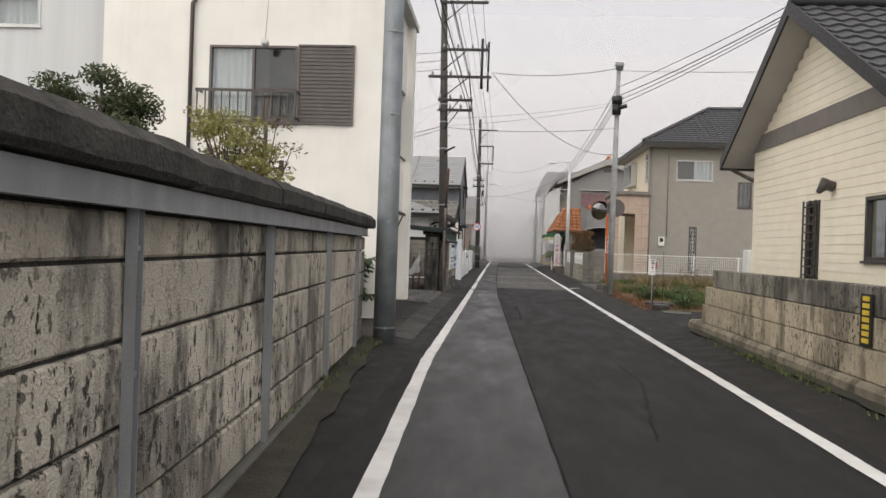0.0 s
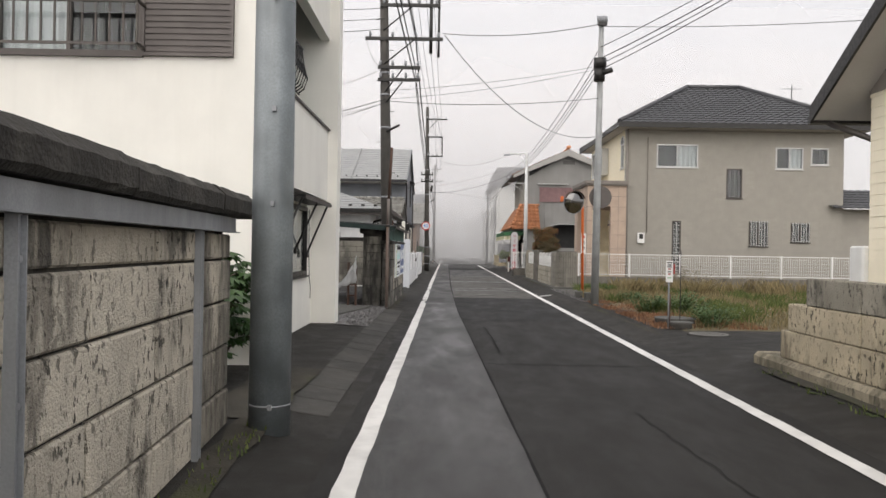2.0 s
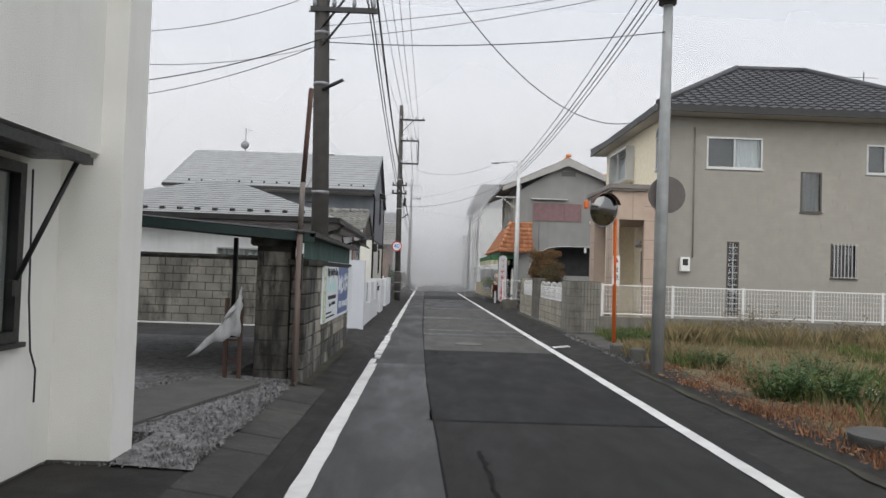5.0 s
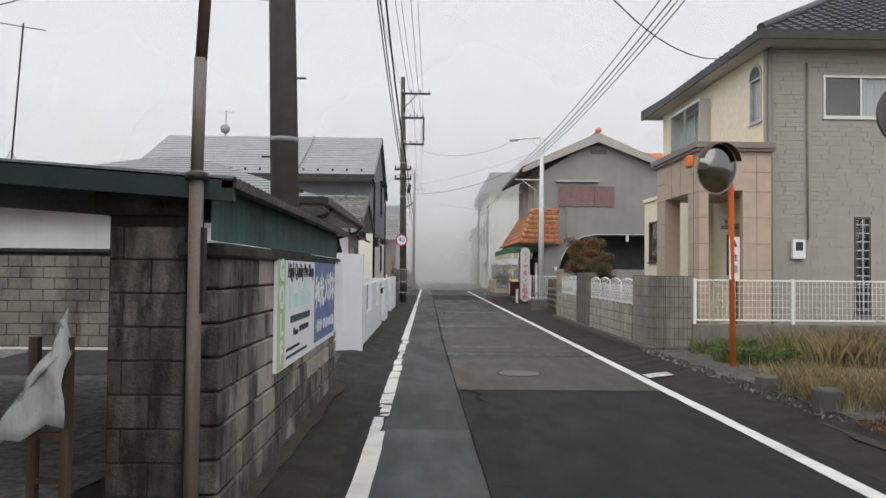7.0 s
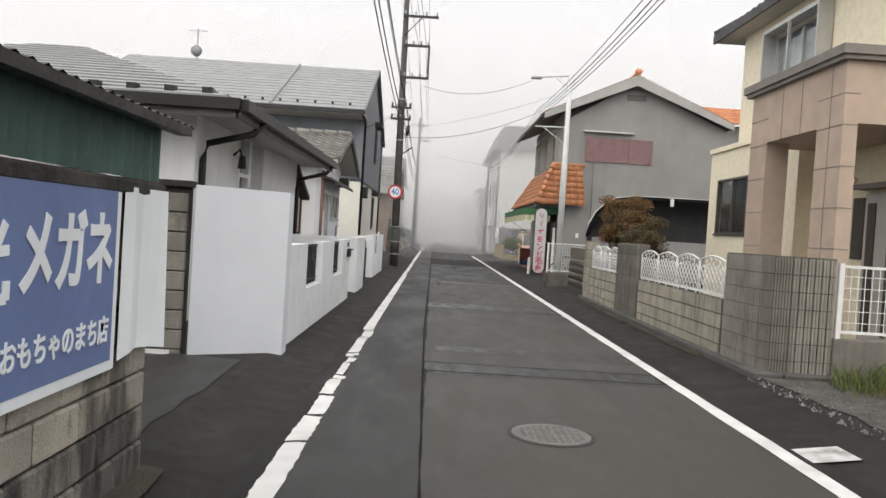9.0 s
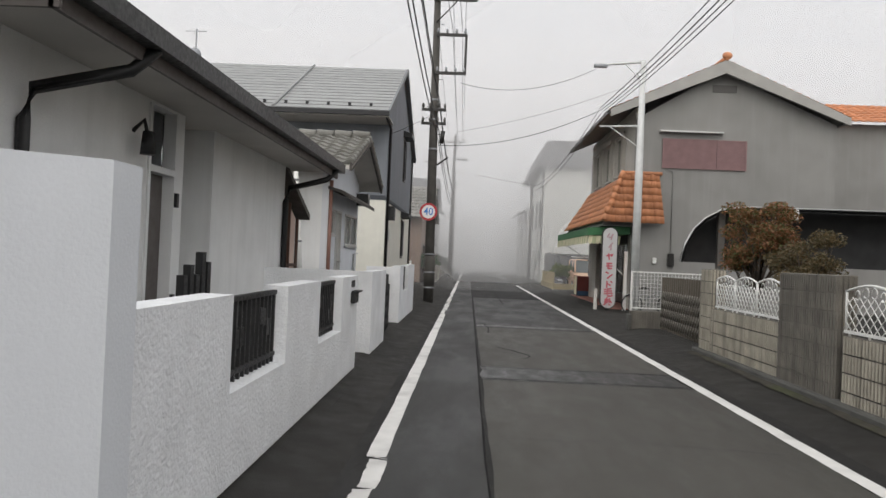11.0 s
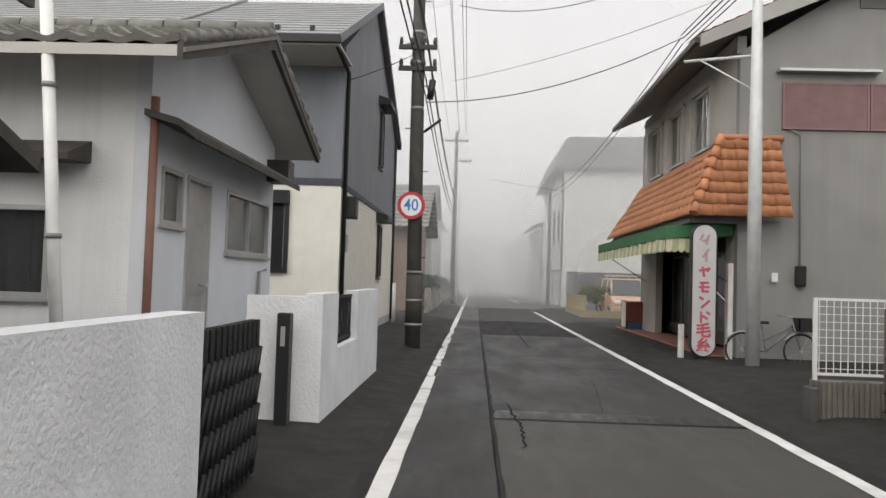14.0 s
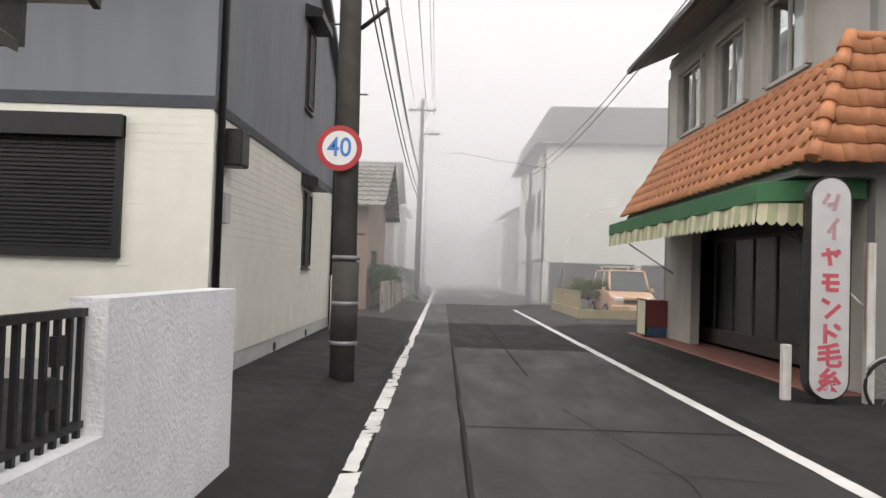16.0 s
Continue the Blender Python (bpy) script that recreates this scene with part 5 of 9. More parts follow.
def traffic_mirror():
    c = Vector((3.85, 30.35, 3.1))
    t = thing("traffic_mirror", (4.25, 30.75, 0), "orange-posted round convex traffic mirror with a rusty hood", "traffic mirror")
    bm = bmesh.new()
    tube(bm, [(4.25, 30.75, 0.1), (4.2, 30.7, 2.9), (4.1, 30.62, 3.35)], [0.045, 0.043, 0.04], 12)
    part("post", bm, ORANGE_PAINT, t)
    aim = Vector((0.42, -1, -0.14)).normalized()
    rot = aim.to_track_quat("Z", "Y").to_matrix().to_4x4()
    bm = bmesh.new()
    rings = 7
    prev = None
    for i in range(rings + 1):
        r = 0.37 * i / rings
        z = 0.10 * (1 - (i / rings) ** 2)
        if i == 0:
            prev = [bm.verts.new((0, 0, z))]
            continue
        ring = [bm.verts.new((r * math.cos(a * math.pi / 16), r * math.sin(a * math.pi / 16), z)) for a in range(32)]
        for a in range(32):
            if len(prev) == 1:
                bm.faces.new((prev[0], ring[a], ring[(a + 1) % 32]))
            else:
                bm.faces.new((prev[a], ring[a], ring[(a + 1) % 32], prev[(a + 1) % 32]))
        prev = ring
    bm.transform(Matrix.Translation(c) @ rot)
    mm = bpy.data.materials.new("mirror_steel")
    mm.use_nodes = True
    b = mm.node_tree.nodes["Principled BSDF"]
    # Base colour darkened to imitate reflections of dark asphalt and houses.
    b.inputs["Base Color"].default_value, b.inputs["Metallic"].default_value, b.inputs["Roughness"].default_value = (0.24, 0.235, 0.23, 1), 1.0, 0.14
    part("mirror", bm, mm, t, "convex mirror face", smooth=True)
    bm = bmesh.new()
    for k in range(22):
        a0, a1 = [radians(20 + 140 * (k + s) / 22) for s in (0, 1)]
        v = [bm.verts.new((0.385 * math.cos(a), 0.385 * math.sin(a), z)) for a, z in ((a0, -0.02), (a1, -0.02), (a1, 0.12), (a0, 0.12))]
        bm.faces.new(v)
    bm.transform(Matrix.Translation(c) @ rot)
    part("hood", bm, RUST, t)
    bm = bmesh.new()
    tube(bm, [(0, 0, -0.09), (0, 0, -0.05), (0, 0, 0.004)], [0.15, 0.33, 0.385], 32)
    bm.transform(Matrix.Translation(c) @ rot)
    part("back", bm, STEEL, t)
    bm = bmesh.new()
    tube(bm, [c - aim * 0.06, Vector((4.15, 30.66, 3.1))], 0.03, 8)
    part("arm", bm, ORANGE_PAINT, t)
    part("clamp", bevelled(boxes((3.42, 3.52, 30.36, 30.5, 3.12, 3.3)), 0.02), ORANGE_PAINT, t)
    p = boxes((4.17, 4.33, 30.69, 30.695, 1.45, 2.1))
    pl = part("warning_plate", p, WHITE_PAINT, t, "white warning plate")
    red = mat("plate_red", (0.5, 0.04, 0.03), 0.5, 0.05, 4, 0, 50)
    ink = mat("plate_ink", (0.02, 0.02, 0.02), 0.6, 0.05, 4, 0, 50)
    face = Euler((radians(90), 0, 0)).to_matrix().to_4x4()
    text_mesh("注", 0.13, ink, Matrix.Translation((4.25, 30.688, 1.78)) @ face, t)
    text_mesh("意", 0.13, ink, Matrix.Translation((4.25, 30.688, 1.6)) @ face, t)
    bm = bmesh.new()
    poly_prism(bm, [(4.25, 2.06), (4.2, 1.95), (4.3, 1.95)], "y", 30.685, 30.69)
    part("arrow", bm, red, t)
    single("base_stone", bevelled(boxes((4.0, 4.55, 30.5, 31.0, -0.05, 0.1)), 0.03), KERB, "flat concrete stone at the foot of the mirror post", "stone")


traffic_mirror()

# marker post in the empty lot
MX = 3.78
t = thing("marker_post", (MX, 19.25, 0), "thin grey post with a small white plate in the weeds", "post")
bm = bmesh.new()
tube(bm, [(MX, 19.25, -0.1), (MX, 19.25, 1.36)], 0.016, 8)
part("post", bm, STEEL, t)
bm = bmesh.new()
tube(bm, [(MX + 0.03, 19.3, -0.1), (MX + 0.03, 19.3, 0.75)], 0.022, 8)
part("stub", bm, RUST, t)
part("plate", boxes((MX - 0.065, MX + 0.065, 19.225, 19.233, 0.97, 1.36)), WHITE_PAINT, t)
PRINT_DARK, PRINT_RED = mat("print_dark", (0.08, 0.08, 0.08), 0.6, 0.2, 20, 0, 50), mat("print_red", (0.4, 0.05, 0.04), 0.6, 0.2, 20, 0, 50)
for z, w_, m_ in ((1.325, 0.1, PRINT_DARK), (1.285, 0.07, PRINT_DARK), (1.25, 0.09, PRINT_DARK), (1.21, 0.05, PRINT_RED), (1.16, 0.06, PRINT_DARK), (1.12, 0.04, PRINT_RED), (1.05, 0.07, mat("print_green", (0.35, 0.55, 0.38), 0.6, 0.2, 20, 0, 50))):
    part("print", boxes((MX - w_ / 2, MX + w_ / 2, 19.221, 19.224, z - 0.012, z + 0.01)), m_, t)
part("ribbon", bevelled(boxes((MX + 0.075, MX + 0.1, 19.22, 19.25, 1.12, 1.3)), 0.005), PRINT_RED, t)
bm = bmesh.new()
tube(bm, [(4.16, 19.8, -0.1), (4.16, 19.8, 1.55)], 0.008, 6)
single("thin_stake", bm, DARK_METAL, "thin dark metal stake in the weeds", "stake")
for x, y, s in ((4.95, 21.1, 0.18), (3.95, 24.1, 0.16), (5.2, 30.3, 0.15), (5.0, 28.9, 0.12)):
    bm = bmesh.new()
    bmesh.ops.create_icosphere(bm, subdivisions=2, radius=s, matrix=Matrix.Translation((x, y, 0.03)) @ Matrix.Diagonal((1.2, 0.8, 0.6, 1)))
    rr = random.Random(int(x * 100))
    for v in bm.verts:
        v.co += Vector((rr.uniform(-1, 1), rr.uniform(-1, 1), rr.uniform(-1, 1))) * s * 0.1
    single("stone", bm, KERB, "rough grey stone lying in the weeds", "stone", "stones in the weeds")
for x, y, w_, h_ in ((3.72, 28.4, 0.22, 0.3), (3.78, 27.1, 0.24, 0.34)):
    bm = bevelled(boxes((x - w_ / 2, x + w_ / 2, y - 0.1, y + 0.1, 0.0, h_)), 0.025)
    single("concrete_stub", bm, KERB, "squat weathered concrete stub in the weeds", "stone", "stones in the weeds")
t = thing("planter_tub", (4.2, 20.25, 0), "low round grey tub sunk in the weeds", "tub")
for x, y, r in ((4.2, 20.25, 0.38), (4.02, 19.35, 0.22)):
    if r < 0.3:
        t = thing("planter_tub", (x, y, 0), "small round grey tub sunk in the weeds", "tub")
    bm = bmesh.new()
    tube(bm, [(x, y, -0.05), (x, y, 0.2), (x, y, 0.24)], [r, r, r + 0.02], 20)
    part("tub", bm, KERB, t)

# street lamp by the shop
t = thing("street_lamp", (4.62, 53.1, 0), "white steel street lamp with a slim arm", "street lamp")
bm = bmesh.new()
tube(bm, [(4.62, 53.1, -0.1), (4.62, 53.1, 4.0), (4.62, 53.1, 7.6)], [0.12, 0.115, 0.075], 16)
part("pole", bm, POLE_LIGHT, t)
bm = bmesh.new()
tube(bm, [(4.62, 53.1, 7.55), (3.35, 53.3, 7.48)], 0.035, 8)
tube(bm, [(4.62, 53.1, 7.0), (4.1, 53.18, 7.5)], 0.018, 6)
part("arm", bm, POLE_LIGHT, t)
bm = bmesh.new()
tube(bm, [(4.62, 53.1, 5.65), (3.55, 53.9, 5.75)], 0.03, 6)
tube(bm, [(4.62, 53.1, 5.0), (3.8, 53.7, 5.72)], 0.018, 6)
part("arm", bm, POLE_LIGHT, t)
bm = boxes((3.2, 3.6, 53.22, 53.36, 7.4, 7.5))
part("lamp_head", bevelled(bm, 0.02), STEEL, t)



# ---- right: stone wall and cream house ----
rw = thing("stone_wall", (3.95, 5, 0), "low garden wall of warm pitted stone, dark with damp on top", "wall", kind="structure")
part("footing", bevelled(boxes((3.7, 4.08, -9, 15.2, -0.1, 0.26)), 0.05), OYA_FOOT, rw)
part("core", boxes((3.86, 4.0, -9, 13.85, 0.2, 1.16)), COPING, rw)
rs = thing("text_sign", (3.78, 8.2, 0.6), "narrow black sign with a column of yellow characters on the wall", "sign")
part("board", boxes((3.775, 3.79, 8.05, 8.3, 0.62, 1.16)), BLACK_IRON, rs)
bm = bmesh.new()
for i in range(7):
    box(bm, 3.771, 3.775, 8.1, 8.25, 1.085 - i * 0.072, 1.085 - i * 0.072 + 0.05)
part("characters", bm, mat("sign_yellow", (0.7, 0.5, 0.05), 0.6, 0.1, 4, 0, 50), rs)


def gable_house():
    X = 4.4
    h = thing("house", (7, 11, 0), "cream clapboard house with a dark tiled gable roof", "house")
    YA, YB, ZE, YP, ZP = 8.45, 13.75, 3.15, 11.1, 4.86
    bm = bmesh.new()
    slab(bm, "x", X, X + 0.15, YA, YB, 0, ZE + 0.15, [(8.6, 9.6, 1.5, 2.27), (10.95, 11.4, 1.2, 2.32)])
    poly_prism(bm, [(YA, ZE + 0.15), (YB, ZE + 0.15), (YP, ZP)], "x", X, X + 0.15)
    part("core_wall", bm, SIDING, h)
    part("end_wall", boxes((X, 12, YB - 0.15, YB, 0, ZE + 0.15)), SIDING, h)
    part("end_wall", boxes((X, 12, YA, YA + 0.15, 0, ZE + 0.15)), SIDING, h)
    part("room", boxes((X + 0.5, 11.9, YA + 0.2, YB - 0.2, 0, ZE)), ROOM_SHADE, h)
    # clapboards, one by one
    z, i = 0.5, 0
    while z < ZP - 0.2:
        a, b = YA, YB
        if z > ZE:
            f = (ZP - z) / (ZP - ZE - 0.15)
            a, b = YP - (YP - YA) * f + 0.05, YP + (YB - YP) * f - 0.05
        spans = [(a, b)]
        for w0, w1, u0, u1 in ((8.57, 9.63, 1.46, 2.3), (10.92, 11.43, 1.16, 2.35)):
            if z + 0.11 > u0 and z < u1:
                spans = [s for p, q in spans for s in ((p, min(q, w0)), (max(p, w1), q)) if s[1] - s[0] > 0.03]
        for p, q in spans:
            if q - p > 0.1:
                bm = bmesh.new()
                poly_prism(bm, [(X - 0.012, z), (X + 0.002, z), (X + 0.002, z + 0.118), (X - 0.007, z + 0.118)], "y", p, q)
                part("clapboard", bm, SIDING, h)
        z += 0.12
    part("band_board", boxes((X - 0.03, X - 0.02, YA, YB, ZE + 0.15, ZE + 0.42)), TRIM_BROWN, h, "taupe band board under the gable")
    # roof: two slopes with rakes
    slope = (ZP + 0.2 - 3.22) / (14.17 - YP)
    ov = X - 0.45
    for s in (1, -1):
        ye = YP + s * 3.07
        bm = bmesh.new()
        poly_prism(bm, [(YP, ZP + 0.17), (ye, 3.2), (ye, 3.08), (YP, ZP + 0.05)], "x", ov, 12.4)
        part("roof_deck", bm, SOFFIT, h)
        bm = bmesh.new()
        poly_prism(bm, [(YP, ZP + 0.25), (ye + s * 0.03, 3.24), (ye + s * 0.03, 3.05), (YP, ZP + 0.05)], "x", ov - 0.03, ov)
        part("bargeboard", bm, DARK_METAL, h)
        c = [(ov, ye, 3.2), (12.4, ye, 3.2), (12.4, YP, ZP + 0.17), (ov, YP, ZP + 0.17)]
        wavy_roof(h, TILE_GREY, c, 13, 0.27, 0.03, 0.03)
        bm = boxes((ov, 12.4, ye - 0.06 + s * 0.08, ye + 0.06 + s * 0.08, 3.05, 3.14))
        part("gutter", bm, DARK_METAL, h)
    bm = bmesh.new()
    tube(bm, [(ov, YP, ZP + 0.27), (12.4, YP, ZP + 0.27)], 0.09, 10)
    part("ridge", bm, TILE_GREY, h)
    bm = bmesh.new()
    tube(bm, [(ov + 0.2, 14.2, 3.05), (X - 0.02, 13.85, 2.85), (X + 0.32, 13.8, 2.7), (X + 0.36, 13.8, 0.1)], 0.035, 8)
    part("downpipe", bm, BRONZE, h)
    window(h, "x", X, -1, 8.6, 9.6, 1.5, 2.27, BRONZE, 1, CURTAIN)
    w = window(h, "x", X, -1, 10.95, 11.4, 1.2, 2.32, BRONZE, 0, ROOM_SHADE)
    bm = bmesh.new()
    for i in range(9):
        box(bm, X - 0.07, X - 0.05, 10.95, 11.4, 1.26 + i * 0.12, 1.28 + i * 0.12)
    for y in (10.95, 11.16, 11.38):
        box(bm, X - 0.07, X - 0.05, y, y + 0.02, 1.2, 2.32)
    part("grille", bm, BRONZE, w)
    bm = bmesh.new()
    tube(bm, [(X - 0.02, 10.5, 2.46), (X - 0.14, 10.5, 2.5), (X - 0.22, 10.5, 2.38)], [0.07, 0.09, 0.03], 10)
    part("vent_hood", bm, BRONZE, h)
    part("meter_box", bevelled(boxes((X - 0.07, X + 0.27, 13.757, 14.05, 1.15, 1.62)), 0.02), WHITE_PAINT, h, "white meter box")


gable_house()


# ---- right: two-storey tiled house ----
def grey_house():
    h = thing("house", (10.5, 38, 0), "grey-beige tiled two-storey house with a hipped tile roof and tan porch", "house")
    Y, X0, X1, YB, ZT = 34.65, 6.52, 14.85, 41.6, 6.2
    holes = [(7.7, 9.28, 4.78, 5.66), (10.38, 10.98, 3.63, 4.76), (12.25, 13.3, 4.77, 5.6), (13.6, 14.27, 4.95, 5.6), (8.33, 8.67, 0.73, 2.73), (11.27, 12.0, 1.8, 2.77), (12.87, 13.6, 1.98, 2.73)]
    bm = bmesh.new()
    slab(bm, "y", Y, Y + 0.15, X0, X1, 0.0, ZT, holes)
    part("front_wall", bm, TILE_WALL, h)
    bm = bmesh.new()
    side_holes = [(37.85, 39.95, 4.88, 5.78), (34.87, 35.45, 4.75, 5.7)]
    slab(bm, "x", X0, X0 + 0.15, Y + 0.15, YB, 0, ZT, side_holes)
    part("street_wall", bm, TILE_CREAM, h, "cream tiled wall")
    part("room", boxes((X0 + 0.6, X1 - 0.2, Y + 0.5, YB - 0.2, 0, ZT)), ROOM_SHADE, h)
    part("side_wall", boxes((X1 - 0.15, X1, Y + 0.15, YB, 0, ZT), (X0 + 0.15, X1 - 0.15, YB - 0.15, YB, 0, ZT)), TILE_WALL, h)
    part("plinth", boxes((X0 - 0.02, X1 + 0.02, Y - 0.02, Y + 0.2, -0.1, 0.45)), PLINTH, h)
    # long wall tiles in courses, proud of the wall
    z, i = 0.5, 0
    bm = bmesh.new()
    rng = random.Random(11)
    while z < ZT - 0.05:
        x = X0 + rng.uniform(-0.4, 0)
        while x < X1:
            e = x + 0.455
            a, b = max(x, X0), min(e - 0.008, X1)
            if b - a > 0.04 and not any(a < hh[1] + 0.03 and b > hh[0] - 0.03 and z < hh[3] + 0.03 and z + 0.09 > hh[2] - 0.03 for hh in holes):
                d = rng.uniform(0.008, 0.013)
                box(bm, a, b, Y - d, Y + 0.002, z, z + 0.088)
            x = e
        z += 0.095
    tagged(part("wall_tiles", bm, TILE_WALL, h), kind="stuff")
    for hh, m, bars, bh in ((holes[0], ALU, 1, CURTAIN), (holes[1], BRONZE, 0, ROOM_SHADE), (holes[2], ALU, 1, CURTAIN), (holes[3], ALU, 0, ROOM_SHADE), (holes[4], BRONZE, 0, ROOM_SHADE), (holes[5], BRONZE, 1, ROOM_SHADE), (holes[6], BRONZE, 1, ROOM_SHADE)):
        w = window(h, "y", Y, -1, *hh, m, bars, bh, half=1 if bars and bh is CURTAIN else 0)
        if hh is holes[4]:
            g = bmesh.new()
            for k in range(11):
                box(g, hh[0] + 0.04, hh[1] - 0.04, Y - 0.03, Y - 0.012, hh[2] + 0.08 + k * 0.175, hh[2] + 0.1 + k * 0.175)
            box(g, 8.49, 8.51, Y - 0.03, Y - 0.012, hh[2] + 0.05, hh[3] - 0.05)
            part("grille", g, ALU, w)
        if hh in (holes[5], holes[6]):
            g = bmesh.new()
            for k in range(7):
                u = hh[0] + 0.06 + k * (hh[1] - hh[0] - 0.12) / 6
                box(g, u - 0.01, u + 0.01, Y - 0.09, Y - 0.07, hh[2], hh[3])
            box(g, hh[0], hh[1], Y - 0.09, Y - 0.07, hh[2] + 0.02, hh[2] + 0.04)
            box(g, hh[0], hh[1], Y - 0.09, Y - 0.07, hh[3] - 0.04, hh[3] - 0.02)
            for u in (hh[0], hh[1] - 0.02):
                box(g, u, u + 0.02, Y - 0.09, Y, hh[2] + 0.02, hh[2] + 0.04)
            part("grille", g, ALU, w)
    w = window(h, "x", X0, -1, 37.85, 39.95, 4.88, 5.78, ALU, 1)
    for b_ in ((X0 - 0.28, X0 - 0.02, 37.78, 40.02, 4.76, 4.85), (X0 - 0.28, X0 - 0.02, 37.78, 40.02, 5.81, 5.88), (X0 - 0.28, X0 - 0.02, 37.78, 37.83, 4.85, 5.81), (X0 - 0.28, X0 - 0.02, 39.97, 40.02, 4.85, 5.81), (X0 - 0.28, X0 - 0.23, 38.88, 38.93, 4.85, 5.81)):
        part("window_box", boxes(b_), ALU, w)
    w = window(h, "x", X0, -1, 34.87, 35.45, 4.75, 5.7, ALU, 0)
    bm = bmesh.new()
    poly_prism(bm, [(35.16 - 0.31 * math.cos(math.pi * k / 12), 5.7 + 0.31 * math.sin(math.pi * k / 12)) for k in range(13)], "x", X0 - 0.03, X0)
    part("arch", bm, ALU, w)
    bm = bmesh.new()
    poly_prism(bm, [(35.16 - 0.25 * math.cos(math.pi * k / 12), 5.7 + 0.25 * math.sin(math.pi * k / 12)) for k in range(13)], "x", X0 - 0.036, X0 - 0.03)
    part("arch_pane", bm, GLASS_DIM, w)
    part("meter", boxes((7.0, 7.25, Y - 0.14, Y - 0.02, 1.86, 2.25)), WHITE_PAINT, h, "white meter cabinet")
    part("meter_dial", boxes((7.05, 7.2, Y - 0.146, Y - 0.141, 2.02, 2.2)), DARK_METAL, h)
    bm = bmesh.new()
    tube(bm, [(X0 + 0.05, Y - 0.06, ZT), (X0 + 0.05, Y - 0.06, 0)], 0.045, 8)
    part("downpipe", bm, TRIM_BROWN, h)
    bm = bmesh.new()
    tube(bm, [(7.35, Y - 0.05, 5.9), (7.35, Y - 0.05, 2.25)], 0.02, 6)
    part("service_cable", bm, TRIM_BROWN, h)
    # hipped roof
    e0, e1, f0, f1, ze, zr = 6.1, 15.65, 33.95, 42.3, 6.35, 8.55
    ra, rb = (9.9, 38.1, zr), (12.1, 38.1, zr)
    faces = [((e0, f0, ze), (e1, f0, ze), rb, ra), ((e1, f1, ze), (e0, f1, ze), ra, rb), ((e0, f1, ze), (e0, f0, ze), ra, ra), ((e1, f0, ze), (e1, f1, ze), rb, rb)]
    for k, c in enumerate(faces):
        wavy_roof(h, TILE_GREY, c, 17, 0.3, 0.035, 0.035, 5)
    bm = bmesh.new()
    for a, b in (((e0, f0, ze), ra), ((e0, f1, ze), ra), ((e1, f0, ze), rb), ((e1, f1, ze), rb), (ra, rb)):
        tube(bm, [Vector(a) + Vector((0, 0, 0.06)), Vector(b) + Vector((0, 0, 0.08))], 0.09, 8)
    part("ridge", bm, TILE_GREY, h)
    part("soffit", boxes((e0, e1, f0, f1, ze - 0.14, ze - 0.1)), SOFFIT, h)
    part("fascia", boxes((e0 - 0.05, e1 + 0.05, f0 - 0.06, f0, ze - 0.16, ze + 0.02), (e0 - 0.05, e0, f0, f1, ze - 0.16, ze + 0.02)), DARK_METAL, h)
    # porch of tan tiles
    po = part("porch", boxes((5.05, X0, 34.45, 37.3, 3.23, 4.02)), PORCH_TILE, h, "tan tiled entrance porch")
    for b_ in ((5.05, 5.24, 34.45, 35.12, 0, 3.23), (5.05, 5.4, 36.68, 37.3, 0, 3.23), (5.94, X0, 34.45, 34.63, 0, 3.23)):
        part("porch_pier", boxes(b_), PORCH_TILE, po)
    part("porch_cap", boxes((4.97, X0 + 0.05, 34.36, 37.4, 4.02, 4.08)), TRIM_BROWN, po)
    part("porch_cap", boxes((4.93, X0 + 0.05, 34.32, 37.44, 4.08, 4.2)), TRIM_BROWN, po)
    for z in (0.55, 1.08, 1.61, 2.14, 2.67, 3.2, 3.6):
        part("tile_joint", boxes((5.044, 5.05, 34.44, 35.13, z, z + 0.012)), TRIM_BROWN, po)
        part("tile_joint", boxes((5.044, 5.05, 36.67, 37.3, z, z + 0.012)), TRIM_BROWN, po)
        part("tile_joint", boxes((5.04, 5.245, 34.444, 34.45, z, z + 0.012)), TRIM_BROWN, po)
        part("tile_joint", boxes((5.935, X0, 34.444, 34.45, z, z + 0.012)), TRIM_BROWN, po)
    for b_ in ((5.044, 5.05, 34.78, 34.79, 0, 4.0), (5.044, 5.05, 35.6, 35.61, 3.23, 4.0), (5.044, 5.05, 36.2, 36.21, 3.23, 4.0), (6.22, 6.23, 34.444, 34.45, 0, 4.0), (5.6, 5.61, 34.444, 34.45, 3.23, 4.0)):
        part("tile_joint", boxes(b_), TRIM_BROWN, po)
    DOOR = mat("door_pale_grey", (0.42, 0.4, 0.36), 0.6, 0.08, 4, 0.05, 60)
    d = part("front_door", boxes((X0 - 0.06, X0 - 0.02, 34.95, 36.3, 0.2, 2.5)), DOOR, h, "pale grey front door with dark glazed strips")
    for y0_, y1_ in ((35.0, 35.12), (35.35, 35.5), (35.58, 35.66), (36.0, 36.2)):
        part("glazed_strip", boxes((X0 - 0.08, X0 - 0.06, y0_, y1_, 0.4, 2.35)), BRONZE, d)
    part("door_handle", boxes((X0 - 0.12, X0 - 0.09, 35.25, 35.29, 1.0, 1.4)), ALU, d)
    part("door_hood", boxes((X0 - 0.3, X0 - 0.02, 34.9, 36.35, 2.55, 2.62)), TRIM_BROWN, d)
    bm = bmesh.new()
    tube(bm, [(X0 - 0.02, 36.75, 2.75), (X0 - 0.14, 36.7, 2.72)], [0.05, 0.09], 10)
    part("sensor_lamp", bm, WHITE_PAINT, h)
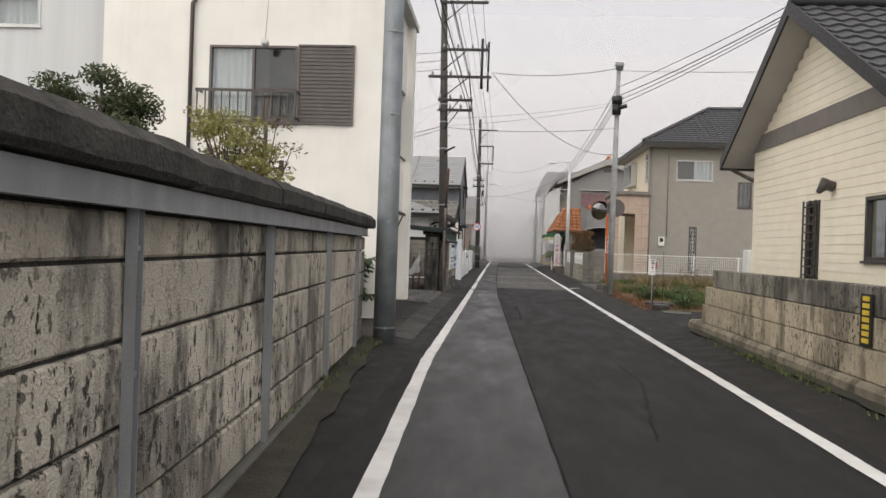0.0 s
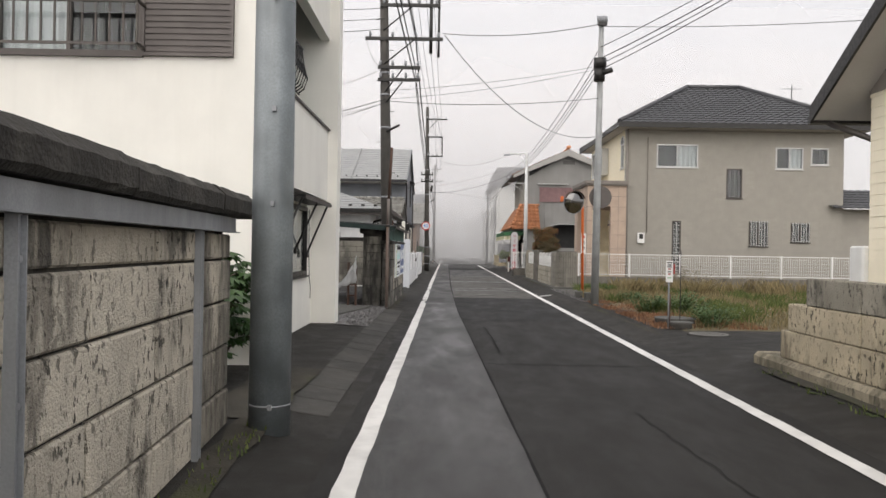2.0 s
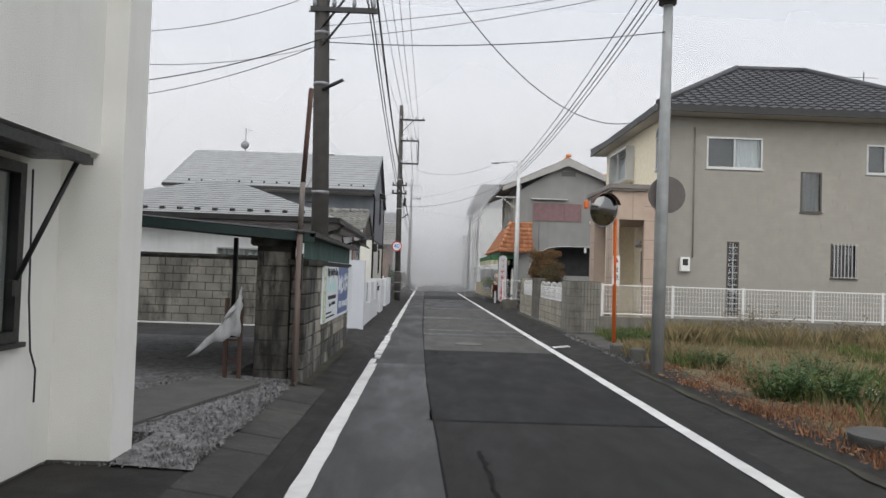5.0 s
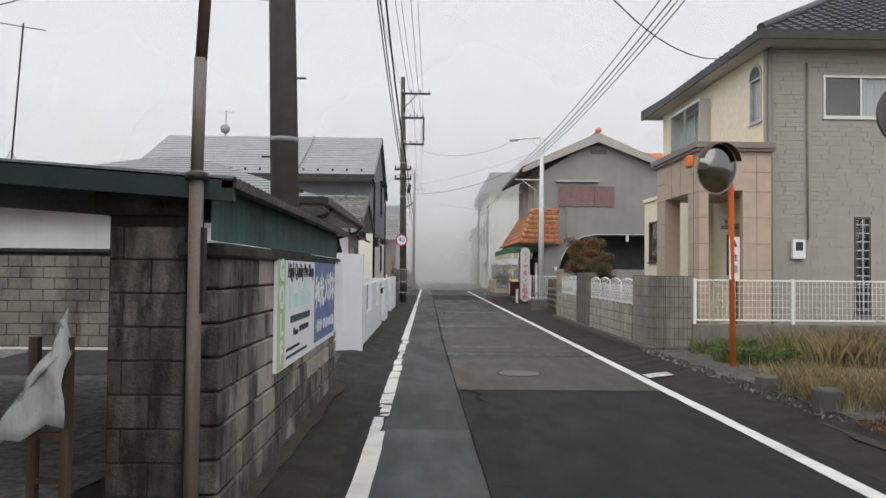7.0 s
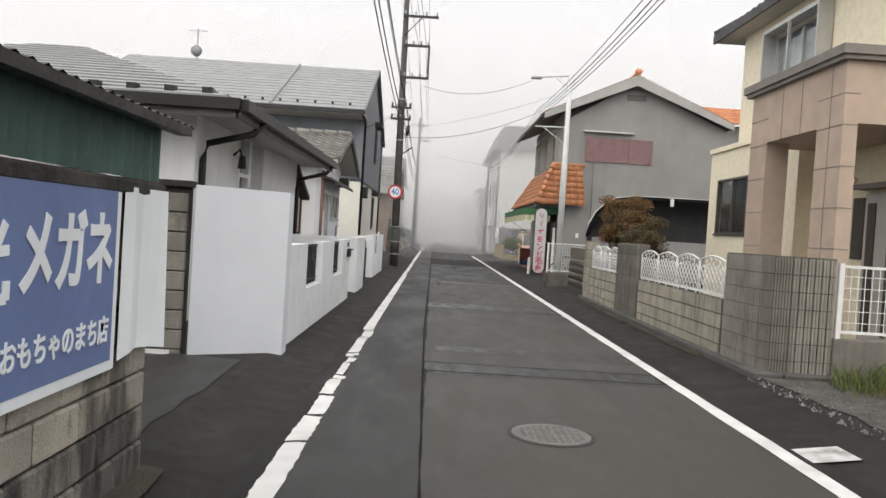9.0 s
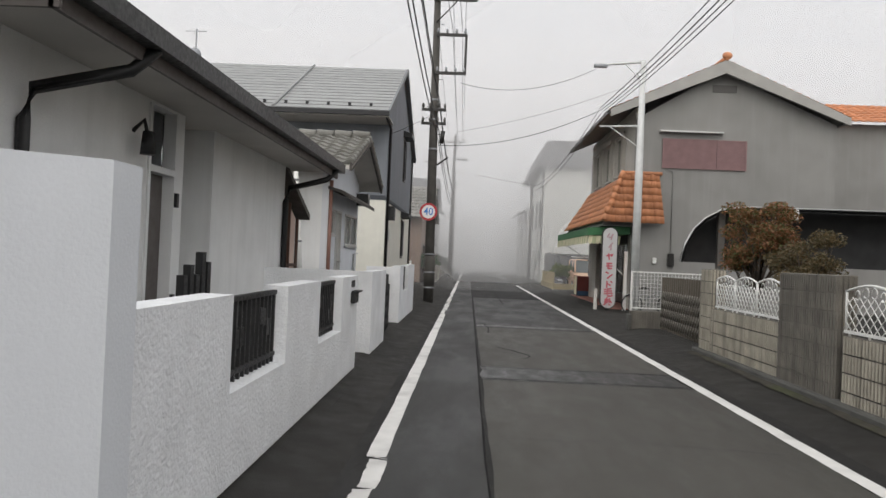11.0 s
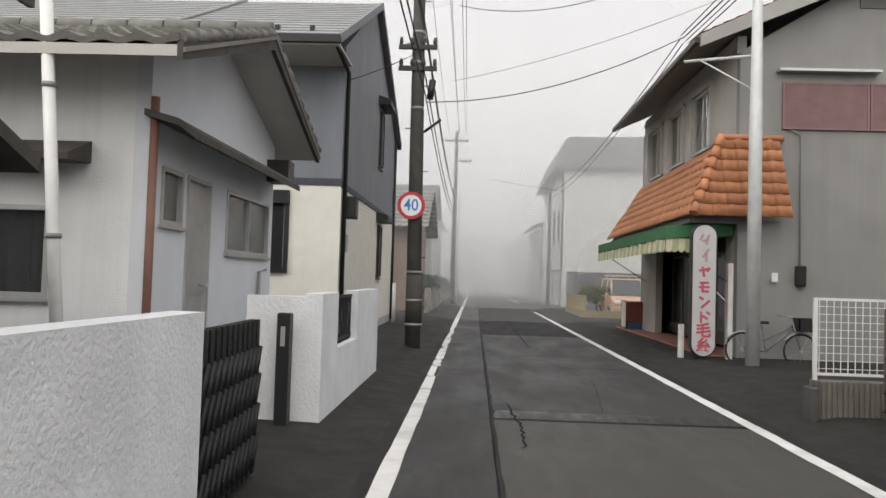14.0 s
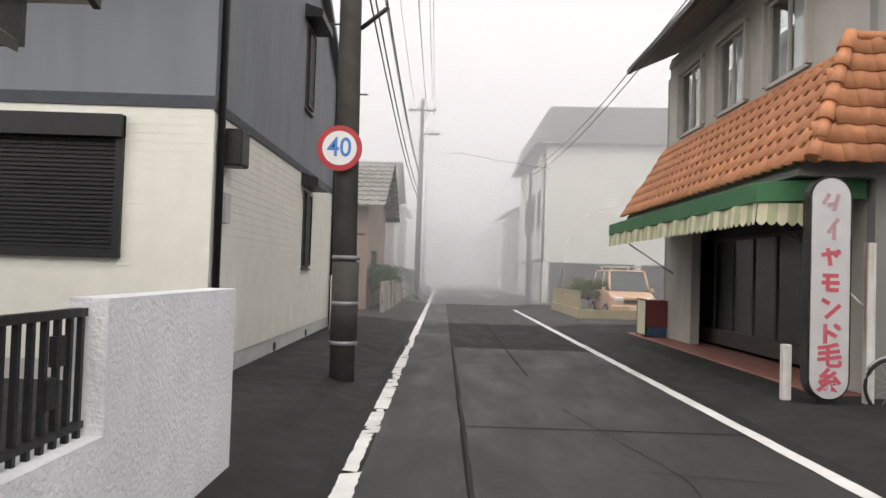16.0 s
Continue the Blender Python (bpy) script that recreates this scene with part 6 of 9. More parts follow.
    part("louvre_window", boxes((X0 - 0.03, X0, 36.4, 36.7, 1.5, 2.45)), BRONZE, h)
    part("porch_floor", boxes((4.9, X0, 34.5, 37.2, -0.05, 0.18)), PLINTH, po)
    # lower cream wing further along
    bm = bmesh.new()
    slab(bm, "x", 6.0, 6.15, 37.6, 41.7, 0, 3.6, [(39.6, 41.2, 1.85, 3.0)])
    box(bm, 6.15, X0, 37.6, 37.75, 0, 3.6)
    box(bm, 5.95, X0, 37.5, 41.7, 3.6, 3.7)
    wg = part("wing_wall", bm, TILE_CREAM, h, "cream tiled wing")
    window(h, "x", 6.0, -1, 39.6, 41.2, 1.85, 3.0, BRONZE, 1, ROOM_SHADE)
    # lean-to wing
    bm = boxes((14.85, 17.5, 34.9, 38, 0, 3.3))
    part("lean_to_wall", bm, TILE_WALL, h)
    wavy_roof(h, TILE_GREY, ((14.3, 34.3, 3.3), (18, 34.3, 3.3), (18, 37, 4.2), (14.3, 37, 4.2)), 7, 0.3, 0.03, 0.03, 5)
    a = bmesh.new()
    tube(a, [(15.2, 40, 7.2), (15.2, 40, 9.2)], 0.02, 6)
    tube(a, [(14.7, 40, 9.0), (15.7, 40, 9.0)], 0.012, 5)
    part("aerial", a, DARK_METAL, h)


grey_house()


def mesh_fence():
    f = thing("mesh_fence", (9, 33.3, 0), "white wire mesh fence on a low block base", "fence")
    part("base_wall", bevelled(boxes((4.5, 18, 33.24, 33.36, -0.1, 0.6)), 0.01), RIBBED_DARK, f)
    for i in range(8):
        x = 4.55 + i * 1.85
        part("post", boxes((x - 0.025, x + 0.025, 33.27, 33.32, 0.55, 1.45)), WHITE_PAINT, f)
    bm = boxes((4.55, 18, 33.28, 33.31, 1.4, 1.43), (4.55, 18, 33.28, 33.31, 0.66, 0.69))
    for i in range(165):
        x = 4.58 + i * 0.081
        box(bm, x, x + 0.007, 33.283, 33.29, 0.68, 1.41)
    for k in range(5):
        box(bm, 4.55, 18, 33.29, 33.297, 0.78 + k * 0.13, 0.787 + k * 0.13)
    tagged(part("wire_mesh", bm, WHITE_PAINT, f), kind="stuff")


mesh_fence()


# ---- right: ribbed block wall with ornamental rails ----
def ribbed_block_mesh(name, ln, ht, th):
    """A split-rib block: pale ribs over ground darkened for groove shade and dirt."""
    bm = bmesh.new()
    box(bm, -th / 2, th / 2, -ln / 2, ln / 2, -ht / 2, ht / 2)
    k = int(ln / 0.06)
    for i in range(k):
        y = -ln / 2 + 0.008 + i * ln / k
        box(bm, -th / 2 - 0.013, -th / 2, y, y + 0.036, -ht / 2 + 0.004, ht / 2 - 0.004)
    me = mesh_of(name, bm, BLOCK_LIGHT)
    me.materials.append(RIBBED_DARK)
    for f in me.polygons[:6]:
        f.material_index = 1
    return me


def ornate_rail(t, x, y0, y1, z0, z1):
    """A white cast rail of arched panels: diamond lattice, scrolls under each arch, little feet."""
    rail = part("ornate_rail", boxes((x - 0.016, x + 0.016, y0, y1, z0 - 0.015, z0 + 0.015)), WHITE_PAINT, t, "white ornamental cast rail")
    k = max(1, round((y1 - y0) / 0.92))
    w = (y1 - y0) / k
    for i in range(k):
        a = y0 + w * i
        top = lambda u: z1 - 0.07 + 0.07 * math.sin(math.pi * u / w)
        bm = bmesh.new()
        tube(bm, [(x, a + w * q / 10, top(w * q / 10)) for q in range(11)], 0.015, 5)
        for u in (0.015, w - 0.015):
            tube(bm, [(x, a + u, z0), (x, a + u, z1 - 0.06)], 0.014, 5)
        n_ = 7
        hgt = z1 - 0.13 - z0
        for s in (-1, 1):
            for q in range(-3, n_ + 1):
                u0, u1 = w * q / n_, w * (q + 3) / n_
                c0, c1 = max(u0, 0.0), min(u1, w)
                if c1 - c0 < 0.04:
                    continue
                za, zb = z0 + hgt * (c0 - u0) / (u1 - u0), z0 + hgt * (c1 - u0) / (u1 - u0)
                if s < 0:
                    c0, c1 = w - c0, w - c1
                tube(bm, [(x, a + c0, za), (x, a + c1, zb)], 0.007, 4)
        for cy, cz, r in ((0.25, -0.105, 0.05), (0.42, -0.075, 0.055), (0.58, -0.075, 0.055), (0.75, -0.105, 0.05)):
            tube(bm, [(x - 0.008, a + w * cy + r * math.cos(q * 0.7), z1 + cz + r * math.sin(q * 0.7)) for q in range(9)], 0.008, 4)
        part("rail_panel", bm, WHITE_PAINT, rail)
        bm = bmesh.new()
        for u in (0.1, 0.5, 0.9):
            tube(bm, [(x, a + w * u, z0), (x, a + w * u, z0 - 0.055)], 0.014, 5)
        part("rail_foot", bm, WHITE_PAINT, rail)
    return rail


bw = thing("ribbed_wall", (3.9, 40, 0), "ribbed grey block garden wall with white ornamental rails", "wall", kind="structure")
part("kerb", bevelled(boxes((3.6, 3.95, 33.2, 43.63, -0.1, 0.18), (3.95, 4.6, 33.16, 33.4, -0.1, 0.18)), 0.02), KERB, bw)
part("core", boxes((3.78, 3.86, 34.5, 38.7, 0.1, 0.86), (3.78, 3.86, 40.2, 42.97, 0.1, 0.86)), COPING, bw)
for y0, y1, m_ in ((38.7, 40.22, RIBBED_DARK), (42.94, 43.53, BLOCK_LIGHT)):
    # The far pier's dark body paints groove shade between its pale ribs.
    pr = part("pier", bevelled(boxes((3.7, 3.92, y0, y1, 0.1, 1.52)), 0.01), RIBBED_DARK, bw)
    k = int((y1 - y0) / 0.06)
    for r in range(7):
        z = 0.14 + r * 0.197
        rb = bmesh.new()
        for i in range(k):
            y = y0 + 0.01 + i * (y1 - y0) / k
            box(rb, 3.686, 3.7, y, y + 0.036, z, z + 0.183)
        tagged(part("rib_course", rb, m_, pr), kind="stuff")
        rb = bmesh.new()
        for i in range(4):
            x = 3.71 + i * 0.053
            box(rb, x, x + 0.034, y0 - 0.014, y0, z, z + 0.183)
        tagged(part("rib_course", rb, m_, pr), kind="stuff")
ornate_rail(bw, 3.76, 34.6, 38.62, 0.92, 1.42)
ornate_rail(bw, 3.76, 40.28, 42.90, 0.92, 1.42)
# rounded corner
bm = bmesh.new()
pts = [(4.5, 33.3), (4.0, 33.3), (3.82, 33.34), (3.74, 33.48), (3.72, 33.9), (3.72, 34.5)]
sm = []
for i in range(len(pts) - 1):
    for k in range(6):
        sm.append((pts[i][0] + (pts[i + 1][0] - pts[i][0]) * k / 6, pts[i][1] + (pts[i + 1][1] - pts[i][1]) * k / 6))
sm.append(pts[-1])
cw = part("corner_core", bmesh.new(), COPING, bw)
bm = bmesh.new()
for j, (a, b) in enumerate(zip(sm, sm[1:])):
    d = Vector((b[0] - a[0], b[1] - a[1])).normalized()
    n_ = Vector((-d.y, d.x))
    p, q = Vector(a) + d * 0.006, Vector(b) - d * 0.006
    for r in range(7):
        z0 = 0.12 + r * 0.195
        for s0, s1 in ((0.0, 0.42), (0.5, 0.92)):
            u, w = p.lerp(q, s0), p.lerp(q, s1)
            base = [u - n_ * 0.1, w - n_ * 0.1, w + n_ * (0.014), u + n_ * (0.014)]
            lo = [bm.verts.new((c.x, c.y, z0)) for c in base]
            hi = [bm.verts.new((c.x, c.y, z0 + 0.183)) for c in base]
            bm.faces.new(hi)
            for k in range(4):
                bm.faces.new((lo[k], lo[(k + 1) % 4], hi[(k + 1) % 4], hi[k]))
bmesh.ops.recalc_face_normals(bm, faces=bm.faces[:])
cw.data = mesh_of("corner_blocks", bm, RIBBED_GREY)
cw.name = "corner_blocks"
bm = bmesh.new()
for a, b in zip(sm, sm[1:]):
    d = Vector((b[0] - a[0], b[1] - a[1])).normalized()
    n_ = Vector((-d.y, d.x))
    q = [Vector(a) - n_ * 0.12, Vector(b) - n_ * 0.12, Vector(b) - n_ * 0.004, Vector(a) - n_ * 0.004]
    lo = [bm.verts.new((c.x, c.y, 0.0)) for c in q]
    hi = [bm.verts.new((c.x, c.y, 1.49)) for c in q]
    bm.faces.new(hi)
    for k in range(4):
        bm.faces.new((lo[k], lo[(k + 1) % 4], hi[(k + 1) % 4], hi[k]))
bmesh.ops.recalc_face_normals(bm, faces=bm.faces[:])
part("corner_backing", bm, FOOTING, bw)


def folding_gate(name, pts, h, m, label, pitch=0.13, bars=0.018, cross=None):
    """An accordion gate along a line of points: uprights and crossing lattice."""
    t = thing(name, (*pts[0], 0), label, "gate")
    a, b = Vector(pts[0]), Vector(pts[1])
    ln = (b - a).length
    d = (b - a).normalized()
    n_ = Vector((d.y, -d.x))
    k = int(ln / pitch)
    for i in range(k + 1):
        p = a + d * (ln * i / k)
        bm = bmesh.new()
        box(bm, p.x - bars, p.x + bars, p.y - bars * 0.9, p.y + bars * 0.9, 0.13, h)
        if i % 4 == 0:
            tube(bm, [(p.x, p.y, 0.06), (p.x, p.y, 0.14)], bars * 0.6, 6)
            tube(bm, [(p.x - 0.014, p.y, 0.035), (p.x + 0.014, p.y, 0.035)], 0.035, 10)
        part("upright", bm, m, t)
    bm = bmesh.new()
    for z in (0.3, 0.5, 0.7, 0.88):
        for i in range(k):
            p, q = a + d * (ln * i / k), a + d * (ln * (i + 1) / k)
            for s, zz in ((1, 0.0), (-1, 0.0)):
                o = n_ * bars * s
                tube(bm, [(p.x + o.x * 1.4, p.y + o.y * 1.4, z - 0.1 * s), (q.x + o.x * 1.4, q.y + o.y * 1.4, z + 0.1 * s)], bars * 0.55, 4)
    part("lattice", bm, cross or m, t)
    return t


folding_gate("folding_gate", ((4.05, 43.73), (4.1, 47.7)), 1.3, mat("gate_bronze", (0.17, 0.15, 0.125), 0.5, 0.15, 5, 0.05, 60, metal=0.4), "bronze folding lattice gate standing across the carport", 0.16, 0.02, mat("gate_lattice", (0.36, 0.34, 0.31), 0.4, 0.15, 5, 0.05, 60, metal=0.5))
t = thing("wire_fence", (3.9, 48, 0), "white wire mesh panel on a short block wall", "fence")
base = part("base_wall", bevelled(boxes((3.42, 5.2, 47.85, 48.0, -0.1, 0.5)), 0.01), RIBBED_DARK, t)
for i in range(30):
    part("rib", boxes((3.43 + i * 0.058, 3.465 + i * 0.058, 47.836, 47.85, 0.02, 0.48)), RIBBED_DARK, base)
part("kerb_stone", bevelled(boxes((3.36, 3.44, 47.8, 48.02, -0.05, 0.42)), 0.01), KERB, base)
bm = boxes((3.42, 3.46, 47.89, 47.93, 0.5, 1.4), (5.16, 5.2, 47.89, 47.93, 0.5, 1.4), (3.42, 5.2, 47.9, 47.92, 1.37, 1.4), (3.42, 5.2, 47.9, 47.92, 0.55, 0.58))
for i in range(22):
    box(bm, 3.48 + i * 0.078, 3.488 + i * 0.078, 47.905, 47.913, 0.55, 1.38)
for i in range(9):
    box(bm, 3.44, 5.18, 47.913, 47.92, 0.62 + i * 0.085, 0.627 + i * 0.085)
part("mesh", bm, WHITE_PAINT, t)

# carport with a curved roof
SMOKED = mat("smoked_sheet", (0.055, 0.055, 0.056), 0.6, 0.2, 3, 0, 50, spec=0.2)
t = thing("carport", (6.5, 47, 0), "bronze carport with a curved dark roof", "carport")
bm = bmesh.new()
prof = [(4.56, 1.67), (4.66, 2.08), (4.84, 2.42), (5.1, 2.68), (5.45, 2.88), (6.0, 2.97), (10.6, 3.0)]
a = [bm.verts.new((x, 48.1, z)) for x, z in prof]
b = [bm.verts.new((x + 0.3, 48.95, z)) for x, z in prof]
for i in range(len(prof) - 1):
    bm.faces.new((a[i], b[i], b[i + 1], a[i + 1]))
o = part("roof_sheet", bm, SMOKED, t, smooth=True)
o.modifiers.new("thick", "SOLIDIFY").thickness = 0.02
for y in (48.08, 48.93):
    bm = bmesh.new()
    tube(bm, [(x + (0.3 if y > 48.5 else 0), y, z + 0.01) for x, z in prof], 0.02 if y < 48.5 else 0.012, 6)
    part("rib", bm, ALU if y < 48.5 else BRONZE, t)
part("post", bevelled(boxes((5.5, 5.66, 48.4, 48.54, 0, 2.9)), 0.01), mat("carport_post", (0.15, 0.14, 0.13), 0.5, 0.15, 5, 0.05, 60, metal=0.4), t)
part("lamp", bevelled(boxes((7.1, 7.2, 48.02, 48.12, 2.72, 2.96)), 0.02), WHITE_PAINT, t, "small white lamp")
# Added sheet in the roof's profile; its dark colour imitates shade under the roof.
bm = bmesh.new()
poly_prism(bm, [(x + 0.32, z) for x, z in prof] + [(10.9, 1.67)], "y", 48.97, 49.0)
part("back_screen", bm, SMOKED, t, "added dark sheet for the shade under the carport roof")


# ---- right: the wool shop ----
PALE_BLIND = mat("pale_blind", (0.75, 0.73, 0.68), 0.9, 0.08, 4, 0.05, 50)
# Street walls and window trim get a lighter tone than the gable.
SHOP_STREET = mat("shop_street_pale", (0.46, 0.44, 0.4), 0.9, 0.1, 1.5, 0.3, 80, streak=0.2, streak_col=(0.32, 0.31, 0.285))
BARGE = mat("barge_mortar", (0.36, 0.35, 0.33), 0.9, 0.1, 2, 0.1, 60)
def shop():
    h = thing("shop", (8, 58, 0), "grey mortar shop house with an orange tiled skirt roof", "house")
    Y, X0, X1, YB = 54.5, 4.8, 10.98, 63.0
    ZE, XP, ZP = 6.1, 7.38, 7.72
    holes = [(5.62, 8.2, 4.62, 5.55)]
    bm = bmesh.new()
    slab(bm, "y", Y, Y + 0.18, X0, X1, 0, ZE, holes)
    poly_prism(bm, [(X0, ZE), (X1, ZE), (X1, ZE + 0.05), (XP, ZP), (X0, ZE + 0.05)], "y", Y, Y + 0.18)
    part("gable_wall", bm, SHOP_GREY, h)
    bm = bmesh.new()
    wins = [(55.4, 56.5), (57.2, 58.4), (59.4, 60.8)]
    ww = [(a, b, 4.58, 5.92) for a, b in ((56.2, 57.6), (58.45, 59.8), (60.65, 62.1))]
    slab(bm, "x", X0, X0 + 0.18, Y + 0.18, YB, 2.9, ZE + 0.42, ww)
    slab(bm, "x", X0, X0 + 0.18, 61.2, YB, 0.15, 2.9)
    box(bm, X0, X0 + 0.3, Y + 0.18, 55.2, 0.15, 2.9)
    part("street_wall", bm, SHOP_STREET, h)
    part("band_course", boxes((X0 - 0.03, X0, Y + 0.2, YB, 6.3, 6.42)), SHOP_STREET, h)
    part("room", boxes((X0 + 0.9, X1 - 0.1, Y + 0.5, YB - 0.1, 0, ZE - 0.1)), ROOM_SHADE, h)
    part("back_wall", boxes((X0, X1, YB, YB + 0.15, 0, ZE), (X1 - 0.15, X1, Y + 0.18, YB, 0, ZE)), SHOP_GREY, h)
    for a, b, c, d in ww:
        w = window(h, "x", X0, -1, a, b, c, d, SHOP_STREET, 1, PALE_BLIND, 0.07, half=-1)
        bm = bmesh.new()
        k = 10
        ring = [((a + b) / 2 - (b - a) / 2 * 1.12 * math.cos(math.pi * i / k), d + 0.02 + 0.16 * math.sin(math.pi * i / k)) for i in range(k + 1)]
        poly_prism(bm, [(u, v) for u, v in ring], "x", X0 - 0.08, X0)
        box(bm, X0 - 0.1, X0, a - 0.08, a, c, d)
        box(bm, X0 - 0.1, X0, b, b + 0.08, c, d)
        part("surround", bm, SHOP_STREET, w)
    # gable window with shutters
    w = louvre(h, "y", Y, -1, 5.62, 7.28, 4.62, 5.55, SHUTTER_RED, 0.045)
    louvre(h, "y", Y, -1, 7.3, 8.22, 4.62, 5.55, SHUTTER_RED, 0.045)
    part("hood", boxes((5.5, 7.45, Y - 0.2, Y, 5.74, 5.79)), ALU, w)
    v = boxes((7.1, 7.85, Y - 0.03, Y, 7.05, 7.28))
    part("gable_vent", v, mat("vent_grey", (0.13, 0.125, 0.12), 0.8, 0.1, 4, 0, 50), h)
    # main roof, gable to the south
    for s, xe in ((-1, 3.9), (1, 11.2)):
        zz = 6.33 if s < 0 else 6.3
        bm = bmesh.new()
        poly_prism(bm, [(XP, 7.94), (xe, zz), (xe, zz - 0.12), (XP, 7.8)], "y", 54.14, 63.0)
        part("roof_deck", bm, SOFFIT_DARK, h)
        c = [(xe, 54.08, zz), (xe, 63.05, zz), (XP, 63.05, 7.94), (XP, 54.08, 7.94)]
        wavy_roof(h, TILE_ORANGE, c, 15, 0.28, 0.03, 0.03, 5)
        bm = bmesh.new()
        poly_prism(bm, [(XP, 7.98), (xe, zz + 0.02), (xe, zz - 0.22), (XP, 7.56)], "y", 54.06, 54.14)
        part("bargeboard", bm, BARGE, h)
        part("gutter", boxes((xe - 0.1, xe - 0.004, 54.1, 63.05, zz - 0.14, zz - 0.04)), DARK_METAL, h)
    bm = bmesh.new()
    tube(bm, [(XP, 54.02, 8.04), (XP, 63.05, 8.04)], 0.085, 10)
    bmesh.ops.create_icosphere(bm, subdivisions=2, radius=0.12, matrix=Matrix.Translation((XP, 54.06, 8.1)) @ Matrix.Diagonal((1.3, 0.7, 1, 1)))
    part("ridge", bm, TILE_ORANGE, h)
    # orange side roof behind
    wavy_roof(h, TILE_ORANGE, ((9.5, 57.5, 6.9), (16, 57.5, 6.9), (16, 60, 8.0), (9.5, 60, 8.0)), 9, 0.28, 0.03, 0.03, 4)
    part("wing_wall", boxes((10.98, 16, 58, 62, 0, 6.9)), SHOP_GREY, h)
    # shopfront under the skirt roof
    # Near-black sheet paints the unlit inside behind the shop doors.
    f = part("shopfront", boxes((5.3, 5.36, 55.2, 61.2, 0.2, 2.9)), ROOM_SHADE, h)
    for i in range(7):
        y = 55.3 + i * 0.96
        part("shop_door_frame", boxes((5.24, 5.3, y, y + 0.06, 0.2, 2.3), (5.24, 5.3, y + 0.06, y + 0.96, 2.24, 2.3), (5.24, 5.3, y + 0.06, y + 0.96, 0.2, 0.5)), BRONZE, h)
        p = part("shop_pane", boxes((5.26, 5.266, y + 0.06, y + 0.96, 0.5, 2.24)), GLASS_DIM, h)
    part("step", bevelled(boxes((4.25, 5.3, 54.7, 64.2, -0.05, 0.14)), 0.015), mat("red_step_tile", (0.3, 0.13, 0.1), 0.8, 0.2, 5, 0.2, 50), h, "red tiled step")
    # skirt deck
    bm = bmesh.new()
    poly_prism(bm, [(4.78, 4.36), (3.84, 2.82), (3.84, 2.74), (4.78, 2.74)], "y", 54.42, 62.9)
    part("skirt_deck", bm, SHOP_GREY, h)
    bm = bmesh.new()
    poly_prism(bm, [(4.42, 4.36), (5.62, 4.36), (5.62, 2.8), (3.86, 2.8)], "y", 54.46, 54.5)
    part("skirt_end", bm, SHOP_GREY, h)
    for k in range(7):
        m_ = bmesh.new()
        a_, b_ = Vector((3.82, 54.02, 2.88)), Vector((4.42, 54.4, 4.44))
        tube(m_, [a_.lerp(b_, k / 7), a_.lerp(b_, (k + 1.08) / 7)], [0.105, 0.075], 10)
        part("hip_cap", m_, TILE_ORANGE, h)
    m_ = bmesh.new()
    tube(m_, [(4.75, 54.45, 4.42), (4.75, 62.9, 4.42)], 0.06, 8)
    tube(m_, [(4.42, 54.4, 4.42), (5.62, 54.4, 4.42)], 0.06, 8)
    part("skirt_ridge", m_, TILE_ORANGE, h)
    # fixtures
    part("electric_meter", bevelled(boxes((5.9, 6.08, Y - 0.14, Y, 1.55, 1.95)), 0.02), DARK_METAL, h)
    part("switch_box", boxes((5.45, 5.56, Y - 0.06, Y, 1.62, 1.8)), WHITE_PAINT, h)
    bm = bmesh.new()
    tube(bm, [(5.98, Y - 0.04, 1.95), (5.98, Y - 0.04, 4.5), (5.8, Y - 0.04, 4.6)], 0.018, 6)
    part("conduit", bm, SHOP_GREY, h)
    return h


shop_h = shop()

# awning with a striped valance
GREEN_AWN = mat("awning_green", (0.05, 0.16, 0.07), 0.8, 0.12, 4, 0.1, 60)
STRIPE_A = mat("valance_cream", (0.68, 0.64, 0.46), 0.9, 0.12, 5, 0.1, 60)
STRIPE_B = mat("valance_green", (0.44, 0.46, 0.28), 0.9, 0.12, 5, 0.1, 60)
t = thing("awning", (3.6, 58.5, 2.4), "green shop awning with a scalloped cream valance", "awning")
bm = bmesh.new()
poly_prism(bm, [(3.42, 2.66), (4.75, 2.78), (4.75, 2.5), (3.42, 2.42)], "y", 54.6, 62.8)
part("box", bevelled(bm, 0.01), GREEN_AWN, t)
for side, n_ in (("front", 52), ("end", 8)):
    for par in (0, 1):
        bm = bmesh.new()
        for i in range(n_):
            if i % 2 != par:
                continue
            pts = []
            for k in range(5):
                f = (i + k / 4) / n_
                drop = 2.2 - 0.05 * math.sin(math.pi * k / 4)
                if side == "front":
                    pts.append(((3.44 + 0.02 * math.sin(f * 60), 54.62 + f * 8.16), drop))
                else:
                    pts.append(((3.46 + f * 1.0, 54.64), drop))
            hi = [bm.verts.new((*p, 2.43)) for p, d in pts]
            lo = [bm.verts.new((p[0] - 0.02, p[1], d)) for p, d in pts]
            for k in range(4):
                bm.faces.new((lo[k], lo[k + 1], hi[k + 1], hi[k]))
        tagged(part("valance", bm, STRIPE_B if par else STRIPE_A, t), kind="stuff")
for y in (55.0, 62.4):
    bm = bmesh.new()
    tube(bm, [(3.5, y, 2.4), (4.78, y, 1.6)], 0.015, 6)
    part("strut", bm, DARK_METAL, t)


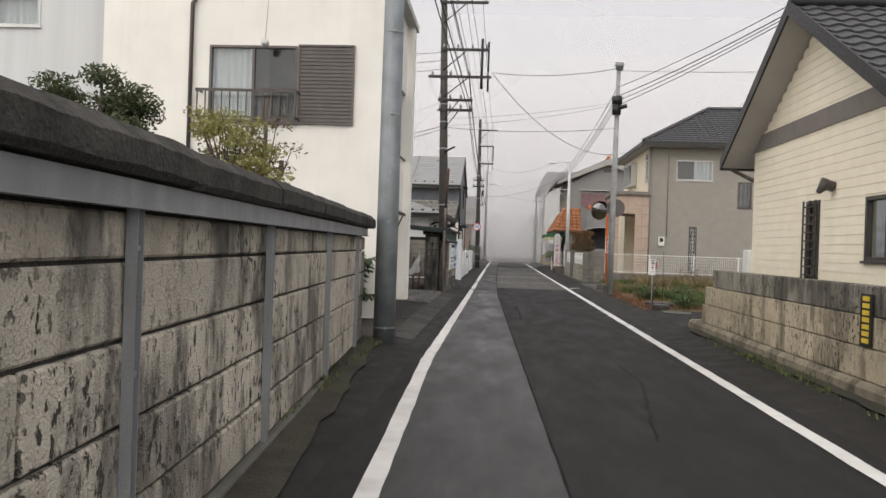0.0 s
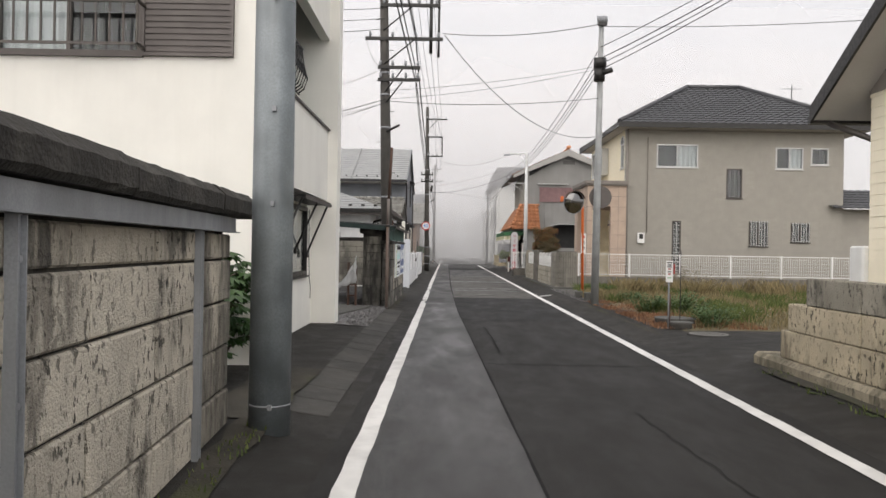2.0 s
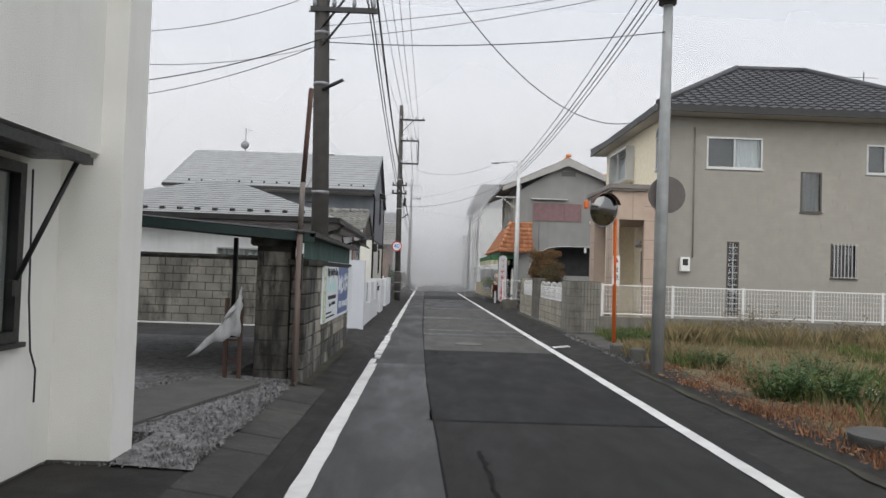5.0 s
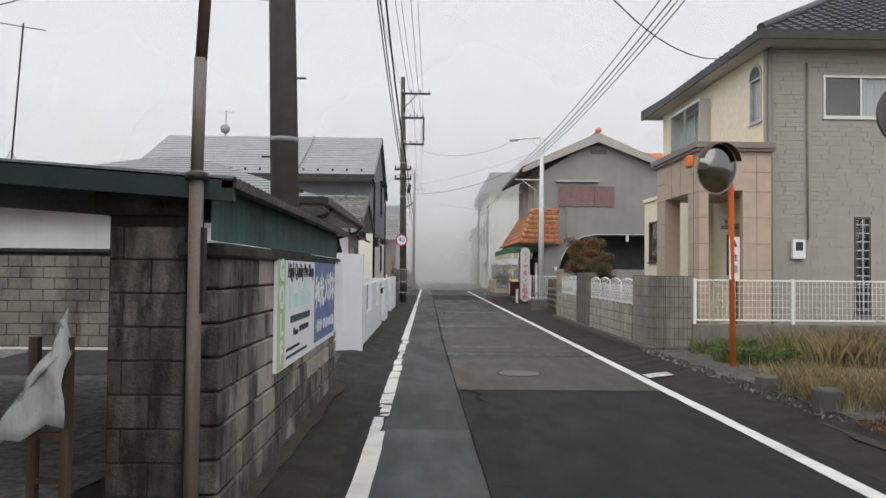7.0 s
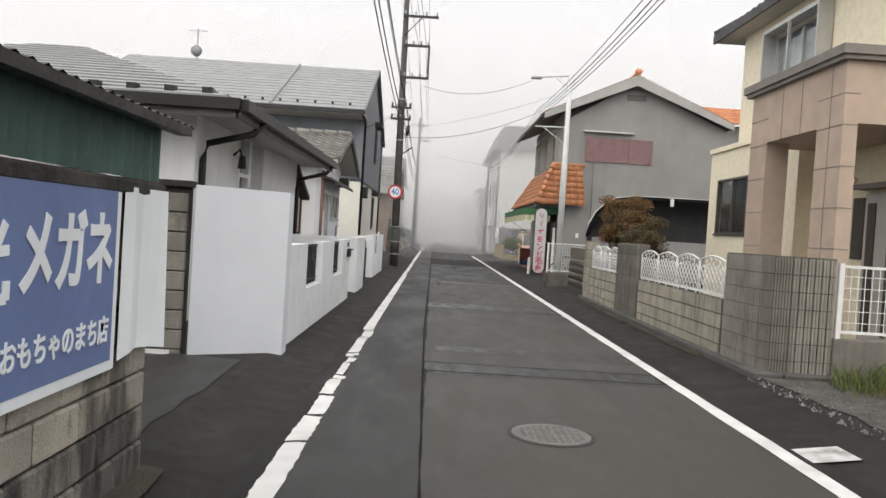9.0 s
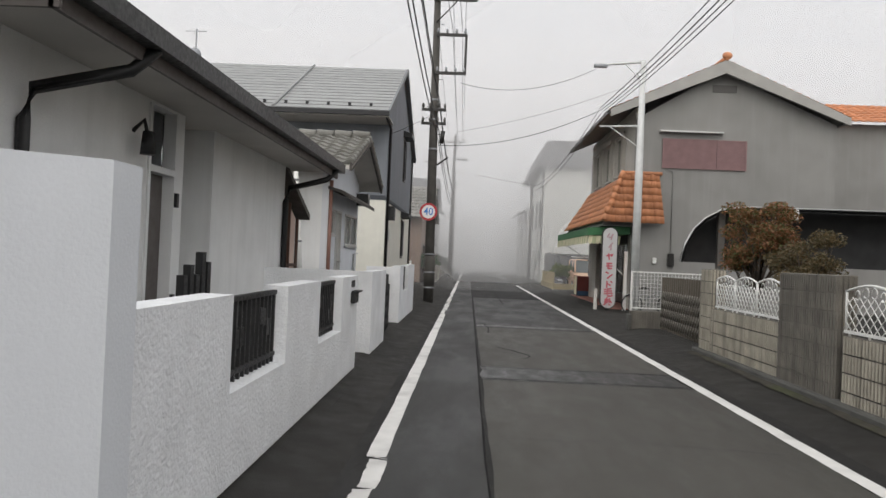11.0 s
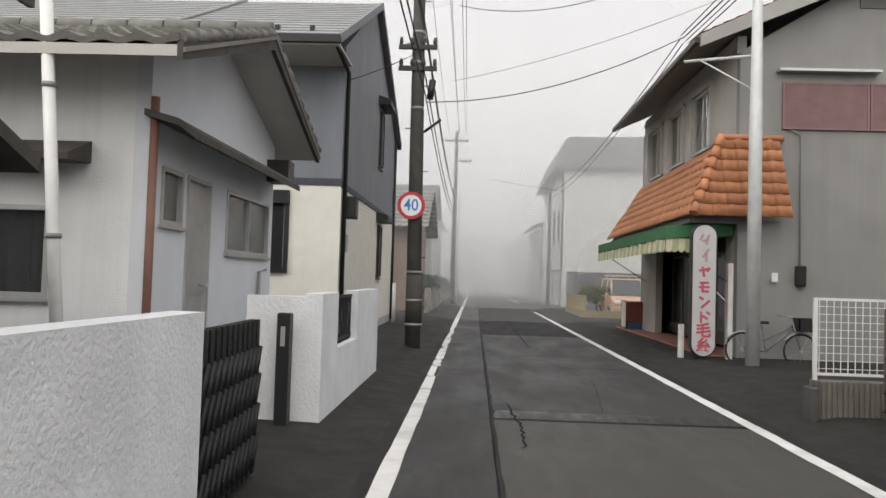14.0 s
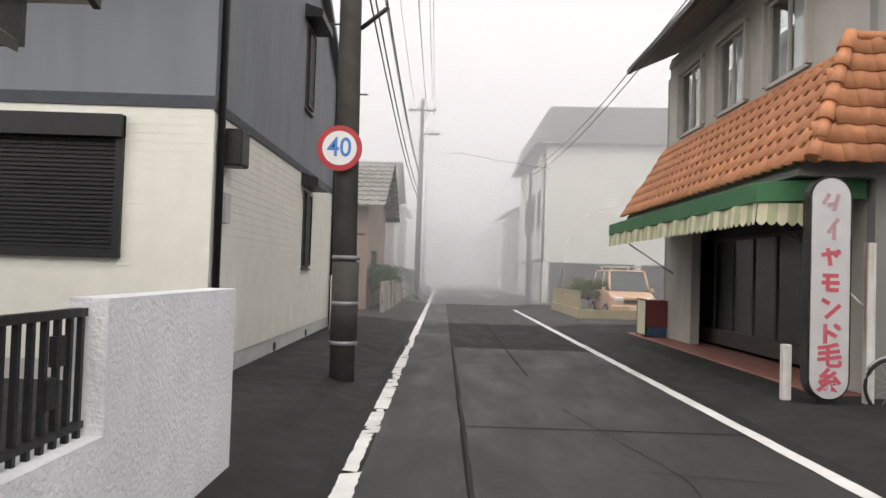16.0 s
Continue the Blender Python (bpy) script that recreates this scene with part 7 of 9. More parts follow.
def yarn_sign():
    t = thing("shop_sign", (4.0, 54.1, 0), "tall white capsule-shaped shop sign with a column of red characters", "sign")
    W = mat("sign_panel_white", (0.52, 0.515, 0.515), 0.55, 0.08, 3, 0.05, 50, streak=0.15, streak_col=(0.4, 0.4, 0.4))
    R = mat("sign_letter_red", (0.5, 0.09, 0.12), 0.6, 0.15, 8, 0, 50, spots=0.3, spot_col=(0.6, 0.4, 0.4))
    G = mat("sign_letter_faded", (0.42, 0.27, 0.29), 0.6, 0.15, 8, 0, 50)
    x0, x1, z0, z1 = 3.78, 4.26, 0.16, 2.68
    def capsule(gap):
        r = (x1 - x0) / 2 - gap
        c = (x0 + x1) / 2
        p = [(c + r * math.cos(a * math.pi / 12), z1 - (x1 - x0) / 2 + r * math.sin(a * math.pi / 12)) for a in range(13)]
        return p + [(c - r * math.cos(a * math.pi / 12), z0 + (x1 - x0) / 2 - r * math.sin(a * math.pi / 12)) for a in range(13)]
    bm = bmesh.new()
    poly_prism(bm, capsule(0.0), "y", 54.0, 54.16)
    part("case", bm, DARK_METAL, t)
    bm = bmesh.new()
    poly_prism(bm, capsule(0.025), "y", 53.985, 54.0)
    part("panel", bm, W, t)
    face = Euler((radians(90), 0, 0)).to_matrix().to_4x4()
    shapes = (((-0.06, 0.06, 0.14, 60), (0.05, 0.02, 0.2, 75), (0.0, 0.0, 0.1, 10)), ((0.02, 0.05, 0.2, 55), (0.03, -0.03, 0.16, 90)), ((0.0, 0.03, 0.22, 12), (-0.02, -0.01, 0.2, 100), (0.07, 0.03, 0.09, 60)),
              ((0.0, 0.07, 0.18, 0), (0.0, -0.01, 0.2, 0), (-0.03, -0.02, 0.17, 90), (0.03, -0.09, 0.12, 0)), ((-0.05, 0.07, 0.1, -30), (0.03, -0.04, 0.22, 42)), ((-0.05, 0.0, 0.22, 90), (0.02, 0.0, 0.13, -28), (0.07, 0.09, 0.05, -45), (0.1, 0.07, 0.05, -45)))
    for i, strokes in enumerate(shapes):
        z = 2.36 - i * 0.29
        for q, (dx, dz, ln, ang) in enumerate(strokes):
            bm = boxes((-ln / 2, ln / 2, -0.003 - 0.001 * q, 0.003, -0.023, 0.023))
            bm.transform(Matrix.Translation((4.02 + dx, 53.985, z + dz)) @ Euler((0, radians(-ang), 0)).to_matrix().to_4x4())
            part("brand_stroke", bm, G if i < 2 else R, t)
    text_mesh("毛", 0.29, R, Matrix.Translation((4.02, 53.982, 0.65)) @ face, t, bold=0.01)
    text_mesh("糸", 0.28, R, Matrix.Translation((4.02, 53.982, 0.37)) @ face, t, bold=0.01)
    part("foot", boxes((3.95, 4.1, 54.03, 54.13, -0.02, 0.17)), DARK_METAL, t)


yarn_sign()
for x, y, h_, lab in ((3.7, 54.35, 0.75, "short rusted white bollard by the shop step"), (4.55, 54.15, 1.95, "tall rusted white steel post")):
    t = thing("white_post", (x, y, 0), lab, "post")
    bm = bevelled(boxes((x - 0.05, x + 0.05, y - 0.05, y + 0.05, -0.05, h_)), 0.01)
    if h_ > 1:
        tube(bm, [(x, y, 1.15), (x - 0.25, y, 1.4)], 0.012, 6)
    part("post", bm, WHITE_RUSTY, t)


def bicycle():
    t = thing("bicycle", (5.5, 54.0, 0), "old grey city bicycle with a front basket leaning by the wall", "bicycle")
    y = 54.05
    RUB = mat("tyre_rubber", (0.02, 0.02, 0.02), 0.8, 0.2, 8, 0.1, 60)
    FR = mat("bike_frame", (0.25, 0.26, 0.27), 0.4, 0.1, 6, 0, 60, metal=0.5)
    for x in (5.02, 6.1):
        bm = bmesh.new()
        tube(bm, [(x + 0.31 * math.cos(a * math.pi / 14), y, 0.33 + 0.31 * math.sin(a * math.pi / 14)) for a in range(29)], 0.02, 6, False)
        w = part("wheel", bm, RUB, t)
        bm = bmesh.new()
        for k in range(12):
            a = k * math.pi / 6
            tube(bm, [(x, y, 0.33), (x + 0.3 * math.cos(a), y, 0.33 + 0.3 * math.sin(a))], 0.003, 3, False)
        tube(bm, [(x, y - 0.04, 0.33), (x, y + 0.04, 0.33)], 0.025, 8)
        part("spokes", bm, ALU, w)
    bm = bmesh.new()
    for pts in ([(5.02, y, 0.33), (5.45, y, 0.3), (5.38, y, 0.8)], [(5.02, y, 0.33), (5.38, y, 0.72)], [(5.45, y, 0.3), (5.95, y, 0.75)], [(5.4, y, 0.5), (5.93, y, 0.8)], [(6.1, y, 0.33), (5.92, y, 0.95)]):
        tube(bm, pts, 0.017, 6)
    part("frame", bm, FR, t)
    bm = boxes((5.24, 5.5, y - 0.06, y + 0.06, 0.82, 0.88))
    part("saddle", bevelled(bm, 0.02), DARK_METAL, t)
    bm = bmesh.new()
    tube(bm, [(5.75, y - 0.25, 0.98), (5.9, y - 0.1, 0.97), (5.92, y, 0.95), (5.9, y + 0.1, 0.97), (5.75, y + 0.25, 0.98)], 0.014, 6)
    part("handlebar", bm, ALU, t)
    bm = boxes((6.0, 6.3, y - 0.17, y + 0.17, 0.7, 0.72), (6.0, 6.02, y - 0.17, y + 0.17, 0.72, 0.95), (6.28, 6.3, y - 0.17, y + 0.17, 0.72, 0.95), (6.0, 6.3, y - 0.17, y - 0.15, 0.72, 0.95), (6.0, 6.3, y + 0.15, y + 0.17, 0.72, 0.95))
    part("basket", bm, DARK_METAL, t)
    for x in (5.02, 6.1):
        bm = bmesh.new()
        tube(bm, [(x + 0.345 * math.cos(a), y, 0.33 + 0.345 * math.sin(a)) for a in [0.3 + k * 0.25 for k in range(10)]], 0.014, 5)
        part("mudguard", bm, ALU, t)
    t.location.x -= 0.25


bicycle()

# crate cart by the shop
t = thing("goods_cart", (4.6, 63.2, 0), "red and cream goods cart with a blue base by the shop", "cart")
part("case", bevelled(boxes((4.32, 5.0, 62.8, 63.5, 0.36, 0.98)), 0.02), mat("cart_red", (0.2, 0.05, 0.045), 0.7, 0.15, 4, 0.1, 50), t)
part("side_panel", boxes((4.29, 4.318, 62.82, 63.5, 0.2, 0.96)), STRIPE_A, t)
part("base", boxes((4.36, 5.0, 62.84, 63.46, 0.16, 0.355)), mat("cart_blue", (0.05, 0.11, 0.2), 0.7, 0.15, 4, 0.1, 50), t)
for x in (4.3, 5.02):
    bm = bmesh.new()
    tube(bm, [(x, 62.77, 0.14), (x, 62.77, 1.0), (x, 63.53, 1.0), (x, 63.53, 0.14)], 0.015, 6)
    part("frame", bm, DARK_METAL, t)



# ---- left: white rendered boundary walls ----
def railing(parent, x, y0, y1, z0, z1, n_, name="iron_railing"):
    bm = boxes((x - 0.02, x + 0.02, y0, y1, z1 - 0.035, z1), (x - 0.02, x + 0.02, y0, y1, z0, z0 + 0.03))
    rng = random.Random(int(y0 * 10))
    for i in range(n_):
        y = y0 + 0.02 + (y1 - y0 - 0.04) * i / (n_ - 1)
        box(bm, x - 0.012, x + 0.012, y - 0.012, y + 0.012, z0 - 0.05, z1 - 0.03)
    for i in range(n_ // 2):
        y = y0 + rng.random() * (y1 - y0 - 0.12)
        z = z0 + 0.05 + rng.random() * (z1 - z0 - 0.25)
        box(bm, x - 0.016, x + 0.016, y, y + 0.075, z, z + 0.12)
    return part(name, bm, BLACK_IRON, parent, "black iron railing")


w1 = thing("garden_wall", (-1.75, 36.8, 0), "white roughcast street wall with railed openings and a letterbox", "wall", kind="structure")
bm = bmesh.new()
slab(bm, "x", -1.86, -1.67, 33.3, 39.85, 0.1, 1.25, [(34.75, 36.12, 0.66, 1.3), (37.42, 38.7, 0.66, 1.3)])
part("wall_body", bm, STUCCO_ROUGH, w1)
part("plinth", boxes((-1.85, -1.68, 33.3, 39.8, -0.1, 0.1)), FOOTING, w1)
bm = bmesh.new()
poly_prism(bm, [(-2.45, 32.45), (-1.62, 33.05), (-1.62, 33.3), (-1.82, 33.3), (-2.5, 32.6)], "z", 0.06, 1.83)
part("splay_wall", bm, STUCCO_SMOOTH, w1, "smooth pale splayed wall panel")
railing(w1, -1.77, 34.78, 36.1, 0.72, 1.22, 13)
railing(w1, -1.77, 37.45, 38.68, 0.72, 1.22, 13)
lb = part("letterbox", bevelled(boxes((-1.672, -1.62, 39.3, 39.62, 0.93, 1.06)), 0.006), BLACK_IRON, w1, "black letterbox")
part("letterbox_flap", boxes((-1.66, -1.58, 39.28, 39.64, 1.06, 1.08)), BLACK_IRON, lb)
part("name_plate", boxes((-1.67, -1.664, 39.32, 39.58, 1.12, 1.2)), BLACK_IRON, w1)
w2 = thing("garden_wall", (-1.8, 42.4, 0), "white roughcast corner wall of the entrance", "wall", kind="structure")
bm = boxes((-3.25, -1.67, 41.3, 41.46, 0.08, 1.27), (-1.84, -1.67, 41.46, 43.12, 0.08, 1.27))
part("wall_body", bm, STUCCO_ROUGH, w2)
part("plinth", boxes((-3.24, -1.69, 41.32, 41.44, -0.1, 0.08), (-1.83, -1.69, 41.44, 43.1, -0.1, 0.08)), FOOTING, w2)
w3 = thing("garden_wall", (-1.8, 48.5, 0), "white roughcast wall with a railed opening", "wall", kind="structure")
bm = bmesh.new()
slab(bm, "x", -1.9, -1.73, 46.45, 50.65, 0.08, 1.3, [(47.3, 48.65, 0.72, 1.4)])
box(bm, -2.45, -1.9, 46.45, 46.62, 0.08, 1.27)
part("wall_body", bm, STUCCO_ROUGH, w3)
part("plinth", boxes((-2.44, -1.75, 46.47, 46.6, -0.1, 0.08), (-1.88, -1.75, 46.6, 50.63, -0.1, 0.08)), FOOTING, w3)
railing(w3, -1.82, 47.32, 48.62, 0.76, 1.26, 14)
t = thing("gate_post", (-2.04, 46.3, 0), "black metal gate post with a steel latch", "post")
part("post", bevelled(boxes((-2.1, -1.98, 46.22, 46.36, -0.05, 1.12)), 0.01), BLACK_IRON, t)
part("latch", boxes((-2.06, -2.02, 46.212, 46.22, 0.82, 1.0)), ALU, t)
folding_gate("folding_gate", ((-1.76, 43.22), (-1.8, 44.45)), 1.16, BLACK_IRON, "black folding gate drawn back beside the wall", 0.11, 0.034)
# gate leaf and plant stand behind the first wall
t = thing("iron_fence", (-2.7, 36.5, 0), "black iron fence inside the garden wall", "fence")
bm = bmesh.new()
for i in range(5):
    box(bm, -2.5, -2.44, 36.0 + i * 0.13, 36.08 + i * 0.13, 0, 1.3 + 0.08 * (i % 2) + 0.1 * (i > 2))
part("picket_panel", bm, BLACK_IRON, t)
bs = thing("block_wall", (-3, 32.8, 0), "grey concrete block side wall meeting the splayed panel", "wall", kind="structure")
part("core", boxes((-9.5, -2.49, 32.42, 32.5, -0.05, 1.8)), COPING, bs)
part("cap", boxes((-9.6, -2.47, 32.36, 32.56, 1.8, 1.86)), COPING, bs)
part("sill_rail", boxes((-9.4, -2.6, 32.34, 32.37, 0.13, 0.17)), WHITE_PAINT, bs)


# ---- left: bungalow ----
def bungalow():
    h = thing("house", (-6, 38.5, 0), "grey-white bungalow with a low grey hipped metal roof", "house")
    X, Y0, Y1, ZT = -3.25, 34.9, 42.3, 2.85
    bm = bmesh.new()
    slab(bm, "x", X - 0.15, X, Y0, 38.0, 0, ZT, [(37.15, 37.75, 0.15, 2.82)])
    part("street_wall", bm, BUNG_WALL, h)
    for b_ in ((X - 0.15, X, 38.9, Y1, 0, ZT), (X - 0.75, X - 0.6, 38.0, 38.9, 0, ZT), (X - 0.75, X - 0.15, 38.9, 39.05, 0, ZT), (X - 0.75, X - 0.15, 37.85, 38.0, 0, ZT)):
        part("street_wall", boxes(b_), BUNG_WALL, h)
    bm = bmesh.new()
    slab(bm, "y", Y0, Y0 + 0.15, -10, X - 0.15, 0, ZT, [(-5.9, -4.4, 1.0, 2.1)])
    part("end_wall", bm, BUNG_WALL, h)
    part("end_wall", boxes((-10, X - 0.15, Y1 - 0.15, Y1, 0, ZT)), BUNG_WALL, h)
    part("room", boxes((-9.9, X - 0.9, Y0 + 0.5, Y1 - 0.3, 0, ZT)), ROOM_SHADE, h)
    d = part("side_door", boxes((X - 0.14, X - 0.1, 37.15, 37.75, 0.15, 2.2)), SHUTTER_BROWN, h, "brown side door")
    part("transom", boxes((X - 0.13, X - 0.11, 37.17, 37.73, 2.26, 2.8)), GLASS, d)
    part("door_frame", boxes((X - 0.1, X + 0.02, 37.12, 37.17, 0.15, 2.82), (X - 0.1, X + 0.02, 37.73, 37.78, 0.15, 2.82), (X - 0.1, X + 0.02, 37.17, 37.73, 2.2, 2.26)), BUNG_WALL, d)
    for z in (0.9, 1.9):
        part("hinge", boxes((X + 0.02, X + 0.05, 37.74, 37.8, z, z + 0.14)), BLACK_IRON, d)
    lamp = bmesh.new()
    tube(lamp, [(X, 36.8, 2.5), (X + 0.1, 36.8, 2.6), (X + 0.14, 36.8, 2.45)], [0.02, 0.02, 0.02], 6)
    tube(lamp, [(X + 0.14, 36.8, 2.5), (X + 0.14, 36.8, 2.3)], [0.05, 0.07], 8)
    part("wall_lamp", lamp, BLACK_IRON, h)
    window(h, "y", Y0, -1, -5.9, -4.4, 1.0, 2.1, ALU, 1)
    # roof
    e0, e1, f0, f1, ze, zr = -11.0, -2.5, 34.2, 42.95, 2.95, 4.35
    ra, rb = (-7.0, 38.3, zr), (-6.4, 38.3, zr)
    for c in (((e0, f0, ze), (e1, f0, ze), rb, ra), ((e1, f0, ze), (e1, f1, ze), rb, rb), ((e1, f1, ze), (e0, f1, ze), ra, rb), ((e0, f1, ze), (e0, f0, ze), ra, ra)):
        ribbed_roof(h, METAL_ROOF, c, 17, 0.022, 0.02)
    bm = bmesh.new()
    for i in range(16):
        x = -10.3 + i * 0.48
        box(bm, x, x + 0.13, 34.55, 34.67, 3.06, 3.16)
    tagged(part("snow_stops", bm, DARK_METAL, h), kind="stuff")
    part("soffit", boxes((e0, e1, f0, f1, ze - 0.1, ze - 0.07)), SOFFIT, h)
    part("gutter", boxes((e1 - 0.02, e1 + 0.09, f0, f1, ze - 0.11, ze + 0.03), (e0, e1, f0 - 0.09, f0, ze - 0.11, ze + 0.03)), DARK_METAL, h)
    part("fascia", boxes((e1 - 0.06, e1 - 0.03, f0, f1, ze - 0.2, ze - 0.1), (e0, e1, f0, f0 + 0.03, ze - 0.2, ze - 0.1)), SHUTTER_BROWN, h)
    for y, z0_ in ((42.2, 0.1), (35.1, 0.1)):
        bm = bmesh.new()
        tube(bm, [(e1 + 0.03, y + 0.3, ze - 0.1), (e1 - 0.1, y + 0.2, 2.68), (X + 0.1, y, 2.5), (X + 0.05, y, 2.3), (X + 0.05, y, z0_)], 0.045, 8)
        part("downpipe", bm, BLACK_IRON, h)
    a = bmesh.new()
    tube(a, [(-9.6, 36, 3.6), (-9.4, 36, 6.9)], 0.02, 6)
    tube(a, [(-9.9, 36, 6.9), (-8.9, 36, 6.75)], 0.012, 5)
    for s in (-0.25, 0.25):
        tube(a, [(-9.6, 36, 4.1), (-9.6 + s, 36, 3.6)], 0.01, 4)
    part("aerial", a, DARK_METAL, h)


bungalow()


# ---- left: small white house with a tiled gable ----
def small_house():
    h = thing("house", (-6, 48.3, 0), "small white house with a weathered tile roof and door canopy", "house")
    X, Y0, Y1 = -3.22, 45.92, 50.08
    YP, ZP = 47.8, 4.15
    holes = [(46.2, 46.72, 1.9, 2.44), (46.84, 47.52, 0.25, 2.44), (48.06, 49.86, 1.7, 2.44)]
    bm = bmesh.new()
    slab(bm, "x", X - 0.14, X, Y0, Y1, 0.3, 3.2, holes)
    poly_prism(bm, [(Y0, 3.2), (Y1, 3.2), (Y1, 3.3), (YP, ZP - 0.05), (Y0, 3.42)], "x", X - 0.14, X)
    part("gable_wall", bm, STUCCO_SMOOTH, h)
    part("plinth", boxes((X - 0.14, X + 0.01, Y0, Y1, -0.1, 0.3)), FOOTING, h)
    bm = bmesh.new()
    slab(bm, "y", Y0, Y0 + 0.14, -9, X - 0.14, 0, 3.4, [(-5.4, -4.08, 1.2, 2.02)])
    part("end_wall", bm, BUNG_WALL, h)
    part("far_wall", boxes((-9, X - 0.14, Y1 - 0.14, Y1, 0, 3.2)), STUCCO_SMOOTH, h)
    part("room", boxes((-8.8, X - 0.6, Y0 + 0.4, Y1 - 0.3, 0, 3.1)), ROOM_SHADE, h)
    window(h, "x", X, 1, *holes[0], ALU, 0, FROST_BACK, 0.06, glass=GLASS_DIM)
    window(h, "x", X, 1, *holes[2], ALU, 1, FROST_BACK, 0.06, glass=GLASS_DIM)
    ew = window(h, "y", Y0, -1, -5.4, -4.08, 1.2, 2.02, ALU, 1, ROOM_SHADE)
    bm = bmesh.new()
    poly_prism(bm, [(Y0, 2.6), (Y0 - 0.4, 2.44), (Y0 - 0.4, 2.38), (Y0, 2.4)], "x", -5.7, -3.74)
    part("window_canopy", bm, DARK_WOOD, ew)
    dr = part("door", boxes((X - 0.08, X - 0.04, 46.88, 47.48, 0.27, 2.4)), ALU, h, "plain aluminium door")
    part("door_frame", boxes((X - 0.1, X + 0.02, 46.84, 46.88, 0.25, 2.44), (X - 0.1, X + 0.02, 47.48, 47.52, 0.25, 2.44), (X - 0.1, X + 0.02, 46.88, 47.48, 2.4, 2.44), (X - 0.06, X - 0.02, 46.88, 47.48, 1.25, 1.31)), ALU, dr)
    kn = bmesh.new()
    tube(kn, [(X - 0.04, 47.38, 1.33), (X + 0.06, 47.38, 1.33), (X + 0.06, 47.28, 1.33)], 0.014, 6)
    part("door_handle", kn, ALU, dr)
    # canopy over the door
    bm = bmesh.new()
    poly_prism(bm, [(X, 2.88), (X + 0.3, 2.8), (X + 0.48, 2.68), (X + 0.48, 2.61), (X + 0.3, 2.74), (X, 2.82)], "y", 45.78, 49.66)
    part("canopy", bm, DARK_WOOD, h, "dark door canopy")
    # roof
    for s in (-1, 1):
        ye = YP + s * 2.65
        bm = bmesh.new()
        poly_prism(bm, [(YP, ZP + 0.02), (ye, 3.25), (ye, 3.16), (YP, ZP - 0.1)], "x", -9.3, -2.7)
        part("roof_deck", bm, SOFFIT, h)
        wavy_roof(h, TILE_PALE, ((-9.3, ye, 3.26), (-2.68, ye, 3.26), (-2.68, YP, ZP + 0.03), (-9.3, YP, ZP + 0.03)), 9, 0.3, 0.05, 0.04, 6)
        bm = bmesh.new()
        poly_prism(bm, [(YP, ZP + 0.08), (ye, 3.29), (ye, 3.13), (YP, ZP - 0.14)], "x", -2.7, -2.65)
        part("bargeboard", bm, DARK_WOOD, h)
        bm = bmesh.new()
        poly_prism(bm, [(YP, ZP + 0.02), (ye, 3.23), (ye, 3.19), (YP, ZP - 0.02)], "x", -2.65, -2.635)
        part("barge_bead", bm, TRIM_BROWN, h)
        for k in range(9):
            bm = bmesh.new()
            f0, f1 = k / 9, (k + 0.94) / 9
            tube(bm, [(-2.68, ye + (YP - ye) * f0, 3.32 + (ZP - 3.26) * f0), (-2.68, ye + (YP - ye) * f1, 3.3 + (ZP - 3.26) * f1)], [0.06, 0.05], 8)
            part("verge_tile", bm, TILE_PALE, h)
    for k in range(16):
        bm = bmesh.new()
        tube(bm, [(-9.3 + k * 0.415, YP, ZP + 0.1), (-9.3 + k * 0.415 + 0.39, YP, ZP + 0.09)], [0.1, 0.09], 8)
        part("ridge_tile", bm, TILE_PALE, h)
    part("vent_box", boxes((X, X + 0.3, 49.7, 50.05, 2.75, 3.05)), DARK_METAL, h)
    bm = bmesh.new()
    tube(bm, [(X + 0.05, Y0 - 0.03, 3.0), (X + 0.05, Y0 - 0.03, 0.1)], 0.04, 8)
    part("downpipe", bm, mat("pipe_pink_brown", (0.22, 0.11, 0.085), 0.6, 0.15, 4, 0.05, 60), h, "pinkish brown downpipe")
    bm = bmesh.new()
    tube(bm, [(X + 0.04, 49.4, 0.1), (X + 0.04, 49.4, 1.5), (X + 0.14, 49.4, 1.53)], 0.025, 6)
    part("tap_pipe", bm, ALU, h)
    # brown corrugated lean-to and slanting white pole
    l_ = thing("lean_to", (-3.5, 43.3, 0), "pinkish corrugated plastic lean-to in a rusty frame", "shed")
    bm = bmesh.new()
    k = 70
    ya, yb = 42.75, 44.0
    a = [bm.verts.new((-3.45 - 0.012 * (i % 2), ya + (yb - ya) * i / k, 0.1)) for i in range(k + 1)]
    b = [bm.verts.new((-3.45 - 0.012 * (i % 2), ya + (yb - ya) * i / k, 2.62 - 0.5 * i / k)) for i in range(k + 1)]
    for i in range(k):
        bm.faces.new((a[i], a[i + 1], b[i + 1], b[i]))
    part("sheet", bm, mat("plastic_sheet_tan", (0.6, 0.46, 0.39), 0.4, 0.15, 1.5, 0.05, 60, spots=0.35, spot_col=(0.3, 0.22, 0.18)), l_)
    for z in (0.1, 1.25):
        part("rail", boxes((-3.44, -3.4, ya, yb, z, z + 0.05)), RUST, l_)
    for y in (ya, (ya + yb) / 2, yb):
        part("post", boxes((-3.44, -3.39, y - 0.025, y + 0.025, 0, 2.6 - 0.5 * (y - ya) / (yb - ya))), RUST, l_)
    bm = bmesh.new()
    poly_prism(bm, [(42.4, 2.82), (yb + 0.3, 2.1), (yb + 0.3, 2.2), (42.4, 2.92)], "x", -5.5, -3.25)
    part("roof", bm, DARK_WOOD, l_)
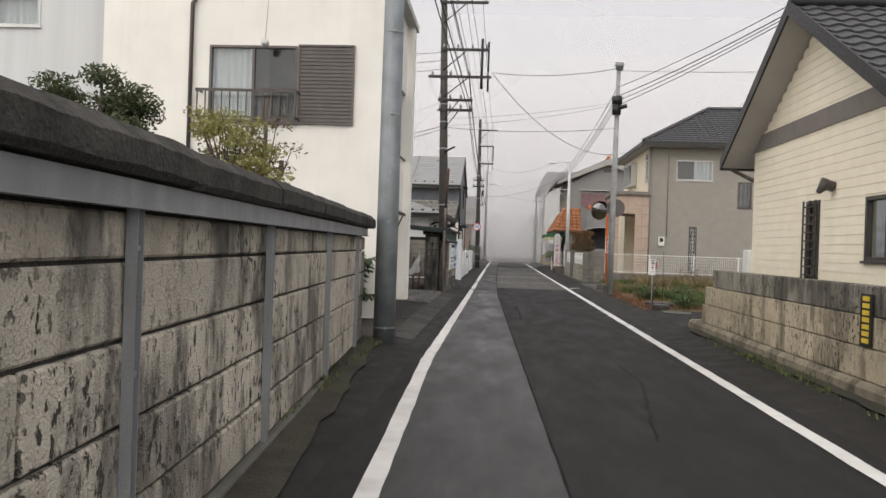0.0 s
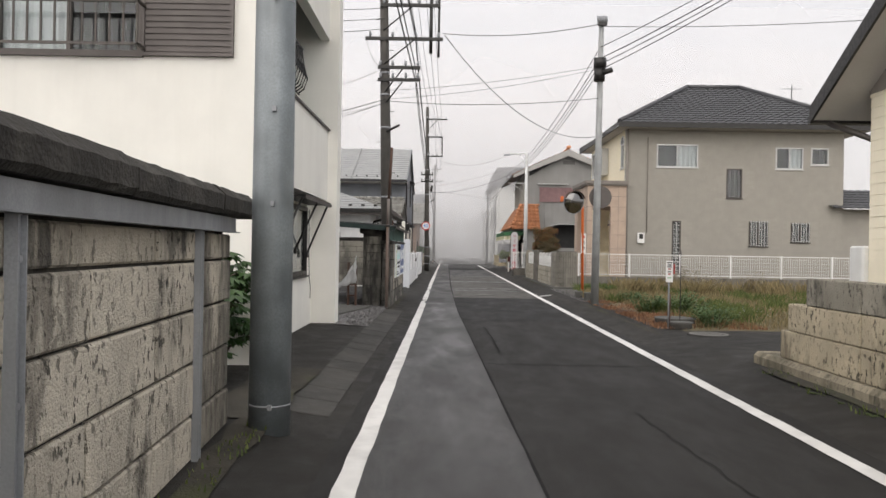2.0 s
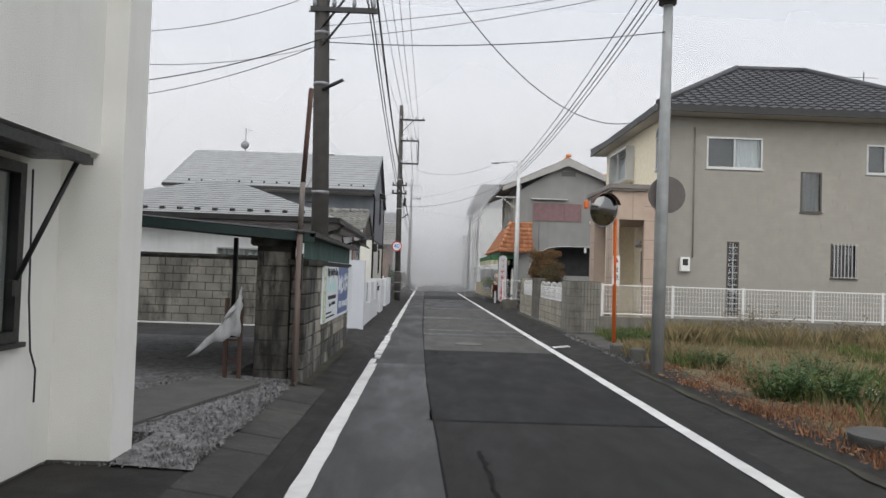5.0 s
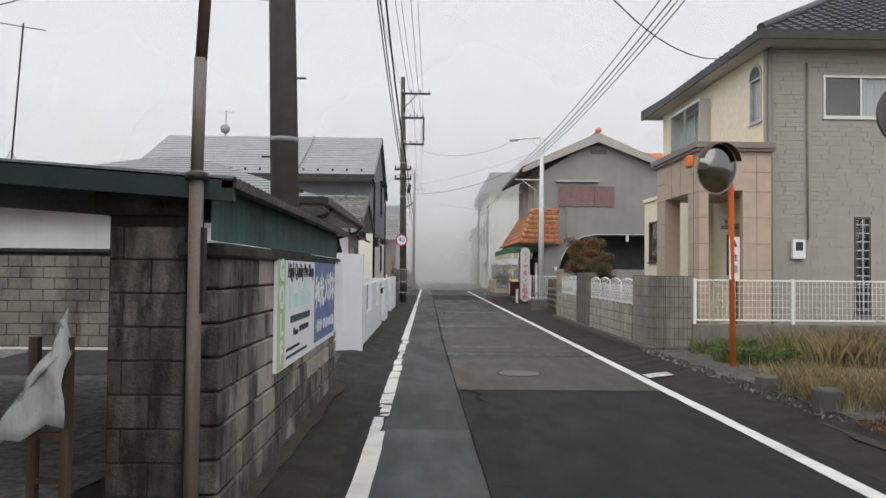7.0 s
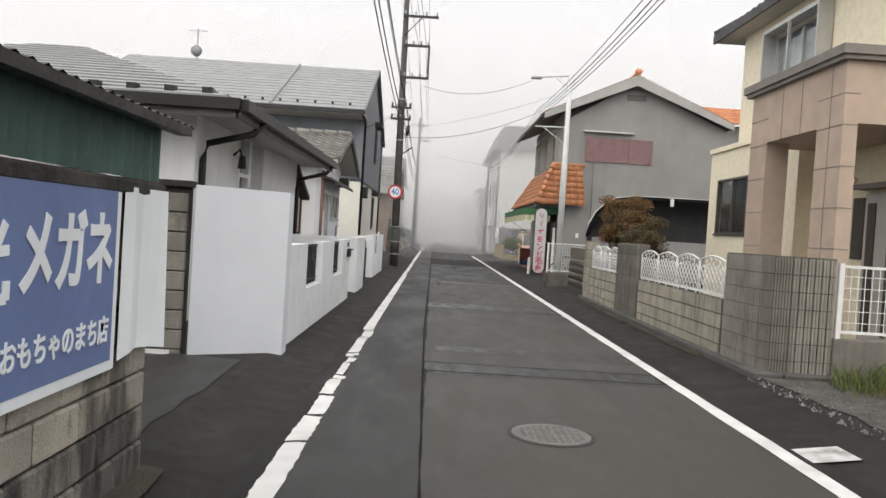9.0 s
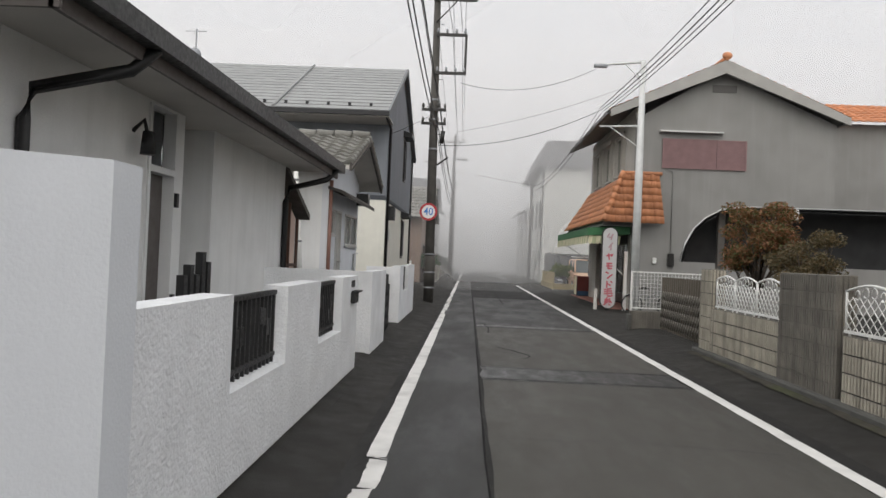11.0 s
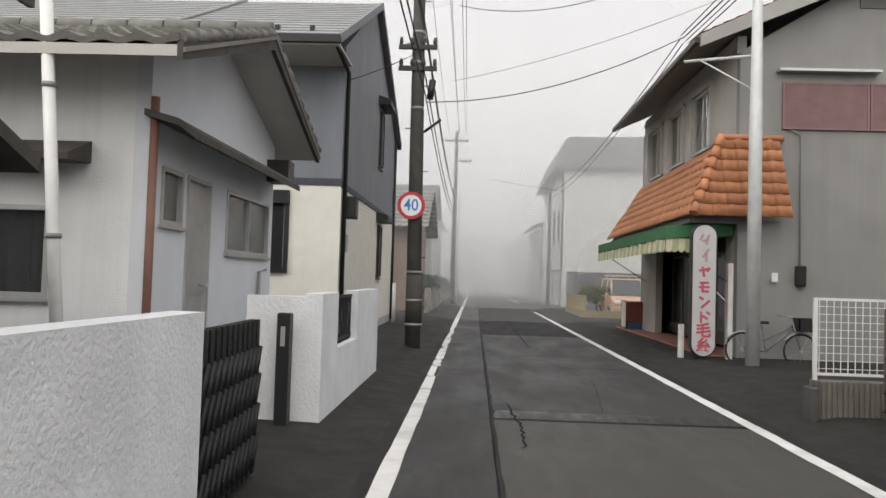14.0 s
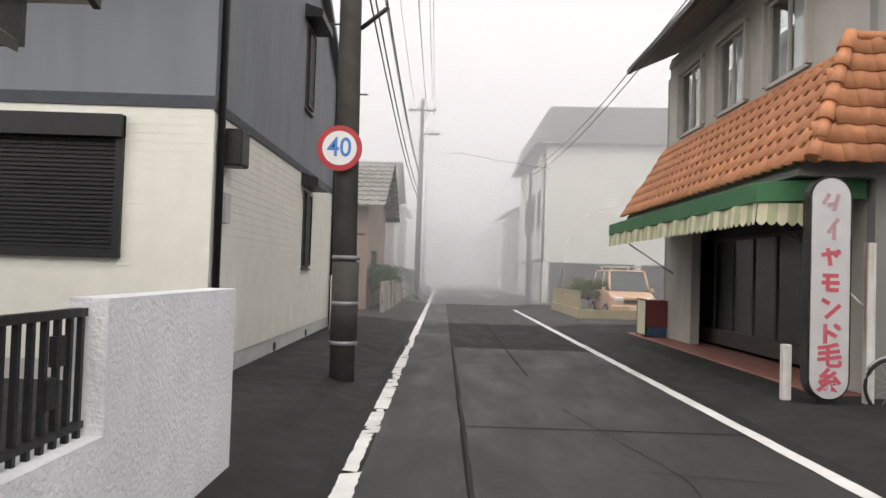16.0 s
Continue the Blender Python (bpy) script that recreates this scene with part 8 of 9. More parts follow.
    p = thing("white_pole", (-3.5, 45.2, 0), "slanting white steel pole beside the lean-to", "pole")
    bm = bmesh.new()
    tube(bm, [(-3.5, 45.2, 0.0), (-3.8, 45.2, 3.6)], 0.05, 10)
    part("pole", bm, WHITE_PAINT, p)
    for z in (1.7, 2.9):
        bm = bmesh.new()
        tube(bm, [(-3.5 - 0.3 * z / 3.6, 45.2, z), (-3.5 - 0.3 * z / 3.6, 45.2, z + 0.04)], 0.06, 10)
        part("band", bm, STEEL, p)


small_house()


# ---- left: slate-blue and cream house ----
def blue_house():
    h = thing("house", (-7, 58.5, 0), "two-storey house, slate blue above and cream siding below", "house")
    X, Y0, Y1 = -2.95, 54.0, 63.3
    ZS, ZE, YP, ZP = 3.28, 5.95, 58.1, 8.2
    lo = [(59.6, 60.3, 1.45, 2.9)]
    up = [(59.4, 60.1, 4.4, 6.0)]
    bm = bmesh.new()
    slab(bm, "x", X - 0.15, X, Y0, Y1, 0.35, ZS, lo)
    part("lower_wall", bm, CREAM, h, "cream lower wall")
    bm = bmesh.new()
    slab(bm, "x", X - 0.15, X + 0.0, Y0, Y1, ZS, ZE, [(59.4, 60.1, 4.4, 5.94)])
    poly_prism(bm, [(Y0, ZE), (Y1, ZE), (YP, ZP)], "x", X - 0.15, X)
    part("upper_wall", bm, NAVY, h, "slate-blue upper wall")
    bm = bmesh.new()
    slab(bm, "y", Y0, Y0 + 0.15, -11.5, X - 0.15, 0.35, ZS, [(-7.2, -4.05, 1.5, 3.1)])
    part("lower_front", bm, CREAM, h)
    part("upper_front", boxes((-11.5, X - 0.15, Y0, Y0 + 0.15, ZS, ZE)), NAVY, h)
    part("plinth", boxes((-11.5, X - 0.01, Y0 + 0.01, Y0 + 0.2, -0.1, 0.35), (X - 0.2, X - 0.01, Y0 + 0.2, Y1, -0.1, 0.35)), PLINTH, h)
    part("room", boxes((-11.3, X - 0.5, Y0 + 0.4, Y1 - 0.2, 0, ZE)), ROOM_SHADE, h)
    part("back_wall", boxes((-11.5, X - 0.15, Y1 - 0.15, Y1, 0, ZE)), NAVY, h)
    part("band", boxes((X, X + 0.025, Y0 - 0.025, Y1, ZS - 0.09, ZS + 0.03), (-11.5, X, Y0 - 0.025, Y0 - 0.003, ZS - 0.06, ZS + 0.08)), mat("band_dark_blue", (0.055, 0.06, 0.072), 0.7, 0.1, 4, 0.05, 60), h)
    # siding laps
    z = 0.42
    while z < ZS - 0.15:
        for a, b in [(Y0, Y1)] if not (z + 0.1 > 1.4 and z < 2.95) else [(Y0, 59.55), (60.35, Y1)]:
            bm = bmesh.new()
            poly_prism(bm, [(X, z), (X + 0.005, z), (X + 0.003, z + 0.097), (X, z + 0.097)], "y", a, b)
            part("siding_lap", bm, CREAM, h)
        for a, b in [(-11.5, X)] if not (z + 0.1 > 1.4 and z < 3.1) else [(-11.5, -7.3), (-3.98, X)]:
            bm = bmesh.new()
            poly_prism(bm, [(Y0, z), (Y0 - 0.005, z), (Y0 - 0.003, z + 0.097), (Y0, z + 0.097)], "x", a, b)
            part("siding_lap", bm, CREAM, h)
        z += 0.1
    # black roller shutter on the front
    s = part("roller_shutter", boxes((-7.2, -4.02, Y0 + 0.02, Y0 + 0.05, 1.52, 2.85)), SHUTTER_BLACK, h, "closed black roller shutter")
    bm = bmesh.new()
    for i in range(26):
        box(bm, -7.12, -4.04, Y0 - 0.006, Y0 + 0.02, 1.56 + i * 0.05, 1.59 + i * 0.05)
    part("slats", bm, SHUTTER_BLACK, s)
    part("shutter_frame", boxes((-4.02, -3.94, Y0 - 0.07, Y0 + 0.02, 1.5, 3.1), (-7.2, -4.02, Y0 - 0.07, Y0 + 0.02, 1.5, 1.6), (-7.2, -3.94, Y0 - 0.14, Y0 + 0.02, 2.85, 3.1)), SHUTTER_BLACK, s)
    for hh in (lo[0], (59.4, 60.1, 4.4, 5.94)):
        w = window(h, "x", X, 1, *hh, BRONZE, 0, ROOM_SHADE)
        bm = bmesh.new()
        poly_prism(bm, [(X, hh[3] + 0.3), (X + 0.32, hh[3] + 0.2), (X + 0.32, hh[3] + 0.06), (X, hh[3] + 0.06)], "y", hh[0] - 0.3, hh[1] + 0.25)
        part("hood", bm, SHUTTER_BLACK, w)
        louvre(h, "x", X + 0.004, 1, hh[0] + 0.05, hh[1] - 0.05, hh[2] + 0.05, hh[3] - 0.05, SHUTTER_BLACK, 0.07)
    # roof
    for s_, ye in ((-1, 52.6), (1, 63.75)):
        ribbed_roof(h, METAL_ROOF, ((-13.6, ye, 5.74), (-2.8, ye, 5.74), (-2.8, YP, 8.3), (-13.6, YP, 8.3)), 15, 0.022, 0.05)
        bm = bmesh.new()
        poly_prism(bm, [(YP, 8.33), (ye, 5.77), (ye, 5.6), (YP, 8.15)], "x", -2.84, -2.78)
        part("bargeboard", bm, mat("barge_grey", (0.2, 0.21, 0.22), 0.7, 0.1, 4, 0.05, 60), h)
        part("gutter", boxes((-13.6, -2.8, ye - 0.08, ye + 0.03, 5.59, 5.72)), SHUTTER_BLACK, h)
    bm = bmesh.new()
    tube(bm, [(-6.25, YP, 8.34), (-6.25, 52.6, 5.78)], 0.045, 6)
    part("roof_seam", bm, METAL_ROOF, h)
    part("soffit", boxes((-13.6, -2.82, 52.64, Y0, 5.56, 5.6)), SOFFIT, h)
    bm = bmesh.new()
    for i in range(15):
        x = -12.4 + i * 0.64
        box(bm, x, x + 0.08, 52.95, 53.03, 5.92, 6.02)
    tagged(part("snow_stops", bm, SHUTTER_BLACK, h), kind="stuff")
    bm = bmesh.new()
    tube(bm, [(X + 0.06, 52.7, 5.6), (X + 0.06, Y0 + 0.1, 5.45), (X + 0.06, Y0 + 0.1, 0.2)], 0.045, 8)
    part("downpipe", bm, BLACK_IRON, h)
    bm = bmesh.new()
    tube(bm, [(X + 0.06, 63.1, 5.7), (X + 0.06, 63.1, 0.2)], 0.04, 8)
    part("downpipe", bm, BLACK_IRON, h)
    part("service_box", bevelled(boxes((X + 0.0, X + 0.26, 54.25, 54.6, 2.62, 3.05)), 0.02), BLACK_IRON, h)
    part("meter", boxes((X + 0.0, X + 0.1, 54.25, 54.45, 1.95, 2.3)), PLINTH, h)
    for y in (55.0, 57.6, 60.4):
        bm = bmesh.new()
        tube(bm, [(X - 0.02, y, 0.2), (X + 0.01, y, 0.2)], 0.07, 10)
        part("vent", bm, BLACK_IRON, h)
    bm = bmesh.new()
    tube(bm, [(X + 0.2, 62.3, 0.1), (X + 0.2, 62.3, 1.3)], 0.03, 6)
    tube(bm, [(X + 0.2, 62.8, 0.1), (X + 0.2, 62.8, 1.3)], 0.03, 6)
    tube(bm, [(X + 0.2, 62.3, 1.3), (X + 0.2, 62.8, 1.3)], 0.03, 6)
    part("pipe_guard", bm, WHITE_PAINT, h)
    a = bmesh.new()
    tube(a, [(-11, 59, 8.2), (-11, 59, 9.8)], 0.03, 6)
    tube(a, [(-11.4, 59, 9.7), (-10.6, 59, 9.7)], 0.015, 5)
    bmesh.ops.create_icosphere(a, subdivisions=2, radius=0.25, matrix=Matrix.Translation((-11, 58.9, 8.8)))
    part("aerial", a, STEEL, h)


blue_house()


# ---- far end of the street ----
def simple_house(x0, x1, y0, y1, ze, zr, wall_m, roof_m, ridge="y", label="", side=1, wins=()):
    """A far house: walls with window openings, sloping roof, eaves."""
    h = thing("house", ((x0 + x1) / 2, (y0 + y1) / 2, 0), label, "house", "far houses")
    face = x1 if side > 0 else x0
    bm = bmesh.new()
    lo, hi = (face - 0.15, face) if side > 0 else (face, face + 0.15)
    slab(bm, "x", lo, hi, y0, y1, 0, ze, wins)
    box(bm, x0 + (0.15 if side < 0 else 0), x1 - (0.15 if side > 0 else 0), y0, y0 + 0.15, 0, ze)
    box(bm, x0 + (0.15 if side < 0 else 0), x1 - (0.15 if side > 0 else 0), y1 - 0.15, y1, 0, ze)
    part("wall", bm, wall_m, h)
    part("room", boxes((x0 + 0.4, x1 - 0.4, y0 + 0.3, y1 - 0.3, 0, ze)), ROOM_SHADE, h)
    for w in wins:
        window(h, "x", face, side, *w, BRONZE, 1, ROOM_SHADE)
    o = 0.6
    bm = bmesh.new()
    if ridge == "y":
        xm = (x0 + x1) / 2
        f = [((x0 - o, y1 + o, ze), (x0 - o, y0 - o, ze), (xm, y0 - o, zr), (xm, y1 + o, zr)), ((x1 + o, y0 - o, ze), (x1 + o, y1 + o, ze), (xm, y1 + o, zr), (xm, y0 - o, zr))]
        gb = [(x0, ze), (x1, ze), (xm, zr - 0.15)]
        ga = ("y", y0, y0 + 0.15)
    else:
        ym = (y0 + y1) / 2
        f = [((x0 - o, y0 - o, ze), (x1 + o, y0 - o, ze), (x1 + o, ym, zr), (x0 - o, ym, zr)), ((x1 + o, y1 + o, ze), (x0 - o, y1 + o, ze), (x0 - o, ym, zr), (x1 + o, ym, zr))]
        gb = [(y0, ze), (y1, ze), (ym, zr - 0.15)]
        ga = ("x", lo, hi)
    for c in f:
        wavy_roof(h, roof_m, c, 10, 0.3, 0.04, 0.035, 4)
    bm = bmesh.new()
    poly_prism(bm, gb, *ga)
    part("gable", bm, wall_m, h)
    return h


FAR_A = mat("far_wall_grey", (0.4, 0.39, 0.37), 0.9, 0.12, 1, 0.1, 40)
FAR_B = mat("far_wall_brown", (0.27, 0.2, 0.16), 0.9, 0.12, 1, 0.1, 40)
simple_house(-9.5, -2.9, 71.5, 79, 3.6, 5.6, FAR_B, TILE_PALE, "x", "old one-storey house with a weathered tile roof", 1, [(73, 75, 1.0, 2.2)])
simple_house(-10, -3.2, 82, 90, 5.4, 7.2, FAR_A, TILE_GREY, "x", "grey two-storey house dim in the mist", 1, [(84, 85.5, 3.6, 4.6), (87, 88.5, 3.6, 4.6)])
simple_house(-11, -3.4, 97, 108, 5.6, 7.8, FAR_A, TILE_GREY, "y", "pale two-storey house dim in the mist", 1, [(99, 101, 3.6, 4.8)])
simple_house(4.6, 12, 100, 110, 5.8, 7.8, FAR_A, TILE_GREY, "y", "grey two-storey house dim in the mist", -1, [(102, 104, 3.6, 4.8)])
simple_house(-6.5, 1.5, 150, 160, 6.0, 8.5, FAR_A, TILE_GREY, "x", "house closing the street end in the mist", 1, [])
simple_house(3.5, 12, 130, 140, 5.6, 7.8, FAR_A, TILE_GREY, "y", "grey house far along the street in the mist", -1, [(132, 134, 3.6, 4.8)])
w = thing("block_wall", (-2.2, 74, 0), "low block wall with shrubs in front of the old house", "wall", kind="structure")
part("wall_body", boxes((-2.3, -2.15, 70, 80, -0.05, 1.1)), BLOCK, w)
w = thing("block_wall", (-2.2, 92, 0), "low block wall along the misty street", "wall", kind="structure")
part("wall_body", boxes((-2.4, -2.25, 82, 108, -0.05, 1.3)), BLOCK, w)


def white_block():
    h = thing("apartment_block", (10, 88, 0), "plain white three-storey block raised over a parking deck", "building")
    W = mat("block_white", (0.6, 0.6, 0.57), 0.9, 0.06, 1, 0.1, 40, streak=0.15, streak_col=(0.45, 0.45, 0.42))
    X, Y0, Y1 = 4.75, 84.0, 97.0
    bm = bmesh.new()
    slab(bm, "y", Y0, Y0 + 0.2, X, 14, 2.3, 8.3, [])
    slab(bm, "x", X, X + 0.2, Y0 + 0.2, Y1, 0.0, 8.3, [(86, 87.2, 4.0, 6.0), (88.6, 89.8, 4.0, 6.0), (85.6, 87.4, 0.2, 2.0), (88.4, 90.2, 0.2, 2.0), (92, 93.4, 4.0, 6.0)])
    part("wall", bm, W, h)
    bm = bmesh.new()
    poly_prism(bm, [(4.1, 8.05), (4.8, 9.9), (15, 10.1), (15, 8.3)], "y", 83.4, 97.4)
    part("roof", bm, mat("block_roof_grey", (0.16, 0.16, 0.165), 0.8, 0.12, 2, 0.05, 40), h)
    part("deck", boxes((X, 14, Y0, Y1, 2.15, 2.3)), W, h)
    part("room", boxes((X + 0.6, 13.8, Y0 + 0.6, Y1 - 0.2, 2.4, 8.2), (7, 13.9, 92, 96.8, 0, 2.2)), ROOM_SHADE, h)
    for x in (4.85, 9.5, 13.8):
        part("column", boxes((x - 0.15, x + 0.15, Y0 + 0.02, Y0 + 0.32, 0, 2.2)), W, h)
    for a, b, c, d in ((86, 87.2, 4.0, 6.0), (88.6, 89.8, 4.0, 6.0), (92, 93.4, 4.0, 6.0)):
        window(h, "x", X, -1, a, b, c, d, BRONZE, 1, ROOM_SHADE)
    part("joint", boxes((6.6, 6.63, Y0 - 0.01, Y0, 2.4, 5.4)), SOFFIT, h)
    bm = bmesh.new()
    tube(bm, [(X - 0.05, Y0 + 0.3, 8.2), (X - 0.05, Y0 + 0.3, 0)], 0.06, 8)
    part("downpipe", bm, BRONZE, h)
    part("stair", boxes(*[(6 + i * 0.28, 6.3 + i * 0.28, 86, 87, i * 0.19, 0.12 + i * 0.19) for i in range(10)]), PLINTH, h)


white_block()
y_w = thing("planter_wall", (4.5, 72, 0), "low yellowish block wall round a clipped shrub bed", "wall", kind="structure")
YEL = mat("block_yellowish", (0.38, 0.31, 0.18), 0.9, 0.15, 3, 0.2, 50)
part("wall_body", boxes((4.1, 4.25, 70.2, 76.5, -0.05, 0.42), (4.25, 6.9, 70.2, 70.35, -0.05, 0.42)), YEL, y_w)
bm = bmesh.new()
for i in range(26):
    box(bm, 4.15, 4.19, 70.3 + i * 0.24, 70.42 + i * 0.24, 0.42, 0.98)
box(bm, 4.14, 4.2, 70.2, 76.5, 0.96, 1.0)
part("rail", bm, YEL, y_w)


def car():
    # Orange base paled so that haze is put into the paint.
    P = mat("car_orange_hazed", (0.62, 0.4, 0.27), 0.35, 0.04, 3, 0, 50, metal=0.1)
    t = thing("car", (6.3, 73, 0), "orange boxy kei car, paint paled for haze, parked facing the street", "car")
    x0, x1, y0, y1 = 5.35, 6.85, 71.2, 74.6
    bm = bmesh.new()
    poly_prism(bm, [(y0, 0.32), (y0 + 0.02, 0.85), (y0 + 0.5, 1.02), (y1, 1.05), (y1, 0.32)], "x", x0, x1)
    bevelled(bm, 0.05)
    part("body", bm, P, t)
    bm = bmesh.new()
    lo = [(x0 + 0.04, y0 + 0.5), (x1 - 0.04, y0 + 0.5), (x1 - 0.04, y1 - 0.04), (x0 + 0.04, y1 - 0.04)]
    hi = [(x0 + 0.14, y0 + 0.95), (x1 - 0.14, y0 + 0.95), (x1 - 0.14, y1 - 0.15), (x0 + 0.14, y1 - 0.15)]
    a = [bm.verts.new((*p, 1.03)) for p in lo]
    b = [bm.verts.new((*p, 1.68)) for p in hi]
    bm.faces.new(b)
    for i in range(4):
        bm.faces.new((a[i], a[(i + 1) % 4], b[(i + 1) % 4], b[i]))
    part("cabin_glass", bm, mat("car_glass_dark", (0.05, 0.06, 0.06), 0.12, 0.1, 2, 0, 50), t)
    part("car_roof", bevelled(boxes((x0 + 0.13, x1 - 0.13, y0 + 0.93, y1 - 0.14, 1.67, 1.74)), 0.03), P, t)
    pl = bmesh.new()
    for x in (x0 + 0.08, x1 - 0.08):
        tube(pl, [(x, y0 + 0.52, 1.03), (x + (0.06 if x < 6 else -0.06), y0 + 0.95, 1.68)], 0.04, 6)
        for y in (y0 + 1.7, y1 - 0.2):
            tube(pl, [(x, y, 1.03), (x + (0.06 if x < 6 else -0.06), y, 1.68)], 0.04, 6)
    part("pillars", pl, P, t)
    for x in (x0 + 0.02, x1 - 0.02):
        for y in (y0 + 0.6, y1 - 0.6):
            bm = bmesh.new()
            tube(bm, [(x - 0.08, y, 0.29), (x + 0.08, y, 0.29)], 0.29, 16)
            w = part("tyre", bm, CABLE, t)
            bm = bmesh.new()
            tube(bm, [(x - 0.09, y, 0.29), (x + 0.09, y, 0.29)], 0.18, 12)
            part("rim", bm, ALU, w)
    for x in (x0 + 0.12, x1 - 0.42):
        part("headlight", bevelled(boxes((x, x + 0.3, y0 - 0.02, y0 + 0.1, 0.66, 0.82)), 0.03), WHITE_PAINT, t)
    part("grille", boxes((x0 + 0.45, x1 - 0.45, y0 - 0.025, y0 + 0.02, 0.62, 0.74)), DARK_METAL, t)
    part("bumper", bevelled(boxes((x0 + 0.02, x1 - 0.02, y0 - 0.06, y0 + 0.1, 0.3, 0.55)), 0.03), P, t)
    part("number_plate", boxes((6.0, 6.3, y0 - 0.075, y0 - 0.065, 0.36, 0.5)), STRIPE_A, t)
    for x in (x0 - 0.14, x1 + 0.02):
        part("mirror", bevelled(boxes((x, x + 0.12, y0 + 0.75, y0 + 0.85, 1.0, 1.14)), 0.02), P, t)
    bm = bmesh.new()
    for y in (y0 + 1.2, y1 - 0.6):
        tube(bm, [(x0 + 0.2, y, 1.86), (x1 - 0.2, y, 1.86)], 0.02, 6)
        for x in (x0 + 0.25, x1 - 0.25):
            tube(bm, [(x, y, 1.73), (x, y, 1.86)], 0.02, 6)
    for x in (x0 + 0.2, x1 - 0.2):
        tube(bm, [(x, y0 + 0.9, 1.88), (x, y1 - 0.3, 1.88)], 0.02, 6)
    part("roof_rack", bm, ALU, t)


car()


# ---- plants ----
def branchy(name, base, rng, height, spread, n_, label, leaf_m, leaf_n, leaf_s, crown_shape, category="shrub", bark=BARK, trunk_r=0.05):
    """A woody plant: forking limbs with clumps of leaves at their ends."""
    t = thing(name, base, label, category)
    bm = bmesh.new()
    lf = bmesh.new()
    b = Vector(base)
    fork = b + Vector((rng.uniform(-0.1, 0.1), rng.uniform(-0.1, 0.1), height * 0.45))
    tube(bm, [b - Vector((0, 0, 0.1)), b.lerp(fork, 0.5) + Vector((0.04, 0, 0)), fork], [trunk_r, trunk_r * 0.8, trunk_r * 0.6], 8)
    for i in range(n_):
        a = i * 2.4 + rng.uniform(-0.4, 0.4)
        r = spread * rng.uniform(0.35, 1.0)
        tip = b + Vector((math.cos(a) * r, math.sin(a) * r * crown_shape[1], height * rng.uniform(0.62, 1.0) - crown_shape[2] * r * 0.3))
        mid = fork.lerp(tip, 0.5) + Vector((rng.uniform(-0.1, 0.1), rng.uniform(-0.1, 0.1), rng.uniform(0, 0.12)))
        tube(bm, [fork, mid, tip], [trunk_r * 0.5, trunk_r * 0.3, trunk_r * 0.12], 5)
        for k in range(2):
            tw = mid.lerp(tip, rng.uniform(0.3, 1)) + Vector((rng.uniform(-0.2, 0.2), rng.uniform(-0.2, 0.2), rng.uniform(0, 0.2)))
            tube(bm, [mid, tw], [trunk_r * 0.22, trunk_r * 0.08], 4)
            leaves(lf, rng, leaf_n // 3, tw, (crown_shape[0] * 0.7,) * 2 + (crown_shape[0] * 0.45,), leaf_s, 0.7, 0.1)
        leaves(lf, rng, leaf_n, tip, (crown_shape[0],) * 2 + (crown_shape[0] * 0.55,), leaf_s, 0.7, 0.15)
    part("trunk", bm, bark, t)
    part("crown", lf, leaf_m, t)
    return t


rng = random.Random(21)
branchy("pine_tree", (-4.22, 7.6, 0), rng, 3.2, 0.62, 38, "clipped dark green garden pine behind the wall", LEAF_PINE, 480, 0.026, (0.23, 1.0, 1.1), "tree", BARK, 0.09)
branchy("garden_shrub", (-2.72, 7.6, 0), rng, 2.75, 0.5, 26, "thin yellow-green shrub above the wall", LEAF_YELLOW, 190, 0.024, (0.18, 1.0, 0.3), "shrub", BARK, 0.045)
branchy("garden_shrub", (-2.7, 8.05, 0), rng, 2.75, 0.5, 14, "thin half-bare brownish shrub above the wall", LEAF_BROWN, 60, 0.026, (0.2, 1.0, 0.3), "shrub", BARK, 0.04)
bm = bmesh.new()
tube(bm, [(-2.5, 8.1, 0), (-2.5, 8.3, 2.0), (-2.5, 8.58, 2.4)], [0.04, 0.034, 0.028], 8)
tube(bm, [(-2.5, 8.35, 2.1), (-2.52, 8.7, 2.3), (-2.5, 8.85, 2.42)], [0.012, 0.01, 0.006], 5)
tube(bm, [(-2.5, 8.3, 2.05), (-2.5, 7.9, 2.25)], [0.014, 0.008], 5)
single("bare_stump", bm, BARK, "bare pruned stump behind the wall", "stump")
bm = bmesh.new()
tube(bm, [(-2.5, 7.96, 0), (-2.51, 7.97, 3.0)], [0.022, 0.02], 6)
single("garden_stake", bm, BARK, "thin brown garden stake among the shrubs", "stake")
bm = bmesh.new()
tube(bm, [(-2.5, 8.75, 0), (-2.5, 8.75, 2.18)], 0.02, 6)
single("garden_stake", bm, DARK_METAL, "short dark stake behind the wall", "stake")
branchy("autumn_shrub", (4.55, 43.3, 0), rng, 2.6, 0.62, 26, "rounded reddish-green garden shrub behind the ribbed wall", LEAF_AUTUMN, 360, 0.03, (0.25, 1.0, 0.35), "shrub")
branchy("brown_shrub", (4.6, 41.4, 0), rng, 2.05, 0.5, 16, "dark russet garden shrub behind the ribbed wall", LEAF_BROWN, 300, 0.026, (0.24, 1.0, 0.35), "shrub")
branchy("garden_bush", (4.35, 8.0, 0), rng, 1.65, 0.35, 8, "dark green bush beside the stone wall", LEAF_GLOSSY, 160, 0.035, (0.2, 1.0, 0.2), "shrub")
branchy("clipped_bush", (5.2, 74, 0), rng, 1.35, 0.8, 16, "clipped green bush in a walled bed", GRASS_GREEN, 260, 0.04, (0.35, 1.2, 0.2), "shrub")
